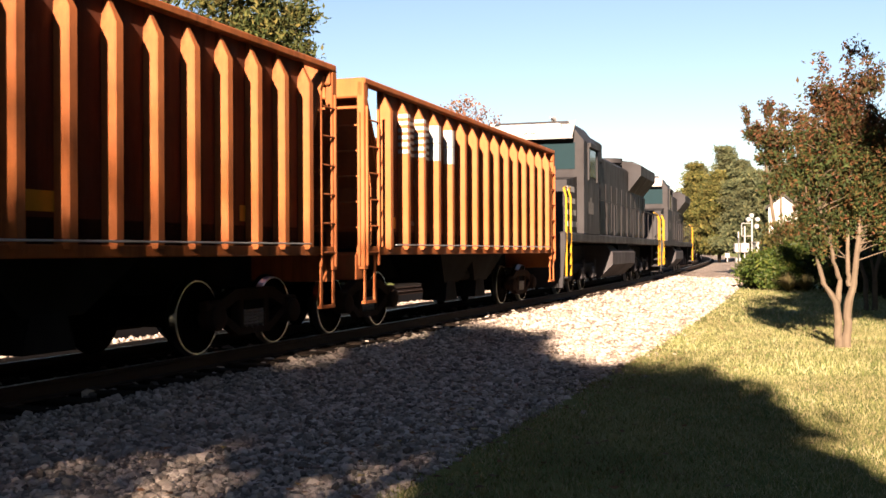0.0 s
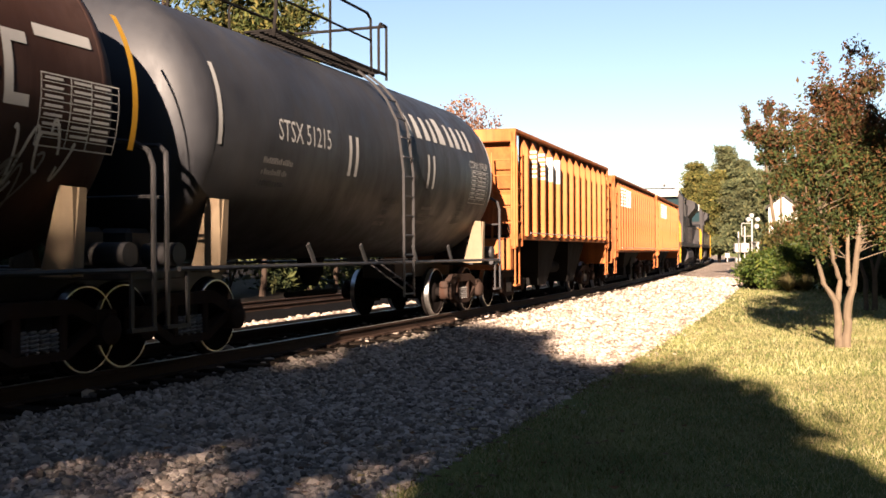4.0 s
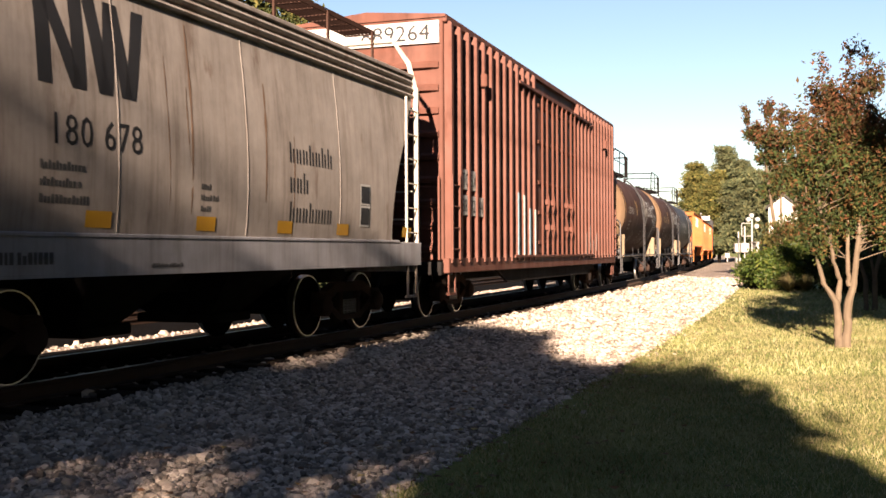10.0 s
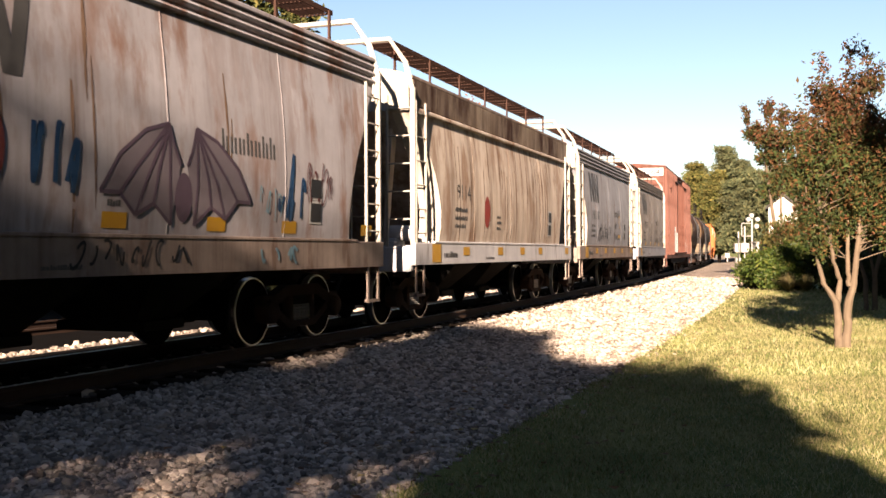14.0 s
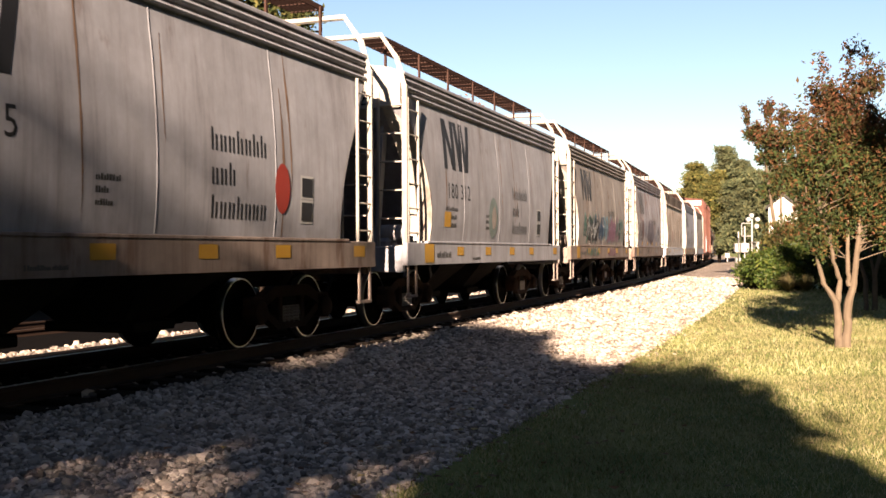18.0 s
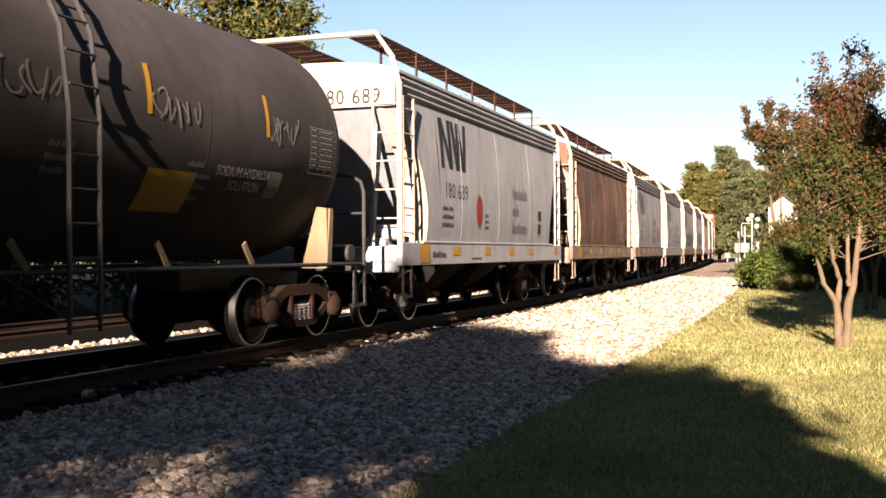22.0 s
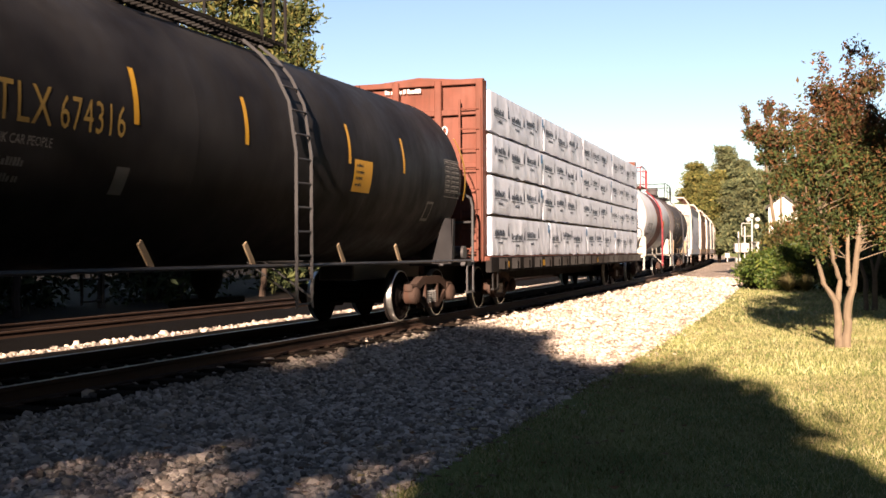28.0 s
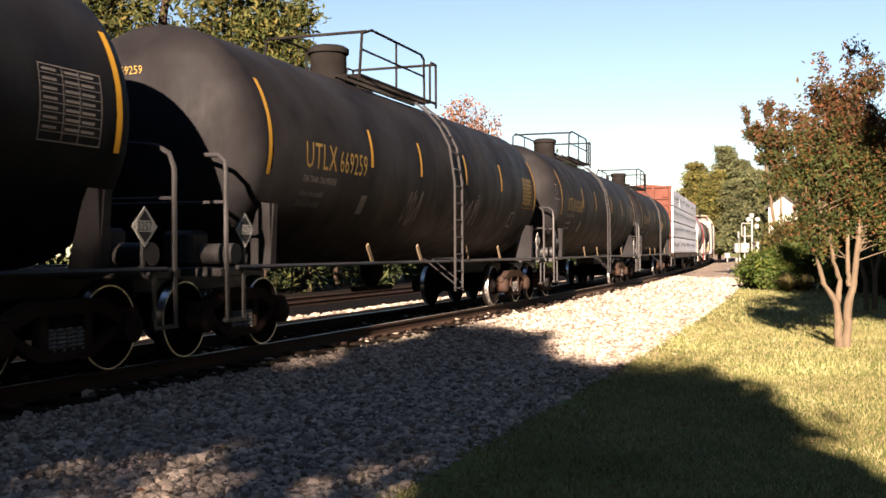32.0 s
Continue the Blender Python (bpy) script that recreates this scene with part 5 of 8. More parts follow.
# ---- tall ribbed boxcar ----
def boxcar(rear, front):
    rng = random.Random(11)
    car, mid, half = start("boxcar", "tall brown-red ribbed steel boxcar with two sprayed-over plug doors", rear, front)
    w, z0, z1 = 1.43, 1.05, 5.3
    e = half - 0.15
    part("body", Solid().box(-w, w, -e, e, z0, z1, 0.02), M_BOXRED, car)
    part("roof", Solid().prism([(w + 0.06, 5.28), (w + 0.06, 5.33), (0, 5.46), (-w - 0.06, 5.33), (-w - 0.06, 5.28)], "y", -e - 0.03, e + 0.03), M_BOXRED, car)
    door0, door1 = -2.0, 2.2
    for x in (-1, 1):
        d = 0.13
        pr = [(x * w, -0.075), (x * (w + d), -0.05), (x * (w + d), 0.05), (x * w, 0.075)]
        rib = Solid().add([(*p, z0 - 0.05) for p in pr] + [(*p, z1 - 0.1) for p in pr] + [(x * w, -0.03, z1 - 0.02), (x * w, 0.03, z1 - 0.02)],
                          [(0, 1, 5, 4), (1, 2, 6, 5), (2, 3, 7, 6), (3, 2, 1, 0), (4, 5, 8), (5, 6, 9, 8), (6, 7, 9)]).mesh("side_rib", M_BOXRED, 30)
        ys = [-e + 0.15 + 0.5 * i for i in range(100)]
        for y in ys:
            if y < door0 - 0.12 or door1 + 0.1 < y < e - 0.05:
                part("side_rib", rib, None, car).location = (0, y, 0)
        part("side_sill", Solid().box(x * (w - 0.02), x * (w + 0.1), -e, e, 0.82, z0 + 0.03, 0.012), M_BOXRED, car)
        part("side_skirt", Solid().prism([(-e + 3.2, 0.86), (-e + 4.2, 0.55), (e - 4.2, 0.55), (e - 3.2, 0.86)], "x", x * (w - 0.06), x * w), M_UNDER, car)
        part("top_plate", Solid().box(x * (w - 0.02), x * (w + 0.07), -e, e, z1 - 0.1, z1 + 0.01, 0.012), M_BOXRED, car)
        for a, b in ((door0, (door0 + door1) / 2 - 0.03), ((door0 + door1) / 2 + 0.03, door1)):
            p = Solid().box(x * w, x * (w + 0.06), a, b, 1.15, 4.8, 0.012)
            for z in (1.35, 2.05, 2.75, 3.7, 4.55):
                p.box(x * (w + 0.05), x * (w + 0.1), a + 0.05, b - 0.05, z, z + 0.1, 0.02)
            door = part("plug_door", p, M_BOXRED, car)
            for f in (0.12, 0.36, 0.64, 0.88):
                y = a + (b - a) * f
                part("lock_bar", Solid().tube([(x * (w + 0.14), y, 1.1), (x * (w + 0.14), y, 4.85)], 0.028, 6), M_BOXRED, door)
            for f in (0.36, 0.64):
                y = a + (b - a) * f
                h = Solid()
                for z in (1.5, 2.1):
                    h.tube([(x * (w + 0.15), y - 0.05, z), (x * (w + 0.2), y - 0.05, z + 0.25), (x * (w + 0.17), y - 0.1, z + 0.5)], 0.02, 5).box(x * (w + 0.1), x * (w + 0.19), y - 0.09, y + 0.05, z + 0.2, z + 0.33, 0.01)
                part("handle", h, M_BOXRED, door)
        part("door_track", Solid().box(x * w, x * (w + 0.16), door0 - 1.8, door1 + 2.2, 4.83, 4.9, 0.01).box(x * w, x * (w + 0.15), door0 - 2.2, door1 + 2.4, 1.06, 1.12, 0.01), M_BOXRED, car)
        for k in (-1, 1):
            ladder(car, "side_ladder", (x * (w + 0.13), k * (e - 0.1)), (x * (w + 0.13), k * (e - 0.52)), 1.05, 2.55, 4, M_BOXRED)
            ladder(car, "end_ladder", (x * (w - 0.05), k * (e + 0.1)), (x * (w - 0.47), k * (e + 0.1)), 1.05, 2.5, 4, M_BOXRED)
            stirrup(car, x * (w + 0.05), k * (e - 0.3) - 0.2, k * (e - 0.3) + 0.2, 0.9, 0.45, M_BOXRED)
            part("roof_bracket", Solid().box(x * w, x * (w + 0.2), k * (e - 2.1), k * (e - 2.0), 4.35, 4.6, 0.02), M_BOXRED, car)
    for k in (-1, 1):
        s = Solid()
        for i in range(9):
            z = 1.25 + 0.4 * i
            s.tube([(-w + 0.08, k * e, z), (-w + 0.3, k * (e + 0.045), z), (w - 0.3, k * (e + 0.045), z), (w - 0.08, k * e, z)], 0.07, 6)
        part("end_corrugation", s, M_BOXRED, car)
        part("end_sill", Solid().box(-w, w, k * e, k * half, 0.78, 1.02, 0.02), M_UNDER, car)
        coupler(car, k * half, k)
        truck(car, k * (half - 1.9), mid)
    part("end_panel", Solid().box(-w + 0.05, w - 0.05, -e - 0.055, -e - 0.05, 4.83, 5.22), M_WHITE, car, "white number panel on the end")
    pts, faces = letters("889264", 0.28, 1.1)
    part("end_number", Solid().add([(x - 0.1, -e - 0.06, 4.89 + z) for x, z in pts], faces), M_INK, car, smooth=0)
    part("centre_sill", Solid().box(-0.35, 0.35, -half, half, 0.6, 0.85, 0.02), M_UNDER, car)
    # black-on-white number squares, framed plate mark, reflectors, sprayed letters
    f = FLAT(w)
    sp = 0.5
    y = -e + 0.15 + sp
    for row, words in ((2.33, ("TO", "BX")), (1.86, ("88", "92", "64"))):
        for i, t in enumerate(words):
            y0 = y + sp * i * 1.0 + 0.08
            part("number_square", Solid().box(w, w + 0.1, y0, y0 + 0.35, row, row + 0.36), M_WHITE, car, "white number square", 0)
            write(car, "number_character", letters(t, 0.24, 0.85), y0 + 0.02, row + 0.06, f, M_INK, lift=0.104)
    small_print(car, rng, y + 0.06, 1.75, f, M_DIM, 3, 6, 0.07)
    patch(car, "notice", y + 0.08, 1.22, 0.34, 0.28, f, M_YELLOW, "yellow notice", 0.01)
    oval(car, "round_mark", y + sp * 4.45, 2.2, 0.34, 0.42, f, M_DIM)
    oval(car, "round_mark_field", y + sp * 4.45, 2.2, 0.28, 0.36, f, M_BOXRED, 0.011)
    write(car, "plate_letter", letters("F", 0.1), y + sp * 4.41, 2.11, f, M_DIM, lift=0.013)
    for yy in (-e + 2.9, -e + 6.6, 1.0, 5.6):
        patch(car, "reflector", yy, 1.2, 0.36, 0.16, f, M_YELLOW, lift=0.01)
    oval(car, "blue_cloud", -2.8, 1.75, 2.3, 1.25, f, M_BLUE, 0.005)
    write(car, "spray_paint", scrawl(rng, 2.2, 1.2, 26, 0.1), -3.9, 1.15, f, M_CYAN, lift=0.009)
    for i in range(-7, -1):
        yy = -e + 0.15 + sp * (14 + i) 
        if -3.95 < yy < -2.1:
            part("rib_spray", Solid().box(w + 0.05, w + 0.134, yy - 0.052, yy + 0.052, 1.1, 2.3 + 0.2 * math.sin(yy * 3)), M_CYAN if i % 2 else M_WHITE, car, smooth=0)
    write(car, "spray_paint", scrawl(rng, 2.6, 0.7, 18, 0.1), 3.2, 1.1, f, M_WHITE, lift=0.009)
    for i in range(4):
        yy = -e + 0.15 + sp * (24 + i)
        part("rib_spray", Solid().box(w + 0.05, w + 0.134, yy - 0.05, yy + 0.05, 1.1 + 0.1 * (i % 2), 1.72 + 0.22 * math.sin(i * 2.1)), M_DIM, car, smooth=0)
    # dimension print, framed data plate and notice by the front corner
    for i in range(2):
        small_print(car, rng, e - 1.3 + sp * i, 2.75, f, M_DIM, 6, 5, 0.085)
    patch(car, "data_plate", e - 0.78, 1.72, 0.34, 0.36, f, M_WHITE, "framed data plate", 0.006)
    patch(car, "data_plate_field", e - 0.76, 1.74, 0.3, 0.32, f, M_INK, "", 0.009)
    patch(car, "data_plate_rule", e - 0.63, 1.84, 0.02, 0.22, f, M_WHITE, "", 0.012)
    patch(car, "data_plate_rule", e - 0.76, 1.83, 0.3, 0.02, f, M_WHITE, "", 0.012)
    patch(car, "notice", e - 0.78, 1.32, 0.36, 0.24, f, M_YELLOW, "yellow notice", 0.008)
    write(car, "number_character", letters("8223", 0.13, 0.8), e - 0.72, 1.1, f, M_DIM)
    patch(car, "notice", e - 1.25, 1.28, 0.2, 0.12, f, M_DIM)
    small_print(car, rng, e - 1.25, 1.0, FLAT(w + 0.1), M_DIM, 2, 5, 0.06)
    for yy, zz in ((0.15, 4.1), (2.4, 4.1), (0.6, 2.85), (3.0, 2.85)):
        small_print(car, rng, yy, zz, FLAT(w + 0.06), M_DIM, 3, 7, 0.08)
    return car


# ---- centrebeam flat car with wrapped lumber ----
def crease(a, b, y0, z0):
    """How far the sheet stands out at a along the car and b up, with sharp folds."""
    fold = lambda p: 0.5 - abs(noise.noise(p))
    return 0.016 * noise.noise((a * 1.3 + y0, b * 1.5, z0)) + 0.022 * fold((a * 2.4 + b * 1.1 + y0, b * 0.9, z0)) ** 3 * 4 + 0.012 * fold((a * 5.5 - b * 2.0, b * 1.2 + z0, y0)) ** 2


def wrapped_pack(rng, y0, y1, z0, z1, x0, x1):
    """A stack of lumber in a creased white sheet."""
    s = Solid()
    ny, nz = max(10, int((y1 - y0) / 0.06)), 11
    f = lambda a, b: crease(a, b, y0, z0)
    cols = []
    for i in range(ny + 1):
        y = y0 + (y1 - y0) * i / ny
        ends = min(i, ny - i)
        col = [(x0, y, z1)]
        for j in range(nz + 1):
            z = z1 - (z1 - z0) * j / nz
            drop = (0.05 + 0.04 * noise.noise((y * 2.3, z0, 9.0))) if j == nz else 0
            col.append((x1 + f(y, z) - (0.008 if j in (0, nz) else 0) - (0.012 if ends == 0 else 0), y, z - drop + (0.03 if j == nz else 0)))
        col.append((x0, y, z0 + 0.02))
        cols.append(col)
    m = len(cols[0])
    for c in cols:
        s.v += c
    for i in range(ny):
        for j in range(m - 1):
            s.f.append((i * m + j, i * m + j + 1, (i + 1) * m + j + 1, (i + 1) * m + j))
    s.f.append(tuple(range(m))[::-1])
    s.f.append(tuple(range(ny * m, ny * m + m)))
    return s


def sheet_material():
    m, nt, b = nodes_of("white_lumber_wrap")
    co = nt.nodes.new("ShaderNodeTexCoord").outputs["Object"]
    n = noise_node(nt, co, 1.0, 6, 0.6, (3, 3.5, 1.6))
    col = mix(nt, n, (0.33, 0.35, 0.42), (0.45, 0.475, 0.54))
    nt.links.new(col, b.inputs["Base Color"])
    b.inputs["Roughness"].default_value = 0.45
    bump(nt, b, noise_node(nt, co, 1.0, 5, 0.6, (9, 13, 6)), 0.007, 0.6)
    return m


M_WRAP = sheet_material()
M_LUMBER = plain("raw_lumber", (0.4, 0.28, 0.16), 0.8, 0, 0.3, 14)
M_TAG = plain("blue_paper_tag", (0.1, 0.35, 0.7), 0.6, relief=0)
M_PRINT = plain("grey_blue_print", (0.13, 0.16, 0.22), 0.6, vary=0.3, relief=0)


def lumber_flat(rear, front):
    rng = random.Random(21)
    car, mid, half = start("centrebeam_flat_car", "red-brown centrebeam flat car between its two end bulkheads", rear, front)
    for k in (-1, 1):
        y = k * (half - 0.12)
        b = Solid().prism([(-1.38, 1.15), (1.38, 1.15), (1.38, 4.58), (0, 4.7), (-1.38, 4.58)], "y", y - 0.06, y + 0.06)
        part("bulkhead", b, M_BEAMRED, car)
        for x in (-1.31, 1.31, -0.45, 0.45):
            part("bulkhead_post", Solid().box(x - 0.07, x + 0.07, y + k * 0.06, y + k * 0.22, 1.0, 4.6, 0.015), M_BEAMRED, car)
        for z in (1.9, 2.9, 3.95, 4.55):
            part("bulkhead_beam", Solid().box(-1.38, 1.38, y + k * 0.06, y + k * 0.16, z - 0.05, z + 0.06, 0.012), M_BEAMRED, car)
        for x in (-1, 1):
            part("bulkhead_gusset", Solid().prism([(y - k * 0.06, 4.4), (y - k * 0.06, 3.9), (y - k * 0.5, 4.4)], "x", x * 0.05, x * 0.1), M_BEAMRED, car)
            ladder(car, "end_ladder", (x * 1.34, y + k * 0.25), (x * 0.92, y + k * 0.25), 1.05, 4.2, 8, M_BEAMRED)
            stirrup(car, x * 1.5, k * (half - 0.35) - 0.2, k * (half - 0.35) + 0.2, 1.0, 0.45, M_UNDER)
        coupler(car, k * half, k)
        truck(car, k * (half - 2.4), mid)
    part("centre_beam", Solid().box(-0.09, 0.09, -half + 0.2, half - 0.2, 4.2, 4.46, 0.02).box(-0.06, 0.06, -half + 0.2, half - 0.2, 1.1, 1.6), M_BEAMRED, car)
    for i in range(12):
        y = -half + 1.2 + (2 * half - 2.4) * i / 11
        part("centre_post", Solid().box(-0.05, 0.05, y - 0.08, y + 0.08, 1.1, 4.3), M_BEAMRED, car)
    part("deck", Solid().box(-1.5, 1.5, -half, half, 1.0, 1.1, 0.015), M_BEAMRED, car)
    for x in (-1, 1):
        part("side_sill", Solid().box(x * 1.4, x * 1.52, -half, half, 0.78, 1.09, 0.012), M_UNDER, car)
        for i in range(20):
            y = -half + 0.7 + (2 * half - 1.4) * i / 19
            part("winch", Solid().turn([(-0.1, 0.06), (0.1, 0.06)], "y", (x * 1.56, y, 0.95), 10).box(x * 1.5, x * 1.64, y - 0.13, y - 0.09, 0.84, 1.06).box(x * 1.5, x * 1.64, y + 0.09, y + 0.13, 0.84, 1.06), M_UNDER, car)
    part("centre_sill", Solid().box(-0.4, 0.4, -half + 0.1, half - 0.1, 0.5, 0.95, 0.02), M_UNDER, car)
    pts, faces = letters("732810", 0.2, 1.1)
    part("end_number", Solid().add([(x - 0.3, -half - 0.0, 3.5 + z) for x, z in pts], faces), M_WHITE, car, smooth=0)
    for z, n in ((4.38, 12), (3.25, 6), (3.1, 7), (2.2, 6)):
        p2, f2 = bars(rng, n, 0.09)
        part("small_print", Solid().add([(x - 0.7, -half - 0.015, z + q) for x, q in p2], f2), M_WHITE, car, smooth=0)
    for i in range(6):
        patch(car, "reflector", -half + 0.9 + 3.5 * i, 0.86, 0.45, 0.14, FLAT(1.52), M_YELLOW, lift=0.006)
    # the load: four tiers of wrapped packs on each side, with straps; carried by the car
    cuts = [-half + 0.22, -half + 5.1, -half + 10.0, -half + 15.0, half - 0.22]
    tiers = [(1.14, 1.89), (1.98, 2.71), (2.8, 3.53), (3.62, 4.4)]
    for x in (-1, 1):
        for z0, z1 in tiers:
            shift = rng.uniform(-0.5, 0.5)
            c2 = [cuts[0]] + [c + shift for c in cuts[1:-1]] + [cuts[-1]]
            for a, b in zip(c2, c2[1:]):
                s = wrapped_pack(rng, a + 0.01, b - 0.01, z0, z1, 0.12, 1.46)
                if x < 0:
                    s.v = [(-p[0], p[1], p[2]) for p in s.v]
                    s.f = [q[::-1] for q in s.f]
                pk = part("lumber_pack", s, M_WRAP, car, "lumber stack wrapped in creased white sheeting", smooth=60)
                if x > 0:
                    if rng.random() < 0.6:
                        part("blue_tag", on_side(quad_shape([[(0, 0), (0.16, 0), (0.16, 0.2), (0, 0.2)]]), b - 0.35, z1 - 0.26, FLAT(1.5), 0, 0), M_TAG, pk, "bright blue tag")
                    y = a + 0.2
                    while y < b - 1.1:
                        n = 14
                        p2, f2 = bars(rng, 12, 0.13, 0.25)
                        tree = [[(1.03, 0.0), (1.17, 0.0), (1.1, 0.28)], [(0, -0.03), (1.0, -0.03), (1.0, -0.05), (0, -0.05)]]
                        q = quad_shape(tree)
                        sh = ([(px * 0.82, pz) for px, pz in p2] + q[0], f2 + [tuple(i + len(p2) for i in t) for t in q[1]])
                        zz = z0 + rng.uniform(0.3, 0.42)
                        for shape, yy, zb in ((sh, y, zz), (bars(rng, 9, 0.06), y + 0.3, zz - 0.16)):
                            q = on_side(shape, yy, zb, FLAT(0), 0, 0.06)
                            q.v = [(1.468 + crease(p[1], p[2], a + 0.01, z0), p[1], p[2]) for p in q.v]
                            part("printed_mark", q, M_PRINT, pk, smooth=0)
                        y += 1.35
            dun = Solid().box(x * 0.15, x * 1.34, cuts[0], cuts[-1], z0 - 0.1, z0 + 0.03)
            part("dunnage", dun, M_LUMBER, car)
    return car


# ---- diesel locomotives ----
def locomotive(rear, front, stripes, label):
    car, mid, half = start("locomotive", label, rear, front, "locomotive")
    # the cab end faces the rear of the train direction
    part("deck", Solid().box(-1.5, 1.5, -half, half, 1.45, 1.7, 0.03), M_LOCO, car)
    part("hood", Solid().box(-0.95, 0.95, -half + 5.2, half - 1.6, 1.7, 4.1, 0.08), M_LOCO, car)
    c = Solid().prism([(-1.5, 1.7), (1.5, 1.7), (1.5, 4.0), (1.05, 4.5), (-1.05, 4.5), (-1.5, 4.0)], "y", -half + 2.6, -half + 5.2)
    cab = part("cab", c, M_LOCO, car)
    part("nose", Solid().prism([(-half + 1.0, 1.7), (-half + 2.6, 1.7), (-half + 2.6, 3.1), (-half + 1.15, 2.95)], "x", -1.3, 1.3), M_LOCO, car)
    part("windshield", Solid().box(-1.25, -0.1, -half + 2.58, -half + 2.6, 3.3, 3.95).box(0.1, 1.25, -half + 2.58, -half + 2.6, 3.3, 3.95), M_GLASS, cab)
    part("visor", Solid().prism([(-half + 2.2, 4.1), (-half + 2.7, 4.5), (-half + 2.7, 4.4), (-half + 2.25, 4.03)], "x", -1.25, 1.25), M_WHITE, cab)
    part("number_board", Solid().box(-0.9, 0.9, -half + 2.3, -half + 2.62, 4.15, 4.42, 0.03), M_WHITE, cab)
    for x in (-0.12, 0.12):
        part("headlight", Solid().turn([(0, 0.1), (-0.08, 0.1), (-0.06, 0.07)], "y", (x, -half + 2.3, 4.28), 14), M_WHITE, cab)
    for x in (-1, 1):
        wn2 = Solid().box(x * 1.49, x * 1.52, -half + 3.3, -half + 4.6, 3.15, 3.85)
        part("side_window", wn2, M_GLASS, cab)
        part("window_frame", Solid().box(x * 1.5, x * 1.55, -half + 3.2, -half + 3.3, 3.05, 3.95).box(x * 1.5, x * 1.55, -half + 4.6, -half + 4.7, 3.05, 3.95).box(x * 1.5, x * 1.6, -half + 3.2, -half + 4.7, 3.88, 3.98), M_LOCO, cab)
        for i in range(4):
            part("nose_stripe", Solid().box(x * 1.3, x * 1.306, -half + 1.2, -half + 2.5 - 0.1 * i, 1.85 + 0.28 * i, 1.98 + 0.28 * i), M_WHITE, car)
        for y in np.linspace(-half + 6, half - 2.2, 12):
            part("hood_door", Solid().box(x * 0.95, x * 0.975, y, y + 0.75, 1.85, 3.3, 0.01), M_LOCO, car)
        rl = Solid().tube([(x * 1.45, -half + 5.4, 2.65), (x * 1.45, half - 1.2, 2.65)], 0.022, 6)
        for y in np.linspace(-half + 5.4, half - 1.2, 11):
            rl.tube([(x * 1.45, y, 1.7), (x * 1.45, y, 2.65)], 0.018, 5)
        part("handrail", rl, M_LOCO, car)
        for k in (-1, 1):
            s = Solid()
            for y in (half - 0.15, half - 0.75):
                s.tube([(x * 1.48, k * y, 0.55), (x * 1.48, k * y, 2.5), (x * 1.4, k * (y - 0.1), 2.7), (x * 1.35, k * (y - 0.6), 2.75)], 0.03, 6)
            part("corner_handrail", s, M_BRIGHTYELLOW, car, "yellow corner handrail")
            st = Solid()
            for i in range(4):
                st.box(x * 1.15, x * 1.5, k * (half - 0.75), k * (half - 0.15), 0.5 + 0.3 * i, 0.54 + 0.3 * i)
            st.box(x * 1.12, x * 1.16, k * (half - 0.8), k * (half - 0.1), 0.5, 1.6)
            part("step", st, M_LOCO, car)
    for y0, y1 in ((half - 6.5, half - 1.8),):
        for x in (-1, 1):
            part("radiator_wing", Solid().prism([(x * 0.9, 3.3), (x * 1.45, 3.9), (x * 1.45, 4.25), (x * 1.1, 4.4), (x * 0.7, 4.4), (x * 0.7, 3.3)], "y", y0, y1), M_LOCO, car)
    part("brake_grid", Solid().box(-1.2, 1.2, -half + 5.6, -half + 7.6, 3.75, 4.35, 0.06), M_LOCO, car)
    fan = Solid()
    for i in range(3):
        fan.turn([(0, 0.6), (0.16, 0.6), (0.18, 0.4), (0.17, 0.001)], "z", (0, half - 3.0 - 1.35 * i, 4.4), 20)
    part("roof_fan", fan, M_LOCO, car)
    part("exhaust", Solid().box(-0.3, 0.3, -1.0, 0.2, 4.08, 4.4, 0.04), M_UNDER, car)
    part("horn", Solid().tube([(0.3, -half + 4.0, 4.5), (0.3, -half + 4.0, 4.72)], 0.02, 6).turn([(-0.25, 0.02), (0.2, 0.04), (0.26, 0.09)], "y", (0.3, -half + 4.0, 4.72), 10), M_STEEL, car)
    part("roof_rail", Solid().tube([(0.95, -half + 5.3, 4.15), (0.95, -half + 5.35, 4.42), (0.95, -half + 8.0, 4.42), (0.95, -half + 8.05, 4.1)], 0.018, 5), M_LOCO, car)
    part("fuel_tank", Solid().prism([(-1.45, 0.75), (-1.0, 0.3), (1.0, 0.3), (1.45, 0.75), (1.45, 1.15), (1.2, 1.4), (-1.2, 1.4), (-1.45, 1.15)], "y", -2.9, 2.6), M_GREYTANK, car, "dust-grey fuel tank")
    part("air_reservoir", Solid().turn([(-1.5, 0.01), (-1.45, 0.18), (1.45, 0.18), (1.5, 0.01)], "y", (1.2, 0.2, 1.3), 12), M_UNDER, car)
    pts, faces = bars(random.Random(5), 3, 0.42, 0.3)
    part("cab_mark", on_side((pts, faces), -half + 3.3, 2.2, FLAT(1.5), 0.006, 0), M_DIM, cab, smooth=0)
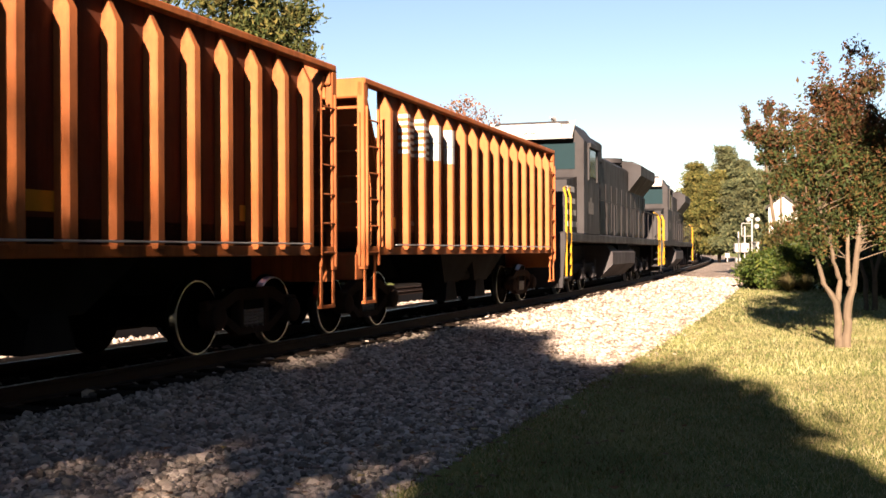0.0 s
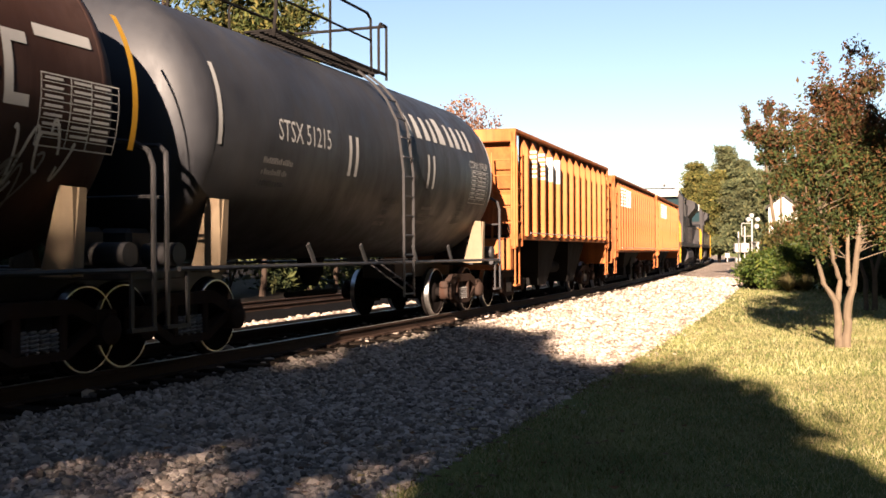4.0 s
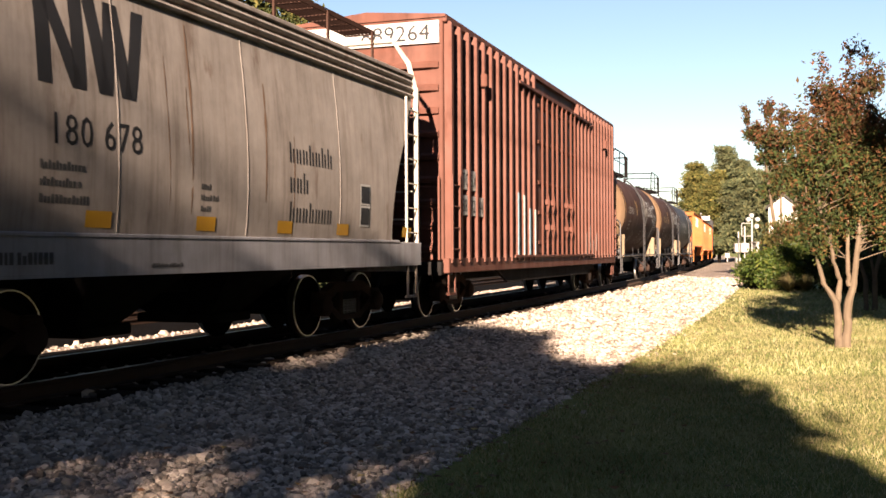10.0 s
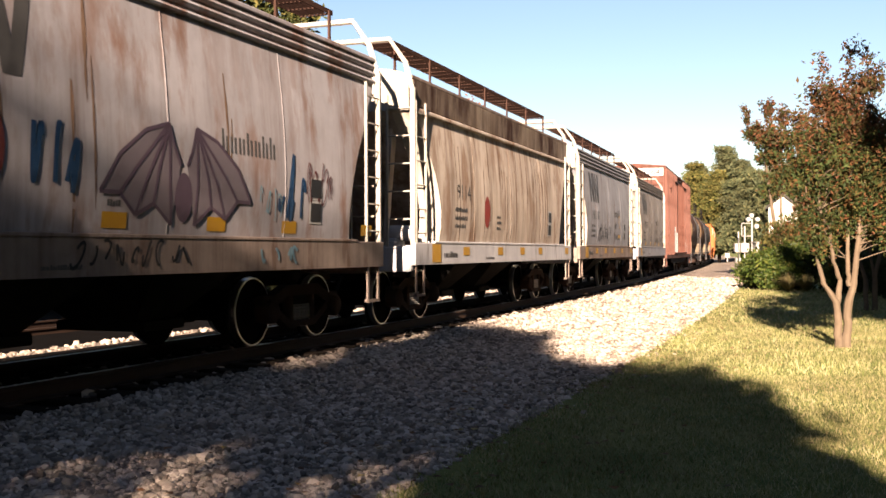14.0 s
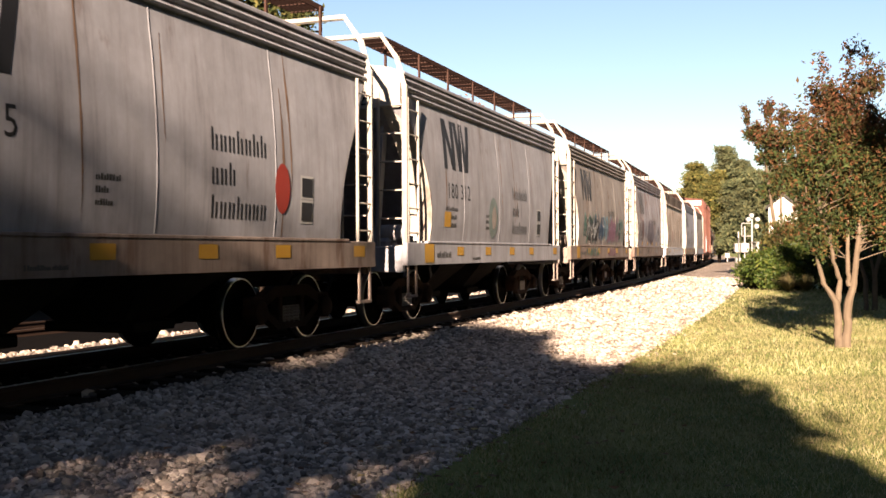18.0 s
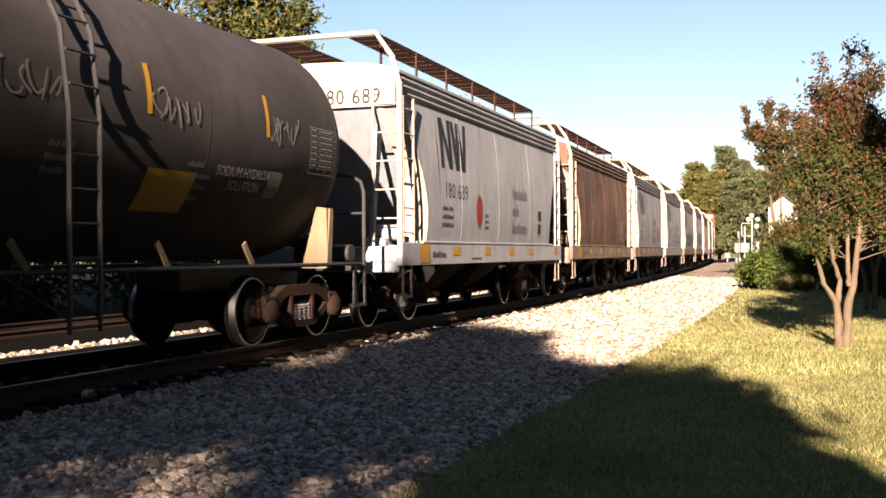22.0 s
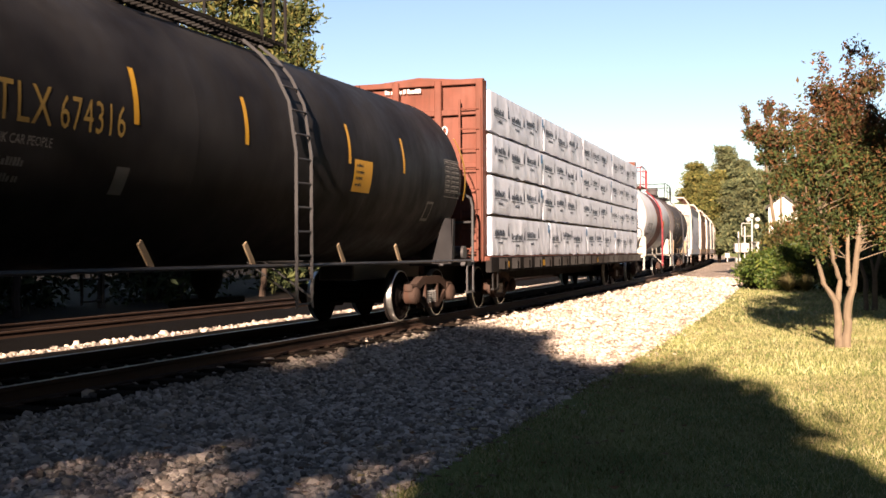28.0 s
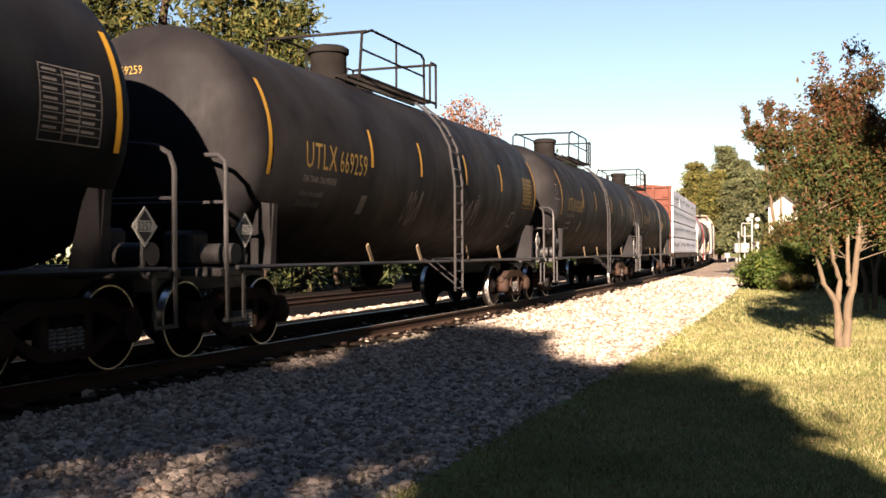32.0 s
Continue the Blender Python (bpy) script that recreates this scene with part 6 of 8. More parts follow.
    for k in (-1, 1):
        part("pilot", Solid().prism([(-1.4, 0.25), (1.4, 0.25), (1.5, 1.5), (-1.5, 1.5)], "y", k * (half - 0.12), k * half), M_LOCO, car)
        coupler(car, k * half, k)
        y = k * (half - 4.2)
        t = part("truck", Solid().box(0.88, 1.08, y - 2.55, y + 2.55, 0.55, 0.85, 0.04).box(0.92, 1.1, y - 0.4, y + 0.4, 0.35, 0.65, 0.03).mirror_x().box(-0.8, 0.8, y - 2.3, y + 2.3, 0.5, 1.4, 0.05), M_UNDER, car)
        for d in (-1.9, 0, 1.9):
            part("journal_box", Solid().box(1.0, 1.16, y + d - 0.2, y + d + 0.2, 0.36, 0.72, 0.04).tube([(1.1, y + d + 0.5, 0.4), (1.1, y + d + 0.5, 0.95)], 0.05, 6), M_GREYTANK, t)
            w = part("wheelset", ME_WHEEL, None, t)
            w.location = (0, y + d, 0.44)
            WHEELSETS.append((w, mid + y + d, 0.44, (0, y + d, 0.44)))
    for ob in car.children_recursive:               # full height above the deck
        if ob.type == "MESH" and ob.data is not ME_WHEEL:
            for v in ob.data.vertices:
                if v.co.z > 1.7:
                    v.co.z = 1.7 + (v.co.z - 1.7) * 1.14
    return car


# ---- the train, front to rear: places along the line at 19 s ----
locomotive(211.0, 233.0, False, "black diesel locomotive at the head of the train")
locomotive(187.8, 209.8, True, "black diesel locomotive with white nose stripes, cab facing back")
open_hopper("orange ribbed open hopper car coupled to the locomotive", 174.75, 186.6, M_AMBER, 1.25, 3.67, 15, "59", 1)
open_hopper("long rust-orange ribbed open hopper car", 162.1, 174.1, M_ORANGE, 1.25, 3.68, 17, "59201", 2)
open_hopper("deep orange ribbed ballast hopper with sloped bays", 149.4, 161.05, M_ORANGE_B, 1.55, 3.82, 13, "594313", 3, True)

def emblem(petals=5):
    """A white scalloped oval, and the dark curved blades inside it."""
    reach = lambda a: max(0.57, 0.42 * abs(math.sin(a)) + math.sqrt(max(0.0, 0.35 ** 2 - (0.42 * math.cos(a)) ** 2)) if 0.42 * abs(math.cos(a)) < 0.35 else 0.0)
    disc = [(reach(a) * math.cos(a), reach(a) * math.sin(a)) for a in np.linspace(0, 6.2832, 60, endpoint=False)]
    blades = []
    for i in range(petals):
        a = math.pi / 2 + 0.3 + i * 2 * math.pi / petals
        q = lambda r, d: (0.58 * r * math.cos(a + d), 0.74 * r * math.sin(a + d))
        blades.append([q(0.1, 0.3), q(0.42, -0.42), q(0.84, -0.3), q(0.66, 0.06), q(0.36, 0.12)])
    return disc, blades


def syrup_tank(label, rear, front, paint, number, oldmark, seed, at=0.0):
    """at: how far the painted marks lie from where they are on the rearmost of the three."""
    lad = (-0.6 if oldmark else 0.3) + at
    dashes = ((-4.88 - at, 1.2), (-1.92 + at, 0.55), (-1.7 + at, 0.55), (4.88 + at, 1.3)) if oldmark else ((-4.9, 0.9), (5.0, 1.3))
    car, L, side, rng, h = tank_car(label, rear, front, paint, 1.52, 2.62, lad, (-2.8, 1.0), seed=seed, shell_end=0.3,
                                    dashes=dashes, dash_mat=M_YELLOW if oldmark else M_WHITE, hatch=False, strut=M_PIPE)
    if oldmark:
        cap = [(-L + 0.62 * (1 - math.sin(a)) - 0.005, 1.525 * math.cos(a) if a < 1.57 else 0.001) for a in np.linspace(math.pi / 2, 0.08, 9)]
        part("rear_head", Solid().turn(cap, "y", (0, 0, 2.62), 56, cap=False), M_TANHEAD, car, "lighter tan rear head", smooth=50)
        yb, zb = 0.97 + at, 2.85
        disc, blades = emblem()
        write(car, "emblem", quad_shape([disc]), yb, zb, side, M_CHALKED, "white scalloped emblem", 0.007)
        for q in blades:
            write(car, "emblem_blade", quad_shape([q]), yb, zb, side, paint, "", 0.011)
        for x in (-0.13, 0.04):
            write(car, "emblem_stem", quad_shape([[(x, -0.95), (x + 0.1, -0.95), (x + 0.1, -0.35), (x, -0.35)]]), yb, zb, side, M_DIM, "", 0.013)
        x = 1.72 + at
        for wd, lo, hi in ((0.3, 0, 0.62), (0.22, 0, 0.6), (0.28, 0, 0.42), (0.11, 0, 0.66), (0.28, 0, 0.42), (0.28, -0.2, 0.42)):
            block = [[(0, lo), (wd, lo), (wd, lo + 0.1), (0, lo + 0.1)], [(0, hi - 0.1), (wd, hi - 0.1), (wd, hi), (0, hi)], [(0, lo + 0.1), (0.1, lo + 0.1), (0.1, hi - 0.1), (0, hi - 0.1)]]
            write(car, "name_block", quad_shape(block if wd > 0.25 else [[(0, lo), (0.1, lo), (0.1, hi), (0, hi)]]), x, 2.6, side, M_WHITE, "white name drawn as plain blocks", 0.007)
            x += wd + 0.06
        write(car, "name_bar", quad_shape([[(0, 0), (0.72, 0), (0.72, 0.11), (0, 0.11)]]), 3.6 + at, 3.02, side, M_WHITE, "", 0.008)
    else:
        x = 0.75
        for i, wdt in enumerate((0.36, 0.4, 0.36, 0.3, 0.5, 0.32, 0.38, 0.32, 0.32)):
            hgt = 0.4 if i != 4 else 0.46
            write(car, "name_block", quad_shape([[(0, 0), (wdt * 0.62, 0), (wdt * 0.56, hgt), (0.06, hgt)]]), x, 3.05, side, M_WHITE, "white name drawn as plain blocks", 0.007)
            x += wdt * 1.04
        write(car, "cargo_words", letters("CORN SYRUP", 0.14, 0.9), 3.7, 2.75, side, M_WHITE)
        for yy in (-1.6, -1.38, 1.48, 1.74):
            patch(car, "white_dash", yy, 2.25, 0.09, 0.55, side, M_WHITE)
        placard_grid(car, 3.3, 1.72, 0.5, 0.34, side, M_DIM)
    write(car, "car_number", letters(number, 0.26, 0.78), (-4.0 + at) if oldmark else -3.6, 2.55, side, M_GOLD if number.endswith("43") else M_WHITE)
    placard_grid(car, 3.77 if not oldmark else 3.62 + at, 2.1, 1.02, 0.62, side, M_WHITE)
    small_print(car, rng, -3.9 + at, 2.25, side, M_DIM, 3, 16, 0.07)
    small_print(car, rng, 0.0 + at, 1.95, side, M_DIM, 4, 12, 0.06)
    small_print(car, rng, 1.6, 1.9, side, M_DIM, 3, 14, 0.06)
    if oldmark:
        for y, wdt in ((0.9, 1.2), (2.4, 1.4), (-2.3, 0.9)):
            write(car, "spray_paint", scrawl(rng, wdt, 0.7, 9, 0.024), y + at, 1.38, side, M_DIM, lift=0.009)
        write(car, "spray_paint", scrawl(rng, 0.8, 0.7, 5, 0.03), 3.3 + at, 1.65, side, M_WHITE, lift=0.009)
    return car


syrup_tank("dark slate corn syrup tank car with white markings", 136.85, 148.7, M_NAVYTANK, "STSX 51215", False, 31)
syrup_tank("rusty brown tank car with faded white emblem", 125.45, 136.9, M_BROWNTANK, "STSX 4743", True, 32, 0.35)
syrup_tank("weathered brown tank car with petal emblem and scrawls", 113.17, 125.02, M_BROWNTANK, "STSX 4561", True, 33)
boxcar(94.4, 111.75)

G9 = [
    ("dusty pale grey covered hopper with rounded sides", 82.6, 93.05, M_GREY_BEIGE, M_GREY, "180 678", "tag", False),
    ("clean grey covered hopper with dark slanted mark", 71.1, 81.15, M_GREY, M_SILL_RUST, "180 680", "plain", False),
    ("cream covered hopper streaked with brown rust", 58.55, 69.95, M_GREY_STREAK, M_WHITESILL, "9114", "cream", True),
    ("rust-streaked grey covered hopper sprayed with violet wings", 46.9, 57.3, M_GREY_LILAC, M_SILL_RUST, "", "streak", False),
    ("brown-stained grey covered hopper with green sprayed letters", 35.3, 45.4, M_GREY_BEIGE, M_SILL_RUST, "", "green", False),
    ("grey covered hopper with a sprayed green ring", 23.6, 34.0, M_GREY, M_GREY, "180 312", "ring", False),
    ("pale grey covered hopper with a red spot", 12.2, 22.4, M_GREY, M_SILL_RUST, "180 415", "spot", False),
    ("rust-brown washed covered hopper", 0.55, 10.95, M_GREY_RUST, M_SILL_RUST, "180 675", "rusty", False),
    ("blue-grey covered hopper with an orange-red spot", -11.6, -0.85, M_GREY_B, M_GREY_B, "180 689", "spot2", False),
]
for i, (lab, a, b, m1, m2, num, lk, pan) in enumerate(G9):
    covered_hopper(lab, a, b, m1, m2, num, lk, 40 + i, M_LADDER, pan)

car, L, side, rng, h = tank_car("dusty taupe tank car with white lettering and scrawls", -24.45, -12.55, M_GREYTANK, 1.5, 2.6, -0.36, (-3.2, 0.9), M_UNDER, M_PIPE, M_BEIGE,
                                [(-4.87, 1.3), (-2.94, 0.55), (-1.55, 0.5), (0.74, 0.5), (3.03, 0.5)], seed=51, hatch=M_GREYTANK, shell_end=0.45, rh=0.8, dome=-1.5)
write(car, "cargo_words", letters("SODIUM HYDROXIDE", 0.11, 0.9), 2.05, 2.05, side, M_WHITE)
write(car, "cargo_words", letters("SOLUTION", 0.11, 0.9), 2.35, 1.9, side, M_WHITE)
write(car, "car_number", letters("TCIX", 0.27, 0.8), -3.71, 2.42, side, M_WHITE)
write(car, "car_number", letters("165032", 0.27, 0.8), -2.82, 2.42, side, M_WHITE)
small_print(car, rng, -3.6, 2.12, side, M_DIM, 2, 24, 0.085)
small_print(car, rng, -0.6, 2.12, side, M_DIM, 3, 12, 0.06)
small_print(car, rng, 1.5, 2.1, side, M_DIM, 4, 12, 0.06)
placard_grid(car, 4.1, 2.2, 0.7, 0.6, side, M_DIM)
patch(car, "notice", 0.85, 1.62, 0.85, 0.42, side, M_YELLOW, "yellow notice panel")
patch(car, "test_panel", -1.9, 1.7, 0.26, 0.28, side, M_WHITE)
patch(car, "test_panel", 3.2, 1.85, 0.3, 0.3, side, M_DIM)
for y, wd in ((-4.7, 1.0), (-1.4, 0.9), (0.75, 0.9), (3.1, 0.7)):
    write(car, "spray_paint", scrawl(rng, wd, 0.4, 7, 0.022), y, 2.45, side, M_DIM, lift=0.009)
write(car, "spray_paint", scrawl(rng, 0.9, 0.5, 5, 0.03), -4.6, 2.75, side, M_DIM, lift=0.009)

car, L, side, rng, h = tank_car("clean white tank car with a dark red band", -37.6, -25.2, M_WHITETANK, 1.5, 2.56, 0.05, (-1.9, 0.75), M_REDRAIL, M_LADDER, M_LADDER,
                                [(-5.13, 1.3), (-2.62, 0.65), (-0.99, 0.55), (1.08, 0.5), (2.72, 0.5), (5.21, 1.3)], hatch=M_UNDER, band=(-1.1, 1.1, M_REDBAND), seed=52, shell_end=0.4, rh=0.9, dome=-1.5)
write(car, "car_number", letters("GATX", 0.3, 0.8), -4.6, 2.08, side, M_INK)
write(car, "car_number", letters("32783", 0.3, 0.8), -3.55, 2.08, side, M_INK)
small_print(car, rng, -4.65, 1.88, side, M_FADEINK, 2, 24, 0.085)
small_print(car, rng, -3.5, 1.5, side, M_FADEINK, 1, 9, 0.07)
small_print(car, rng, -2.2, 2.1, side, M_FADEINK, 6, 12, 0.05)
small_print(car, rng, 1.3, 2.0, side, M_FADEINK, 4, 12, 0.05)
small_print(car, rng, 2.9, 2.1, side, M_FADEINK, 5, 9, 0.05)
patch(car, "notice", 1.53, 2.24, 0.7, 0.36, side, M_YELLOW, "yellow notice panel")
for i in range(4):
    write(car, "small_print", bars(rng, 9, 0.045), 1.58, 2.5 - 0.075 * i, side, M_INK, lift=0.008, cut=0.2)
placard_grid(car, 3.9, 2.3, 0.75, 0.6, side, M_FADEINK)

lumber_flat(-59.95, -39.25)


def oil_tank(label, rear, front, number, lad, seed, num, dashes, sprayed):
    """num, dashes, sprayed: where the number, the yellow dashes and the chalk scrawl lie along the car."""
    car, L, side, rng, h = tank_car(label, rear, front, M_BLACKTANK, 1.48, 2.5, lad, (-2.6, 0.9), M_UNDER, M_PIPE, M_BLACKTANK, [(y, 1.15 if abs(y) > 5 else 0.55) for y in dashes], seed=seed, hatch=M_UNDER, shell_end=0.35, rh=0.78, strut=M_BEIGE)
    write(car, "car_number", letters(number[:4], 0.34, 0.72, 1.1), num, 2.28, side, M_GOLD)
    write(car, "car_number", letters(number[5:], 0.3, 0.66, 1.1), num + 1.02, 2.28, side, M_GOLD)
    write(car, "small_print", letters("THE TANK CAR PEOPLE", 0.08, 0.8), num, 2.1, side, M_DIM)
    small_print(car, rng, num, 1.92, side, M_DIM, 2, 18, 0.07)
    patch(car, "notice", num + 1.9, 1.75, 0.2, 0.26, side, M_DIM)
    placard_grid(car, dashes[-1] - 1.05, 2.15, 0.8, 0.66, side, M_DIM if seed != 63 else M_GOLD)
    if seed == 61:
        patch(car, "yellow_notice", 1.66, 2.05, 0.62, 0.45, side, M_YELLOW, "yellow notice panel")
        for i in range(4):
            write(car, "small_print", bars(rng, 8, 0.045), 1.73, 2.4 - 0.09 * i, side, M_INK, lift=0.008, cut=0.2)
    patch(car, "test_panel", dashes[-1] - 1.75, 1.72, 0.3, 0.32, side, M_DIM)
    patch(car, "test_panel_field", dashes[-1] - 1.71, 1.76, 0.22, 0.24, side, M_BLACKTANK, "", 0.008)
    for y, wd in sprayed:
        write(car, "spray_paint", scrawl(rng, wd, 0.75, 8, 0.024), y, 1.55, side, M_DIM, lift=0.009)
    for y in ((-h + 0.6,) if seed == 61 else (h - 0.55, -h + 0.6)):    # diamond placards with the cargo number
        dia = [(0, -0.2), (0.2, 0), (0, 0.2), (-0.2, 0)]
        part("placard", Solid().prism([(y + a, 1.45 + b) for a, b in dia], "x", 1.4, 1.41), M_WHITE, car, "white-edged diamond hazard placard")
        part("placard_field", Solid().prism([(y + 0.8 * a, 1.45 + 0.8 * b) for a, b in dia], "x", 1.41, 1.413), M_INK, car)
        part("placard_panel", Solid().box(1.413, 1.416, y - 0.145, y + 0.145, 1.4, 1.51), M_WHITE, car)
        part("placard_words", on_side(letters("3257", 0.09, 0.9), y - 0.13, 1.41, FLAT(1.416), 0.003, 0), M_INK, car, smooth=0)
        part("placard_pole", Solid().box(1.37, 1.4, y - 0.02, y + 0.02, 1.0, 1.4), M_PIPE, car)
    # the number again in small yellow figures high on the rear head
    pts, faces = letters(number[5:], 0.1, 0.9)
    part("head_number", Solid().add([(-0.25 + x, -L + 0.1, 3.3 + z) for x, z in pts], faces), M_GOLD, car, smooth=0)
    if seed == 62:                                  # a heart drawn in chalk beside the rear head seam
        ring = [(0.17 * math.sin(a) ** 3, 0.2 + 0.011 * (13 * math.cos(a) - 5 * math.cos(2 * a) - 2 * math.cos(3 * a) - math.cos(4 * a))) for a in [math.tau * i / 28 for i in range(29)]]
        tail = [(-0.28, -0.02), (-0.1, -0.06), (0.1, -0.03), (0.32, -0.07)]
        rows = []
        for ln in (ring, tail):
            for (x0, y0), (x1, y1) in zip(ln, ln[1:]):
                d = math.hypot(x1 - x0, y1 - y0) + 1e-6
                px, py = -(y1 - y0) / d * 0.008, (x1 - x0) / d * 0.008
                rows.append([(x0 - px, y0 - py), (x1 - px, y1 - py), (x1 + px, y1 + py), (x0 + px, y0 + py)])
        write(car, "chalk_heart", quad_shape(rows), dashes[0] - 0.62, 2.55, side, M_DIM, "heart drawn in white chalk", 0.006)
    return car


oil_tank("black tank car with yellow dashes behind the lumber car", -74.95, -60.75, "UTLX 674316", -0.1, 61, -5.4, (-6.05, -3.31, -1.26, 1.5, 3.5, 6.45), ())
oil_tank("long black tank car with a chalk heart on its head", -90.35, -75.35, "UTLX 672688", 0.05, 62, -5.65, (-6.47, -3.58, -1.52, 1.38, 3.55, 6.45), ())
oil_tank("dusty black tank car with gold lettering and a chalk scrawl", -105.65, -91.1, "UTLX 669259", 0.38, 63, -5.28, (-6.2, -3.17, -1.15, 1.2, 3.5, 6.2), ((-1.6, 0.7), (1.25, 0.9)))
oil_tank("black tank car with white diamond placards", -120.65, -106.35, "UTLX 669257", 0.2, 64, -5.2, (-6.14, -3.09, -1.2, 0.97, 3.4, 6.13), ())

# ---- trees and shrubs ----
def leaf_cloud(rng, blobs, size, per, clump=0.35, shell=0.55, flat=1.0, droop=0.0):
    """Many small folded leaves in clumps; blobs: (centre, radii, share of leaves)."""
    out = []
    for (cx, cy, cz), (rx, ry, rz), share in blobs:
        n = int(per * share)
        k = max(4, n // 26)
        d = rng.normal(size=(k, 3))
        d /= np.linalg.norm(d, axis=1)[:, None]
        rad = shell + (1 - shell) * rng.random(k) ** 0.6
        rad *= 1 + 0.16 * np.sin(d[:, 0] * 5 + cx) * np.sin(d[:, 2] * 6 + cz) + 0.1 * rng.normal(size=k)
        seeds = d * rad[:, None] * (rx, ry, rz) + (cx, cy, cz)
        pick = rng.integers(0, k, n)
        out.append(seeds[pick] + rng.normal(size=(n, 3)) * clump * (1, 1, flat))
    P = np.concatenate(out)
    n = len(P)
    a = rng.normal(size=(n, 3))
    a[:, 2] -= droop
    a /= np.linalg.norm(a, axis=1)[:, None]
    b = np.cross(a, rng.normal(size=(n, 3)))
    b /= np.linalg.norm(b, axis=1)[:, None] + 1e-9
    s = (size * rng.lognormal(0, 0.3, n))[:, None]
    nrm = np.cross(a, b) * s * 0.18
    V = np.stack([P - a * s, P + b * s * 0.42 + nrm, P + a * s, P - b * s * 0.42 + nrm], 1).reshape(-1, 3)
    i = 4 * np.arange(n)[:, None]
    F = np.concatenate([i + (0, 1, 2), i + (0, 2, 3)])
    me = bpy.data.meshes.new("crown")
    me.from_pydata(V.tolist(), [], F.tolist())
    return me


def limb(s, p0, p1, r0, r1, rng, bend=0.12, n=6):
    p0, p1 = Vector(p0), Vector(p1)
    d = (p1 - p0).length
    path = []
    off = Vector((rng.uniform(-1, 1), rng.uniform(-1, 1), rng.uniform(-0.4, 0.4))) * bend * d
    for i in range(n + 1):
        t = i / n
        path.append(p0.lerp(p1, t) + off * math.sin(math.pi * t) + Vector((rng.uniform(-1, 1), rng.uniform(-1, 1), 0)) * 0.012 * d * (0 < i < n))
    s.tube(path, r0, 8, r1)
    return path


M_BARK = plain("smooth_tan_bark", (0.27, 0.205, 0.14), 0.85, 0, 0.65, 6, 0.015)
M_BARKDARK = plain("dark_furrowed_bark", (0.09, 0.065, 0.05), 0.95, 0, 0.4, 6, 0.03)
L_MYRTLE = by_island("autumn_myrtle_leaves", [(0.0, (0.04, 0.07, 0.02)), (0.45, (0.08, 0.115, 0.028)), (0.7, (0.14, 0.14, 0.036)), (0.86, (0.18, 0.1, 0.03)), (1.0, (0.25, 0.1, 0.04))], 0.7, 0.25, jitter=0.9)
L_MYRTLE_TOP = by_island("russet_myrtle_leaves", [(0.0, (0.06, 0.075, 0.022)), (0.4, (0.12, 0.085, 0.03)), (0.8, (0.22, 0.09, 0.04)), (1.0, (0.3, 0.13, 0.055))], 0.7, 0.25, jitter=0.9)
L_BUSH = by_island("glossy_green_leaves", [(0.0, (0.05, 0.09, 0.018)), (0.5, (0.1, 0.16, 0.026)), (0.85, (0.17, 0.22, 0.04)), (1.0, (0.26, 0.26, 0.07))], 0.45, 0.3, jitter=1.2)
L_AUTUMN = by_island("olive_autumn_leaves", [(0.0, (0.05, 0.07, 0.018)), (0.5, (0.11, 0.12, 0.028)), (0.8, (0.18, 0.13, 0.035)), (1.0, (0.2, 0.08, 0.03))], 0.7, 0.25, jitter=0.9)
L_PINE = by_island("pine_needles", [(0.0, (0.1, 0.135, 0.065)), (0.5, (0.16, 0.185, 0.085)), (1.0, (0.26, 0.26, 0.11))], 0.7, 0.25, jitter=0.3)
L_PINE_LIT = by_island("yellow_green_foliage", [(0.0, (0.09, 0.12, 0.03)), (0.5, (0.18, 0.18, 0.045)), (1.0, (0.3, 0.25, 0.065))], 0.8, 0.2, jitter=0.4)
L_SPARSE = by_island("sparse_russet_leaves", [(0.0, (0.2, 0.09, 0.06)), (0.6, (0.28, 0.14, 0.09)), (1.0, (0.36, 0.2, 0.1))], 0.8, 0.25)
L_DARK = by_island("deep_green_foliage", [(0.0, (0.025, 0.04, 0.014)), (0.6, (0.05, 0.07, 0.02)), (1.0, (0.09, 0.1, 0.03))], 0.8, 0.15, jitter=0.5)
# opaque leaves for the unseen shade trees, so no sun leaks through
L_THICK = by_island("opaque_shade_leaves", [(0.0, (0.02, 0.032, 0.012)), (1.0, (0.05, 0.07, 0.022))], 0.7)


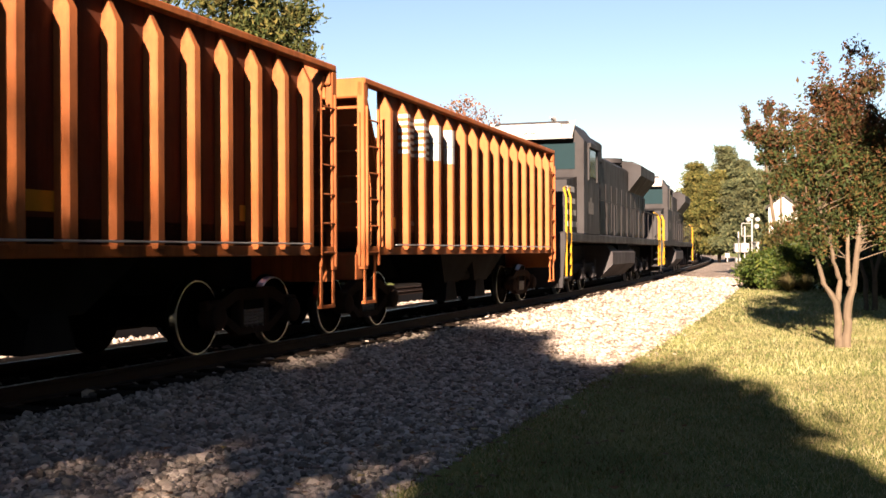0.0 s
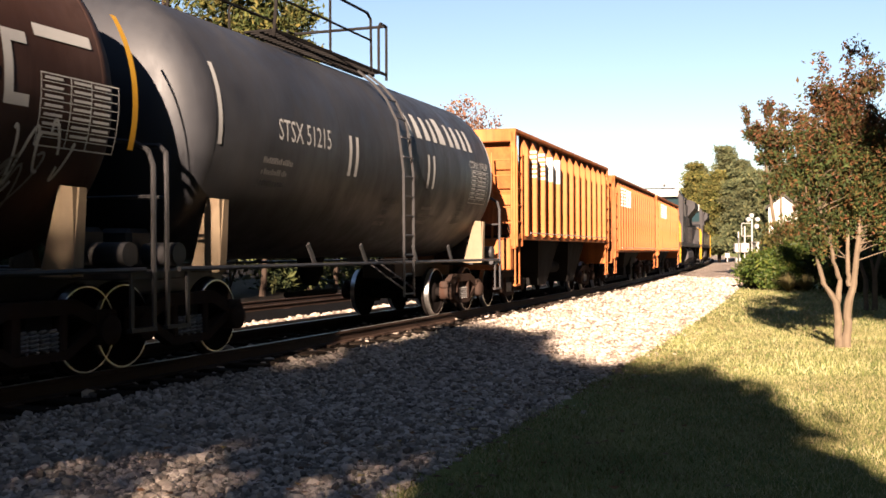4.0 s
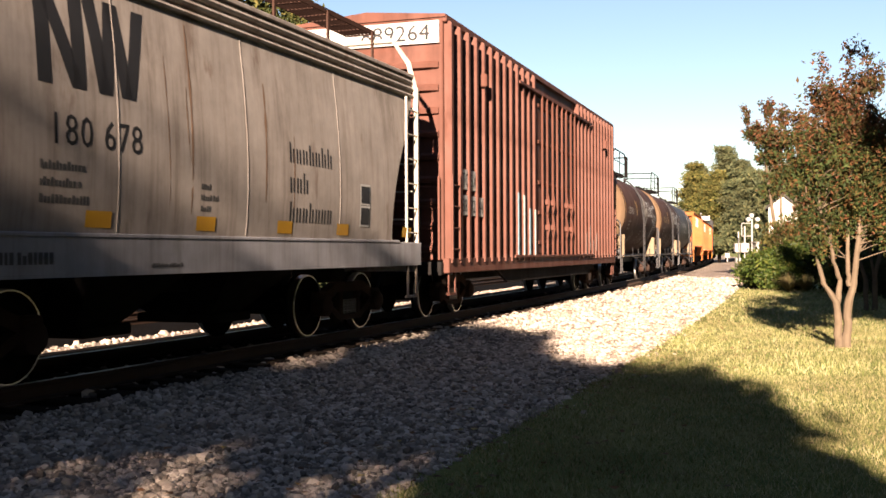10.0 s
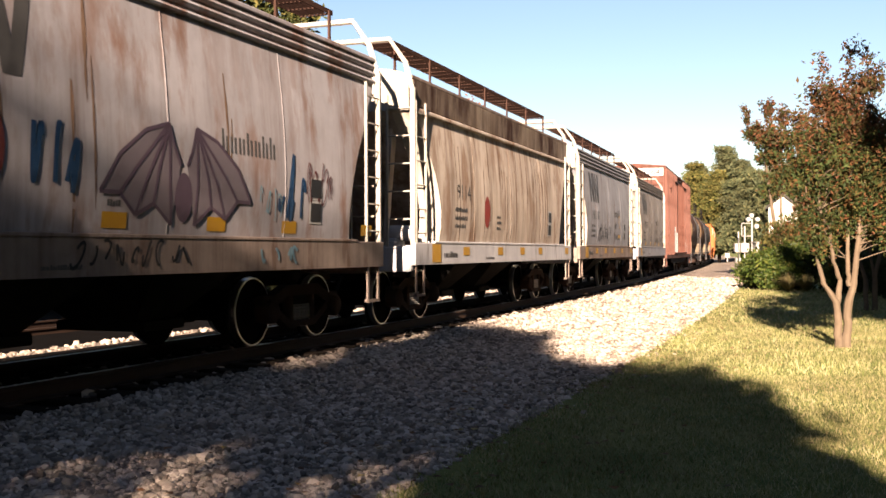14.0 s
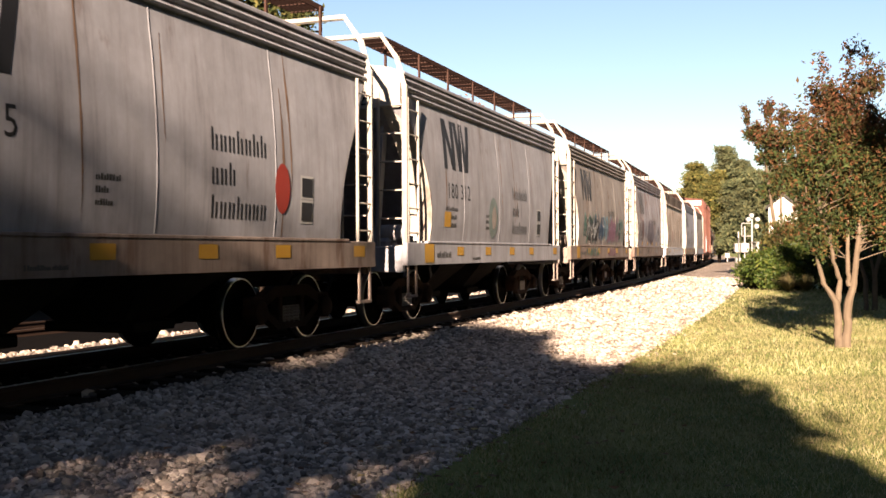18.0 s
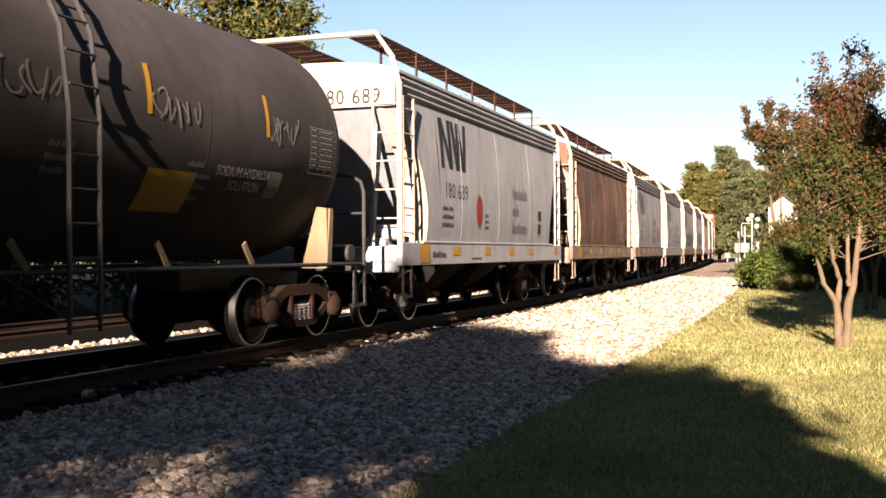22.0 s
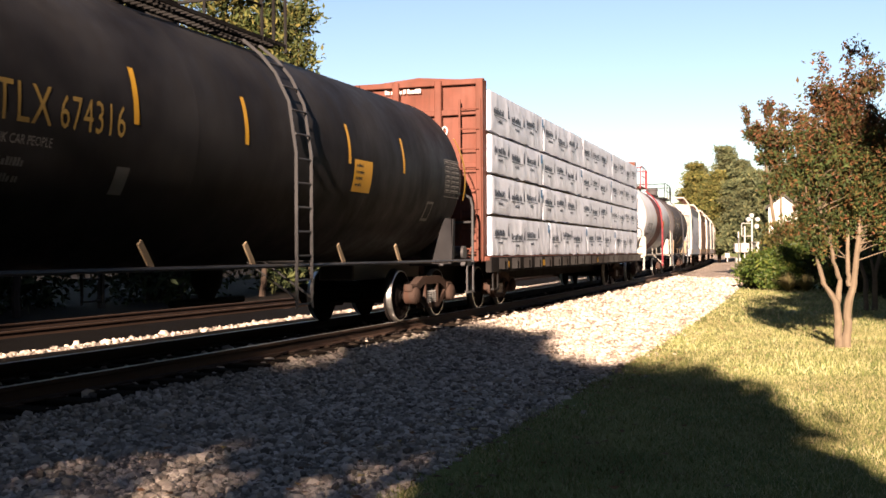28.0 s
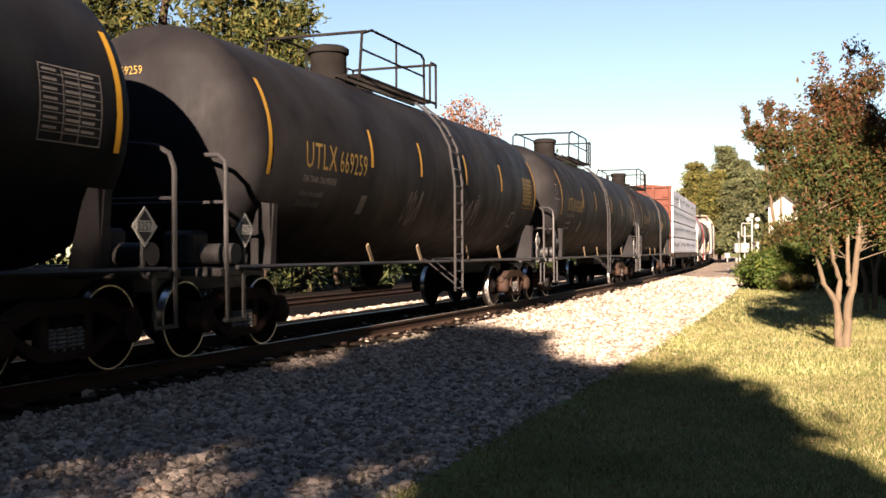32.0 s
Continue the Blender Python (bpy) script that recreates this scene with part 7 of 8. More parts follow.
def tree(name, label, base, stems, blobs, leaf, size, per, seed, bark=None, clump=0.35, top=None, category="tree", group="", flat=1.0, twigs=True, shell=0.55):
    """stems: lists of (point, radius) from the ground up, relative to base."""
    rng, r2 = np.random.default_rng(seed), random.Random(seed)
    ob = thing(name, label, category, group)
    ob.location = base
    tips = []
    for n, st in enumerate(stems):
        s = Solid()
        for (p0, q0), (p1, q1) in zip(st, st[1:]):
            limb(s, p0, p1, q0, q1, r2, 0.05, 5)
        tips.append(st[-1][0])
        part("limb" if n else "trunk", s, bark or M_BARK, ob)
    s = Solid()
    if twigs:
        for (c, r, _) in blobs:
            t = min(tips, key=lambda p: (Vector(p) - Vector(c)).length)
            for _ in range(3):
                e = [c[i] + r2.uniform(-0.75, 0.75) * r[i] for i in range(3)]
                limb(s, t, e, 0.035 * (1 + r[0] * 0.3), 0.008, r2, 0.1, 4)
    if twigs:
        part("twigs", s, bark or M_BARK, ob)
    low = [b for b in blobs if not top or b[0][2] < top[0]]
    high = [b for b in blobs if top and b[0][2] >= top[0]]
    for bs, lf in ((low, leaf), (high, top[1] if top else None)):
        if bs:
            me = leaf_cloud(rng, bs, size, per, clump, shell, flat)
            me.materials.append(lf)
            part("crown", me, None, ob)
    return ob


GZ = -0.4
# multi-stemmed myrtles: bare limbs that fork into a loose crown of leaf sprays
def myrtle(label, base, stems, blobs, leaf, russet, above, size, sprays, leaves, seed, k=1.0):
    """stems as in tree(); blobs: (centre, radii, share); leaves above the height given turn russet."""
    r2, rng = random.Random(seed), np.random.default_rng(seed)
    ob = thing("crape_myrtle", label, "tree", "crape myrtles")
    ob.location = base
    knots = []
    for n, st in enumerate(stems):
        s = Solid()
        pts = [Vector(p) * k for p, _ in st]
        fine = []
        for j in range(len(pts) - 1):
            for t in (0, 0.25, 0.5, 0.75):
                q = pts[j].lerp(pts[j + 1], t) + Vector((r2.uniform(-1, 1), r2.uniform(-1, 1), 0)) * 0.012 * k
                fine.append((q, (st[j][1] * (1 - t) + st[j + 1][1] * t) * k * 0.88))
        fine.append((pts[-1], st[-1][1] * k))
        m, v, f = 9, [], []
        for j, (q, r) in enumerate(fine):
            lump = 1 + 0.1 * r2.uniform(-1, 1)
            v += [(q.x + r * lump * math.cos(6.2832 * a / m), q.y + r * lump * math.sin(6.2832 * a / m), q.z) for a in range(m)]
            if j:
                f += [((j - 1) * m + a, (j - 1) * m + (a + 1) % m, j * m + (a + 1) % m, j * m + a) for a in range(m)]
        s.add(v, f)
        part("trunk" if n < 2 else "limb", s, M_BARK, ob)
        knots += [q for q, _ in fine[len(fine) // 3:]]
    tw, low, high = Solid(), [], []
    total = sum(b[2] for b in blobs)
    for c, r, share in blobs:
        c, r = Vector(c) * k, Vector(r) * k
        for _ in range(max(2, int(sprays * share / total))):
            d = Vector((r2.gauss(0, 1), r2.gauss(0, 1), r2.gauss(0, 1))).normalized() * r2.uniform(0.25, 1.05)
            e = c + Vector((d.x * r.x, d.y * r.y, d.z * r.z))
            below = [q for q in knots if q.z < e.z - 0.1 * k] or knots
            t = min(below, key=lambda q: (q - e).length)
            if r2.random() < 0.45:
                limb(tw, t, e, 0.012 * k, 0.004 * k, r2, 0.12, 3)
            if len(knots) < 260 and (t - e).length < 0.9 * k:
                knots.append(t.lerp(e, 0.6))
            up = Vector((d.x * 0.5, d.y * 0.5, r2.uniform(0.2, 1.0))).normalized()
            (high if e.z > above * k + r2.uniform(-0.5, 0.5) * k else low).append((e, up))
    part("twigs", tw, M_BARK, ob)
    for group, mat in ((low, leaf), (high, russet)):
        if not group:
            continue
        n = len(group) * leaves
        E = np.repeat(np.array([tuple(e) for e, _ in group]), leaves, 0)
        D = np.repeat(np.array([tuple(d) for _, d in group]), leaves, 0)
        P = E + D * rng.uniform(-0.16, 0.2, (n, 1)) * k + rng.normal(0, 0.05 * k, (n, 3))
        a = rng.normal(size=(n, 3)) + D * 0.6
        a /= np.linalg.norm(a, axis=1)[:, None]
        b = np.cross(a, rng.normal(size=(n, 3)))
        b /= np.linalg.norm(b, axis=1)[:, None] + 1e-9
        z = (size * rng.lognormal(0, 0.3, n))[:, None]
        nrm = np.cross(a, b) * z * 0.18
        V = np.stack([P - a * z, P + b * z * 0.45 + nrm, P + a * z, P - b * z * 0.45 + nrm], 1).reshape(-1, 3)
        i = 4 * np.arange(n)[:, None]
        me = bpy.data.meshes.new("crown")
        me.from_pydata(V.tolist(), [], np.concatenate([i + (0, 1, 2), i + (0, 2, 3)]).tolist())
        me.materials.append(mat)
        part("crown", me, None, ob)
    return ob


myrtle("multi-stemmed crape myrtle with russet autumn leaves on the lawn", (6.47, 17.0, GZ),
       [[((-0.06, 0, -0.05), 0.085), ((-0.08, 0, 0.3), 0.068), ((-0.11, 0, 0.75), 0.066), ((-0.3, 0.05, 1.05), 0.048), ((-0.37, 0.05, 1.35), 0.04), ((-0.42, 0.1, 1.75), 0.03), ((-0.56, 0.1, 2.6), 0.014)],
        [((0.08, 0.05, -0.05), 0.095), ((0.08, 0.05, 0.3), 0.08), ((0.09, 0, 0.72), 0.078), ((0.19, 0, 1.15), 0.058), ((0.24, 0, 1.67), 0.046), ((0.28, 0, 1.94), 0.038), ((0.35, 0.1, 2.7), 0.024), ((0.3, 0, 3.6), 0.012)],
        [((-0.08, 0.03, 0.72), 0.055), ((-0.03, 0.05, 1.1), 0.045), ((-0.15, 0, 1.4), 0.036), ((-0.24, -0.05, 1.9), 0.028), ((-0.41, -0.1, 2.24), 0.022), ((-0.4, 0, 3.0), 0.014), ((-0.25, 0, 4.2), 0.007)],
        [((0.1, 0, 1.0), 0.05), ((0.1, 0.05, 1.3), 0.04), ((0.13, 0.1, 1.9), 0.03), ((0.06, 0.1, 2.6), 0.022), ((-0.03, 0, 3.7), 0.012)],
        [((0.22, 0, 1.45), 0.04), ((0.42, 0.1, 1.9), 0.03), ((0.65, 0.1, 2.6), 0.02), ((0.7, 0, 3.4), 0.012)],
        [((0.3, 0, 2.2), 0.025), ((0.45, 0, 3.2), 0.018), ((0.42, 0, 4.2), 0.009)]],
       [((-0.25, 0, 4.03), (0.33, 0.4, 0.36), 1.2), ((0.09, 0, 3.88), (0.36, 0.4, 0.3), 1.2), ((0.42, 0, 4.27), (0.3, 0.35, 0.22), 0.7), ((0.13, 0, 4.72), (0.05, 0.06, 0.22), 0.1), ((0.41, 0, 4.68), (0.07, 0.07, 0.14), 0.1), ((-0.28, 0, 4.52), (0.09, 0.09, 0.16), 0.1),
        ((-0.08, 0, 3.5), (0.55, 0.55, 0.33), 2.2), ((0.45, 0, 3.55), (0.42, 0.5, 0.35), 1.7), ((-0.25, 0, 3.12), (0.52, 0.55, 0.36), 2.0), ((0.27, 0, 3.0), (0.52, 0.55, 0.38), 2.2), ((0.68, 0, 3.15), (0.45, 0.5, 0.5), 1.7),
        ((-0.28, 0, 2.6), (0.42, 0.5, 0.4), 1.7), ((0.2, 0, 2.45), (0.45, 0.5, 0.36), 1.7), ((0.62, 0, 2.5), (0.42, 0.5, 0.4), 1.5), ((-0.38, 0, 1.75), (0.2, 0.25, 0.19), 0.5), ((-0.2, 0, 2.05), (0.24, 0.3, 0.2), 0.4), ((0.5, 0, 2.0), (0.34, 0.4, 0.28), 0.7), ((0.15, 0.2, 2.0), (0.3, 0.3, 0.2), 0.3), ((-0.55, 0.1, 2.1), (0.18, 0.3, 0.3), 0.35), ((0.75, 0.1, 1.75), (0.25, 0.3, 0.2), 0.3), ((-0.1, 0.3, 1.65), (0.3, 0.25, 0.15), 0.2)],
       L_MYRTLE, L_MYRTLE_TOP, 3.35, 0.034, 900, 32, 3)
myrtle("shadowed crape myrtle with green and russet leaves", (11.4, 28.0, GZ),
       [[((-0.12, 0, -0.05), 0.08), ((-0.14, 0, 0.8), 0.07), ((-0.35, 0, 1.5), 0.05), ((-0.55, 0, 2.6), 0.025)], [((0.1, 0, -0.05), 0.09), ((0.12, 0, 0.9), 0.075), ((0.3, 0, 1.7), 0.05), ((0.4, 0.1, 3.2), 0.02)], [((0.1, 0, 0.8), 0.05), ((-0.02, 0, 1.6), 0.04), ((-0.1, 0, 3.2), 0.02)]],
       [((-0.3, 0, 2.8), (0.7, 0.8, 0.5), 1.2), ((0.6, 0, 2.9), (0.7, 0.8, 0.6), 1.2), ((0.1, 0, 3.5), (0.7, 0.8, 0.5), 1.1), ((0.8, 0, 3.8), (0.5, 0.6, 0.5), 0.8), ((0.1, 0, 4.2), (0.45, 0.5, 0.4), 0.6), ((1.2, 0, 2.3), (0.5, 0.6, 0.4), 0.5), ((-0.5, 0, 2.1), (0.4, 0.5, 0.3), 0.4), ((0.5, 0, 2.1), (0.5, 0.5, 0.3), 0.4)],
       L_MYRTLE, L_MYRTLE_TOP, 3.9, 0.05, 620, 26, 4)
myrtle("tall russet-topped crape myrtle behind the shrubs", (16.15, 50.0, GZ),
       [[((0, 0, -0.05), 0.1), ((-0.15, 0, 1.2), 0.08), ((-0.4, 0, 3.0), 0.04), ((-0.6, 0, 4.6), 0.015)], [((0.1, 0, -0.05), 0.09), ((0.3, 0, 1.4), 0.07), ((0.5, 0, 3.4), 0.03), ((0.5, 0, 4.8), 0.012)], [((0, 0, 1.4), 0.06), ((-0.05, 0, 3.2), 0.03), ((-0.3, 0, 5.2), 0.012)]],
       [((-0.26, 0, 4.5), (0.62, 0.6, 0.42), 2.0), ((-0.8, 0, 4.7), (0.3, 0.35, 0.33), 0.7), ((-0.4, 0, 5.35), (0.2, 0.2, 0.36), 0.35), ((-1.1, 0, 5.25), (0.1, 0.1, 0.26), 0.13), ((0.1, 0, 5.2), (0.22, 0.25, 0.3), 0.35), ((0.6, 0, 5.1), (0.26, 0.3, 0.26), 0.35), ((0.68, 0, 4.5), (0.6, 0.6, 0.5), 1.8), ((-0.26, 0, 3.95), (0.5, 0.5, 0.3), 0.9), ((0.75, 0, 3.7), (0.62, 0.6, 0.45), 1.4), ((0.1, 0, 3.4), (0.3, 0.3, 0.3), 0.3), ((0.4, 0, 3.1), (0.35, 0.35, 0.4), 0.7), ((-0.35, 0, 3.0), (0.35, 0.3, 0.35), 0.45), ((-0.05, 0, 3.3), (0.45, 0.3, 0.22), 0.5), ((0.85, 0, 2.9), (0.4, 0.4, 0.5), 0.7)],
       L_MYRTLE, L_MYRTLE_TOP, 4.5, 0.085, 620, 22, 5, 1.52)

# shrubs at the lawn's end
# those in the shaded stretch get darker leaves (L_DARK) to stand for shade
for i, (x, y, r, h, lf, lab) in enumerate(((13.3, 42.5, 0.95, 1.75, L_BUSH, "glossy green shrub at the lawn's end"), (13.35, 44.5, 0.8, 1.45, L_BUSH, "rounded green shrub beside the stone bed"), (14.1, 42.0, 1.0, 2.0, L_BUSH, "leafy green shrub at the lawn's end"), (14.7, 44.0, 1.25, 3.5, L_AUTUMN, "tall olive and russet shrub at the lawn's end"),
                                           (15.3, 41.5, 1.0, 2.3, L_DARK, "dark shrub, shade put into its leaf colour"), (16.2, 41.0, 1.2, 2.6, L_DARK, "dark shrub, shade put into its leaf colour"), (15.6, 37.5, 1.0, 1.6, L_DARK, "loose leafy shrub with shade put into its colour"), (14.6, 33.5, 0.8, 1.2, L_DARK, "low shrub with shade put into its colour"), (15.8, 34.5, 1.2, 2.2, L_DARK, "dark shrub, shade put into its leaf colour"), (15.0, 39.0, 0.9, 1.5, L_BUSH, "low leafy green shrub"))):
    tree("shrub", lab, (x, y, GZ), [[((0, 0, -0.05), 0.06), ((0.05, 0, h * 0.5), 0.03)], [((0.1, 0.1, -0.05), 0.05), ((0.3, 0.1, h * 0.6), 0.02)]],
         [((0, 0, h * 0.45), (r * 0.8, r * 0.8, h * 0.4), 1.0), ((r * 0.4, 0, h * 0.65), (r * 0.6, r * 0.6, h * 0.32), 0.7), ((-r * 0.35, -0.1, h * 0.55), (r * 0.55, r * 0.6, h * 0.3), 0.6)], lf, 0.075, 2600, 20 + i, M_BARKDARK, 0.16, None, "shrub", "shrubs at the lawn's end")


def grass_clump(x, y, r, seed):
    rng = np.random.default_rng(seed)
    n = 420
    ang, lean = rng.uniform(0, 6.28, n), rng.uniform(0.1, 1.0, n)
    V, F = [], []
    for i in range(n):
        c, s_ = math.cos(ang[i]), math.sin(ang[i])
        L = r * rng.uniform(0.7, 1.2)
        pts = [(x + c * L * lean[i] * t, y + s_ * L * lean[i] * t, GZ + L * (t - 0.55 * lean[i] * t * t)) for t in (0, 0.5, 1.0)]
        k = len(V)
        w = 0.02
        for p, q in zip(pts, (w, w * 0.8, 0.002)):
            V += [(p[0] - s_ * q, p[1] + c * q, p[2]), (p[0] + s_ * q, p[1] - c * q, p[2])]
        F += [(k, k + 1, k + 3, k + 2), (k + 2, k + 3, k + 5, k + 4)]
    me = bpy.data.meshes.new("ornamental_grass")
    me.from_pydata(V, [], F)
    me.materials.append(by_island("straw_grass", [(0, (0.16, 0.16, 0.05)), (0.6, (0.3, 0.24, 0.1)), (1, (0.42, 0.33, 0.17))], 0.8, 0.2))
    tagged(new("ornamental_grass", me), "straw-coloured fountain grass clump beside the shrubs", "ornamental grass")


grass_clump(13.35, 40.6, 0.75, 61)
grass_clump(13.95, 40.3, 0.7, 62)

# clipped hedge beside the stone bed
hedge = thing("hedge", "low clipped red-brown hedge beside the stone bed", "hedge")
rng_h = np.random.default_rng(71)
blobs = []
for i in range(16):
    p = track(46 + 2.6 * i, 5.9 + 0.05 * i)
    blobs.append(((p.x, p.y, -0.05 + 0.018 * i), (0.7, 1.5, 0.38), 1.0))
me = leaf_cloud(rng_h, blobs, 0.07, 700, 0.12, 0.5)
me.materials.append(by_island("red_brown_leaves", [(0, (0.07, 0.04, 0.025)), (0.6, (0.13, 0.06, 0.035)), (1, (0.16, 0.13, 0.04))], 0.8, 0.15))
part("foliage", me, None, hedge)

# pines beyond the crossing: whorls of level boughs with tufts of needles
def pine(label, X, Y, top, w, lf, seed, dense=1.0):
    r3 = random.Random(seed)
    bl, boughs = [], []
    tiers = int(top * 1.5)
    for j in range(tiers):
        f = (j + r3.uniform(-0.3, 0.3)) / (tiers - 1)
        z = 1.2 + (top - 1.2) * f
        rr = w * (1.0 - 0.82 * max(0, f) ** 1.6) * r3.uniform(0.75, 1.15)
        a0 = r3.uniform(0, 6.28)
        for q in range(6):
            a = a0 + q * 1.05 + r3.uniform(-0.25, 0.25)
            lift, reach = r3.uniform(0.0, 0.22), r3.uniform(0.7, 1.1)
            for t in (0.4, 0.72, 1.0):
                d = rr * t * reach
                bl.append(((d * math.cos(a), d * math.sin(a), z + lift * d), (0.62, 0.62, 0.3), 0.36 + 0.1 * t))
            boughs.append([((0, 0, z - 0.1), 0.05), ((rr * reach * math.cos(a), rr * reach * math.sin(a), z + lift * rr), 0.012)])
    tree("pine_tree", label, (X, Y, 0.0), [[((0, 0, -0.1), 0.22), ((0.1, 0, top * 0.5), 0.15), ((0, 0, top * 0.98), 0.02)]], bl, lf, 0.15, 150 * dense, seed, M_BARKDARK, 0.3, None, "tree", "pines beyond the crossing", 0.55, False)


P1, P2 = "feathery blue-green pine beyond the road crossing", "sunlit yellow-green pine beyond the crossing"
for i, (X, Y, top, w, lf) in enumerate(((31.2, 130, 11.4, 3.4, L_PINE_LIT), (32.6, 124, 10.2, 3.2, L_PINE_LIT), (33.2, 136, 11.6, 3.0, L_PINE), (34.0, 126, 13.2, 3.2, L_PINE), (34.1, 120, 11.2, 3.2, L_PINE), (33.2, 112, 9.4, 3.0, L_PINE), (36.8, 140, 10.0, 3.6, L_PINE), (33.7, 107, 9.0, 3.2, L_PINE), (33.1, 100, 9.0, 3.4, L_PINE), (33.5, 95, 9.0, 3.4, L_PINE), (34.6, 88, 9.0, 3.4, L_PINE))):
    pine(P2 if lf is L_PINE_LIT else P1, X, Y, top, w, lf, 100 + i)

# the big tree behind the train, and two tops farther off
L_OAK = by_island("oak_leaves", [(0.0, (0.045, 0.07, 0.018)), (0.5, (0.1, 0.12, 0.03)), (0.85, (0.19, 0.18, 0.045)), (1.0, (0.3, 0.25, 0.07))], 0.7, 0.25, jitter=0.6)
tree("oak_tree", "large yellow-green tree towering behind the train", (-9.8, 36.0, GZ),
     [[((0, 0, -0.1), 0.4), ((0.2, 0, 4), 0.32), ((0, 0, 8), 0.2), ((0.5, 0, 12), 0.08)], [((0.2, 0, 4), 0.2), ((3, 0, 7.5), 0.1)], [((0, 0, 5), 0.2), ((-3, 0, 8), 0.1)]],
     [((0, 0, 10), (3.6, 3, 3.0), 1.3), ((2.7, 0, 8.6), (1.8, 1.8, 1.2), 0.7), ((4.2, 0, 9.5), (0.9, 1.0, 0.7), 0.25), ((4.6, -0.2, 8.2), (0.85, 0.8, 0.5), 0.2), ((-2.6, 0, 8.8), (2.6, 2.4, 1.7), 1.0), ((1.2, 0, 6.9), (3.0, 2.2, 1.2), 0.9), ((-3, 0, 11.5), (3, 2.6, 2), 0.8), ((2.6, 0, 10.9), (1.6, 1.6, 0.9), 0.4), ((5.1, 0, 9.7), (0.25, 0.3, 0.25), 0.05)],
     L_OAK, 0.1, 7000, 7, M_BARKDARK, 0.26, None, "tree")
tree("bare_tree", "half-bare russet tree far behind the train", (1.6, 70.0, GZ + 0.6),
     [[((0, 0, -0.75), 0.25), ((0.2, 0, 5), 0.18), ((0, 0, 9), 0.08)], [((0.2, 0, 5), 0.12), ((-1.2, 0, 9.5), 0.04)], [((0.2, 0, 5.5), 0.12), ((1.5, 0, 9), 0.04)]],
     [((-0.3, 0, 10.0), (1.3, 1.3, 1.1), 0.5), ((1.2, 0, 9.2), (1.0, 1.0, 0.8), 0.4), ((-1.3, 0, 9.0), (1.0, 1.0, 0.7), 0.3)], L_SPARSE, 0.12, 1300, 8, M_BARKDARK, 0.3, None, "tree")
tree("broadleaf_tree", "green treetop far behind the train", (14.2, 118.0, GZ),
     [[((0, 0, -0.1), 0.3), ((0, 0, 8), 0.15)]], [((0, 0, 9.6), (2.2, 2, 2.4), 1.0), ((1.2, 0, 8), (2, 2, 1.6), 0.6)], L_DARK, 0.2, 1800, 9, M_BARKDARK, 0.35, None, "tree")

# brush along the far side of the line
bl = []
for i in range(40):
    p = track(-6 + 3.1 * i, -13.4 - 1.2 * math.sin(i * 2.1))
    bl.append(((p.x, p.y, 0.7), (1.9, 1.9, 1.2), 1.0))
me = leaf_cloud(np.random.default_rng(90), bl, 0.15, 900, 0.34, 0.3)
me.materials.append(L_DARK)
tagged(new("brush", me), "dark roadside brush along the far side of the line", "brush", "", "stuff")
trunks = []
for i in range(9):
    p = track(8 + 4.3 * i, -11.6 - 0.5 * math.sin(i * 1.7))
    q = Solid()
    limb(q, (0, 0, -0.1), (0.1, 0, 2.6), 0.12, 0.07, random.Random(i), 0.03, 4)
    sap = thing("sapling", "dark sapling trunk among the brush", "tree", "saplings in the brush")
    sap.location = (p.x, p.y, -0.45)
    part("trunk", q, M_BARKDARK, sap)
    me = leaf_cloud(np.random.default_rng(300 + i), [((0.1, 0, 2.3), (0.9, 0.9, 0.6), 1.0)], 0.12, 350, 0.25)
    me.materials.append(L_DARK)
    part("crown", me, None, sap)

# unseen trees behind the camera, crowns shaped to throw shade on bed and lawn
shade = tree("shade_tree", "broad leafy tree behind the camera shading the lawn", (-3.5, -14.0, GZ),
     [[((0, 0, -0.1), 0.35), ((0, 0, 3.5), 0.28), ((-1.5, 0, 7), 0.15), ((-2.3, 0, 10), 0.06)], [((0, 0, 3.5), 0.2), ((0.8, 0, 7), 0.1)], [((-0.6, 0, 5), 0.16), ((-4.5, 0, 8.4), 0.06)]],
     [((-1.95, 0, 9.8), (1.05, 1.2, 1.9), 2.8), ((-4.7, 0, 8.7), (2.2, 1.2, 0.5), 3.0), ((0.66, 0, 8.3), (1.45, 1.2, 1.4), 2.4), ((0.75, 0, 5.4), (1.5, 1.2, 2.4), 3.4), ((2.9, 0, 4.7), (2.3, 1.2, 1.9), 3.4), ((-1.1, 0, 9.0), (1.5, 1.2, 0.85), 1.6), ((1.6, 0, 6.4), (0.75, 1.0, 1.3), 1.4), ((-6.6, 0, 8.8), (1.1, 1.2, 0.6), 1.4)],
     L_THICK, 0.19, 4200, 12, M_BARKDARK, 0.22, None, "tree", "", 1.0, True, 0.05)
# sparse extra sprays added to dapple the sun patch on the bed
me = leaf_cloud(np.random.default_rng(13), [((-3.6, 0, 7.0), (3.2, 1.0, 1.1), 1.0), ((-0.9, 0, 6.6), (0.9, 1.0, 1.0), 0.35)], 0.1, 4300, 0.4, 0.1)
me.materials.append(L_THICK)
part("crown", me, None, shade)
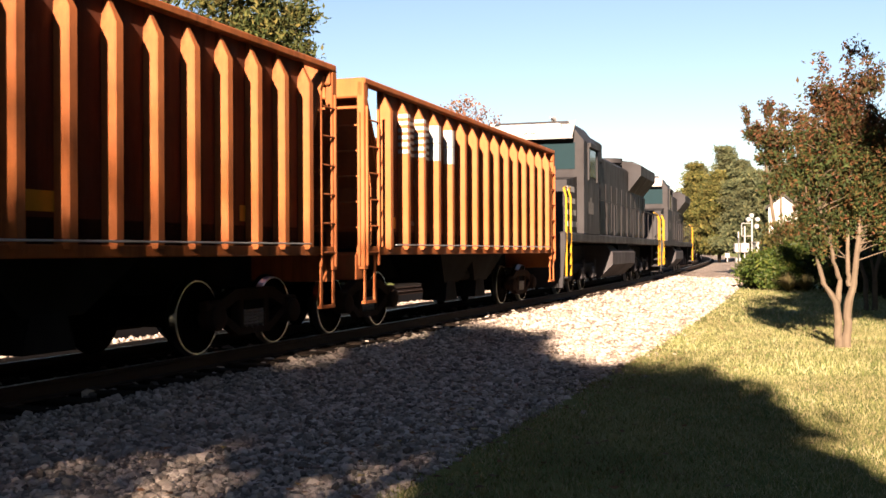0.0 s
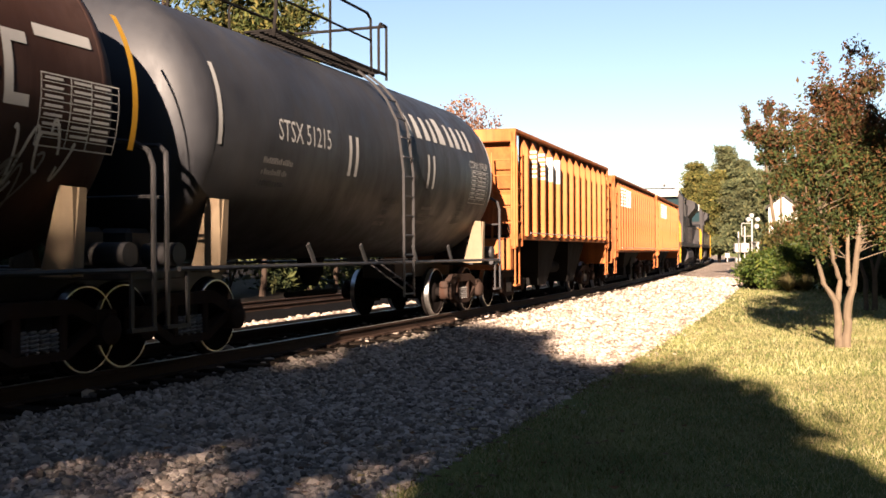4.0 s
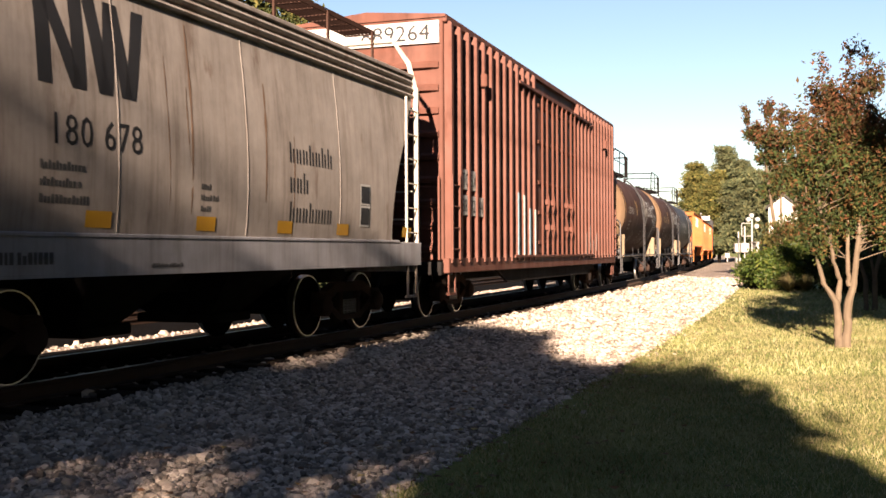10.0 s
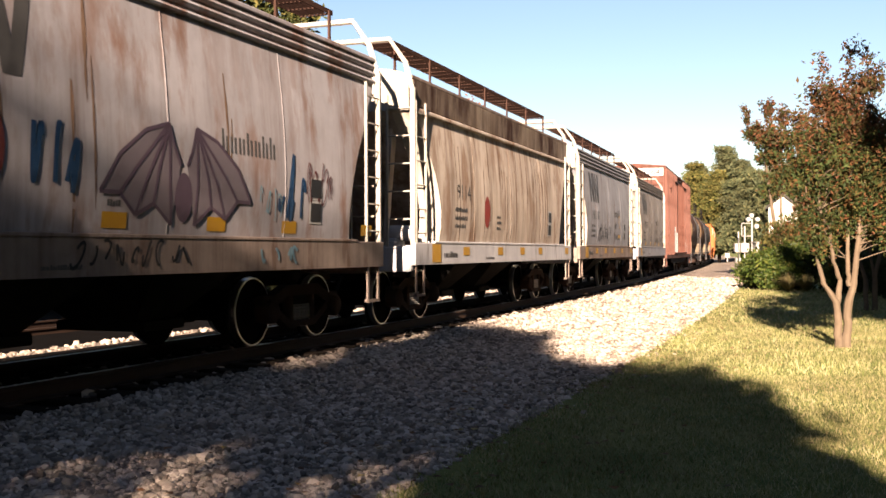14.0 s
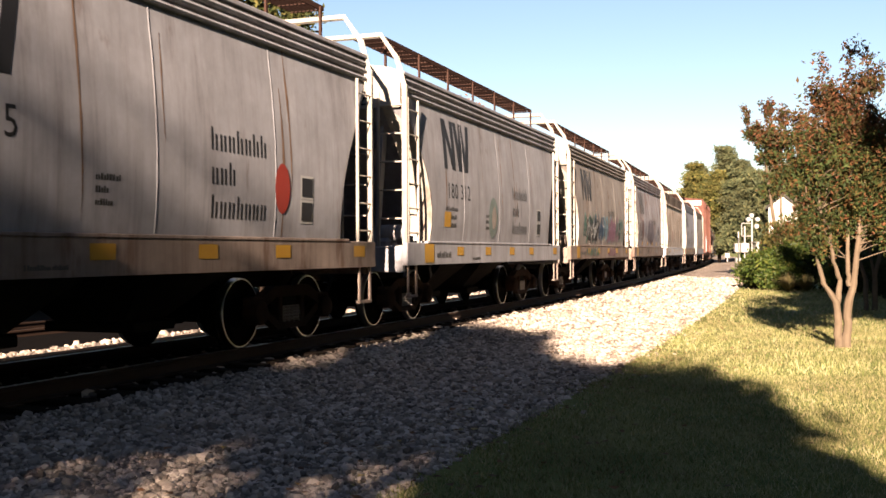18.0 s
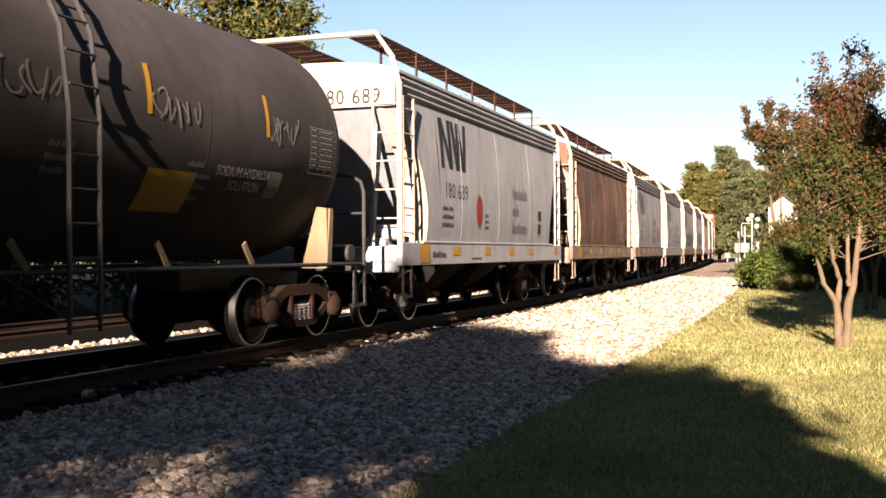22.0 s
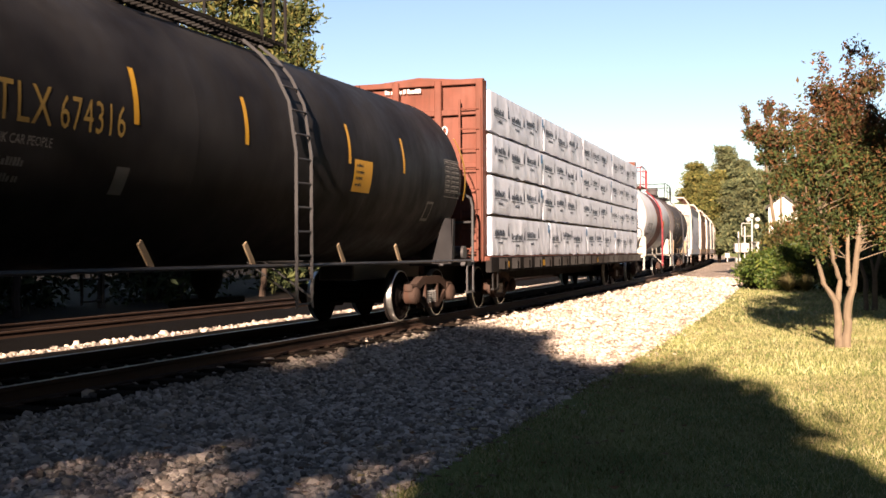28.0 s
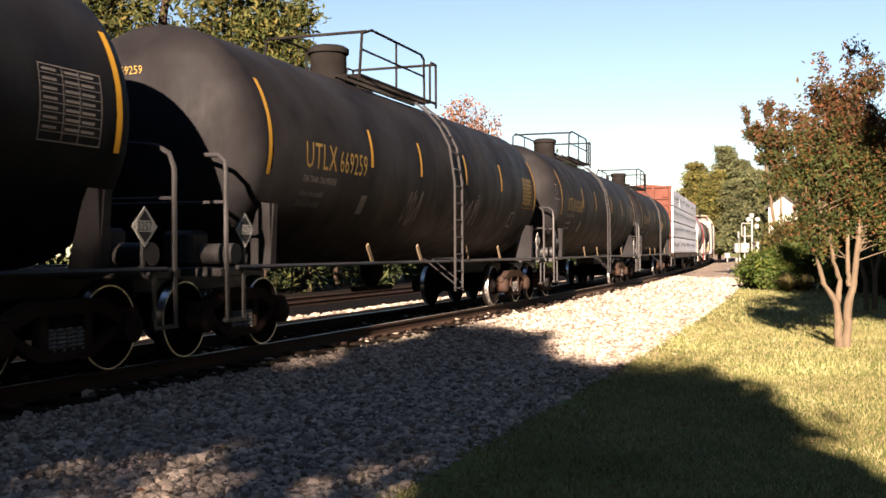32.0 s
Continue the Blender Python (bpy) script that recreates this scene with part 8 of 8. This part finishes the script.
# unseen far tree added so the shade on the train fades softly
tree("shade_tree", "unseen thin-crowned tree added to soften shade on the train", (-12.5, -45.0, GZ), [[((0, 0, -0.1), 0.5), ((0, 0, 9), 0.36), ((-1.0, 0, 16), 0.2), ((-2.0, 0, 21), 0.06)], [((-0.2, 0, 10), 0.2), ((-3.6, 0, 18), 0.05)]],
     [((-2.6, 0, 19.6), (2.2, 1.6, 1.9), 1.0), ((-2.4, 0, 20.2), (2.7, 1.8, 2.6), 0.8), ((-3.6, 0, 16.5), (2.2, 1.8, 2.6), 1.0)], L_THICK, 0.15, 2000, 16, M_BARKDARK, 0.45, None, "tree", "", 1.0, False, 0.1)
tree("shade_tree", "tall leafy tree beside the lawn shading its far side", (6.6, 1.0, GZ), [[((0, 0, -0.1), 0.3), ((0.2, 0, 5), 0.22), ((-0.6, 0, 11), 0.05)]],
     [((0.2, 0, 9.0), (2.7, 2.2, 1.5), 1.6), ((1.4, 0, 6.2), (1.7, 2.0, 1.7), 1.2), ((-1.6, 0, 11.0), (1.5, 1.5, 0.7), 0.6), ((2.4, 0, 8.5), (2.0, 2.0, 2.5), 1.4)], L_THICK, 0.24, 1500, 14, M_BARKDARK, 0.3, None, "tree", "", 1.0, True, 0.2)
# unseen trees added around the camera to cut skylight in the shade
spots = [(11.5 + 3.2 * (i % 2), -36 + 4.4 * i, 18) for i in range(10)] + [(-40 + 7.0 * i, -62, 19) for i in range(12)] + [(15.5 + 1.7 * i, 9.0 + 6.0 * i, 16) for i in range(5)] + [(-24 - 3.0 * (i % 2), -24 + 6.5 * i, 17) for i in range(8)] + [(23 + 2 * (i % 2), -30 + 9 * i, 22) for i in range(7)] + [(-18.5 - 1.5 * (i % 2), -26 + 4.5 * i, 15) for i in range(8)] + [(-16.0 - 0.3 * i, 13 + 5.5 * i, 12) for i in range(5)] + [(8.8 + 0.5 * (i % 2), -14 + 5.5 * i, 17) for i in range(4)]
for i, (x, y, top) in enumerate(spots):
    r3 = random.Random(500 + i)
    x, y, top = x + r3.uniform(-0.6, 0.6), y + r3.uniform(-1, 1), top + r3.uniform(-1.5, 2)
    tree("sky_blocking_tree", "unseen broadleaf tree added to block skylight", (x, y, GZ), [[((0, 0, -0.1), 0.35), ((0.2, 0, top * 0.5), 0.22), ((0, 0, top * 0.9), 0.05)]],
         [((0, 0, top * 0.28), (3.0, 3.4, 2.8), 0.9), ((0.5, 0.5, top * 0.55), (3.4, 3.6, 3.2), 1.0), ((-0.4, -0.4, top * 0.8), (2.8, 2.8, 2.6), 0.9)], L_DARK, 0.5, 1300, 600 + i, M_BARKDARK, 0.5, None, "tree", "trees behind the camera", 1.0, False)

# ---- the road crossing ----
M_WHITEPAINT = plain("white_enamel", (0.6, 0.58, 0.54), 0.5, vary=0.1)
M_CREAM = plain("cream_clapboard", (0.78, 0.74, 0.66), 0.7, vary=0.12)
M_ROOFSH = plain("grey_shingle", (0.12, 0.11, 0.105), 0.9, 0, 0.3, 6, 0.01)
M_LENS = plain("dark_red_lens", (0.12, 0.01, 0.01), 0.2, relief=0)


def crossing_post(x, y, z, height, arm, gate):
    ob = thing("crossing_signal", "white railway crossing signal post" + (" with a short arm" if arm else " with gate machine"), "crossing signal", "crossing signals")
    ob.location = (x, y, z)
    part("post", Solid().tube([(0, 0, -0.2), (0, 0, height)], 0.075, 10), M_WHITEPAINT, ob)
    part("base", Solid().box(-0.3, 0.3, -0.3, 0.3, -0.2, 0.35, 0.04), M_WHITEPAINT, ob)
    if gate:
        part("gate_machine", Solid().box(-0.4, 0.35, -0.28, 0.28, 0.9, 1.75, 0.06), M_WHITEPAINT, ob)
    if arm:
        part("arm", Solid().tube([(0, 0, height - 0.9), (-0.95, 0, height - 0.9)], 0.045, 6).tube([(0, 0, height - 2.1), (-0.95, 0, height - 2.1)], 0.045, 6).tube([(-0.95, 0, height - 0.9), (-0.95, 0, height - 2.1)], 0.045, 6), M_WHITEPAINT, ob)
        for dx, dz in ((-0.4, -0.55), (0.45, -0.55), (-0.1, -0.2), (0.35, -1.2)):
            part("signal_hood", Solid().turn([(-0.25, 0.2), (0, 0.22), (0.04, 0.16)], "y", (dx, -0.1, height + dz), 12), M_WHITEPAINT, ob)
            part("lens", Solid().turn([(-0.03, 0.12), (-0.02, 0.12)], "y", (dx, -0.12, height + dz), 12), M_LENS, ob)
    return ob


crossing_post(28.84, 98, 0.15, 4.5, True, False)
crossing_post(27.30, 95, 0.12, 3.3, False, True)
crossing_post(28.70, 102, 0.15, 2.9, False, True)
cab_s = thing("signal_cabinet", "white metal signal cabinet beside the crossing", "cabinet")
cab_s.location = (28.02, 92, 0.1)
part("body", Solid().box(-0.75, 0.75, -0.6, 0.6, -0.1, 1.75, 0.03), M_WHITEPAINT, cab_s)
part("roof", Solid().box(-0.85, 0.85, -0.7, 0.7, 1.75, 1.87, 0.03), M_WHITEPAINT, cab_s)
part("door", Solid().box(-0.5, 0.5, -0.62, -0.6, 0.1, 1.65, 0.01), M_WHITEPAINT, cab_s)
cab_2 = thing("signal_cabinet", "smaller white relay cabinet by the hedge", "cabinet")
cab_2.location = (27.46, 88, 0.1)
part("body", Solid().box(-0.4, 0.4, -0.35, 0.35, -0.1, 1.3, 0.03), M_WHITEPAINT, cab_2)
part("lid", Solid().box(-0.45, 0.45, -0.4, 0.4, 1.3, 1.38, 0.02), M_WHITEPAINT, cab_2)
sign = thing("marker_sign", "small white marker sign beside the track", "sign")
sign.location = (30.31, 112, 0.1)
part("post", Solid().box(-0.04, 0.04, -0.04, 0.04, -0.1, 0.6), M_STEEL, sign)
part("plate", Solid().box(-0.25, 0.25, -0.06, -0.04, 0.35, 0.85, 0.01), M_WHITEPAINT, sign)
house = thing("house", "cream clapboard house half hidden by trees", "house")
house.matrix_basis = pose(27.2, 84.0, 0.0, 0, 0, -18)
part("wall", Solid().prism([(-1.1, -0.5), (1.1, -0.5), (1.1, 4.7), (0, 5.6), (-1.1, 4.7)], "y", 0, 6), M_CREAM, house)
part("roof", Solid().prism([(-1.35, 4.48), (0, 5.62), (1.35, 4.48), (1.35, 4.62), (0, 5.78), (-1.35, 4.62)], "y", -0.3, 6.3), M_ROOFSH, house)
win = part("window", Solid().box(-0.5, 0.5, -0.02, 0.02, 2.0, 3.2), M_GLASS, house)
part("window_frame", Solid().box(-0.6, -0.5, -0.05, 0.02, 1.9, 3.3).box(0.5, 0.6, -0.05, 0.02, 1.9, 3.3).box(-0.5, 0.5, -0.05, 0.02, 3.2, 3.3).box(-0.5, 0.5, -0.05, 0.02, 1.9, 2.0).box(-0.5, 0.5, -0.05, 0.02, 2.57, 2.63), M_WHITEPAINT, win)

# fallen leaves on the bed and the lawn's edge
lf_rng = np.random.default_rng(44)
V, F = [], []
for i in range(900):
    a, o = lf_rng.uniform(5, 30), lf_rng.normal(5.0, 0.9)
    p = track(a, o)
    z = (bed_z(a, o) if o < 5 else ground_z(a, o)) + 0.05
    t, r = lf_rng.uniform(0, 6.28), lf_rng.uniform(0.02, 0.045)
    k = len(V)
    V += [(p.x + r * math.cos(t + b), p.y + r * 0.6 * math.sin(t + b), z + 0.02 * lf_rng.random()) for b in (0, 1.57, 3.14, 4.71)]
    F.append((k, k + 1, k + 2, k + 3))
me = bpy.data.meshes.new("fallen_leaves")
me.from_pydata(V, [], F)
me.materials.append(by_island("dry_leaves", [(0, (0.12, 0.06, 0.03)), (0.7, (0.25, 0.12, 0.05)), (1, (0.5, 0.4, 0.15))], 0.8))
tagged(new("fallen_leaves", me), "dry brown leaves strewn along the stone bed", "leaves", "", "stuff")



# ---- everything that moves ----
def motions():
    for car, mid, base in CARS:
        rows = []
        for i in range(33):
            a, b = track(run(mid, i) - base), track(run(mid, i) + base)
            c = (a + b) / 2
            rows.append((i, pose(c.x, c.y, 0, 0, 0, -math.degrees(math.atan2(b.x - a.x, b.y - a.y)))))
        walk(car, rows)
    for w, u, r, place in WHEELSETS:
        # the wheels roll while they pass within sight
        t0, t1 = 18.5 + (0 - u) / SPEED, 19.5 + (44 - u) / SPEED
        f0, f1 = max(0, math.ceil(t0 * FPS)), min(32 * FPS, math.floor(t1 * FPS))
        rows, ang = [], lambda n: -run(0, n / FPS) / r
        turn = lambda n: Matrix.Translation(place) @ Matrix.Rotation(ang(n), 4, "X")
        if f1 <= f0:
            rows = [(0, turn(0)), (32, turn(0))]
        else:
            if f0 > 0:
                rows.append((0, turn(f0)))
            rows += [(n / FPS, turn(n)) for n in range(f0, f1 + 1)]
            if f1 < 32 * FPS:
                rows.append((32, turn(f1)))
        walk(w, rows)


motions()
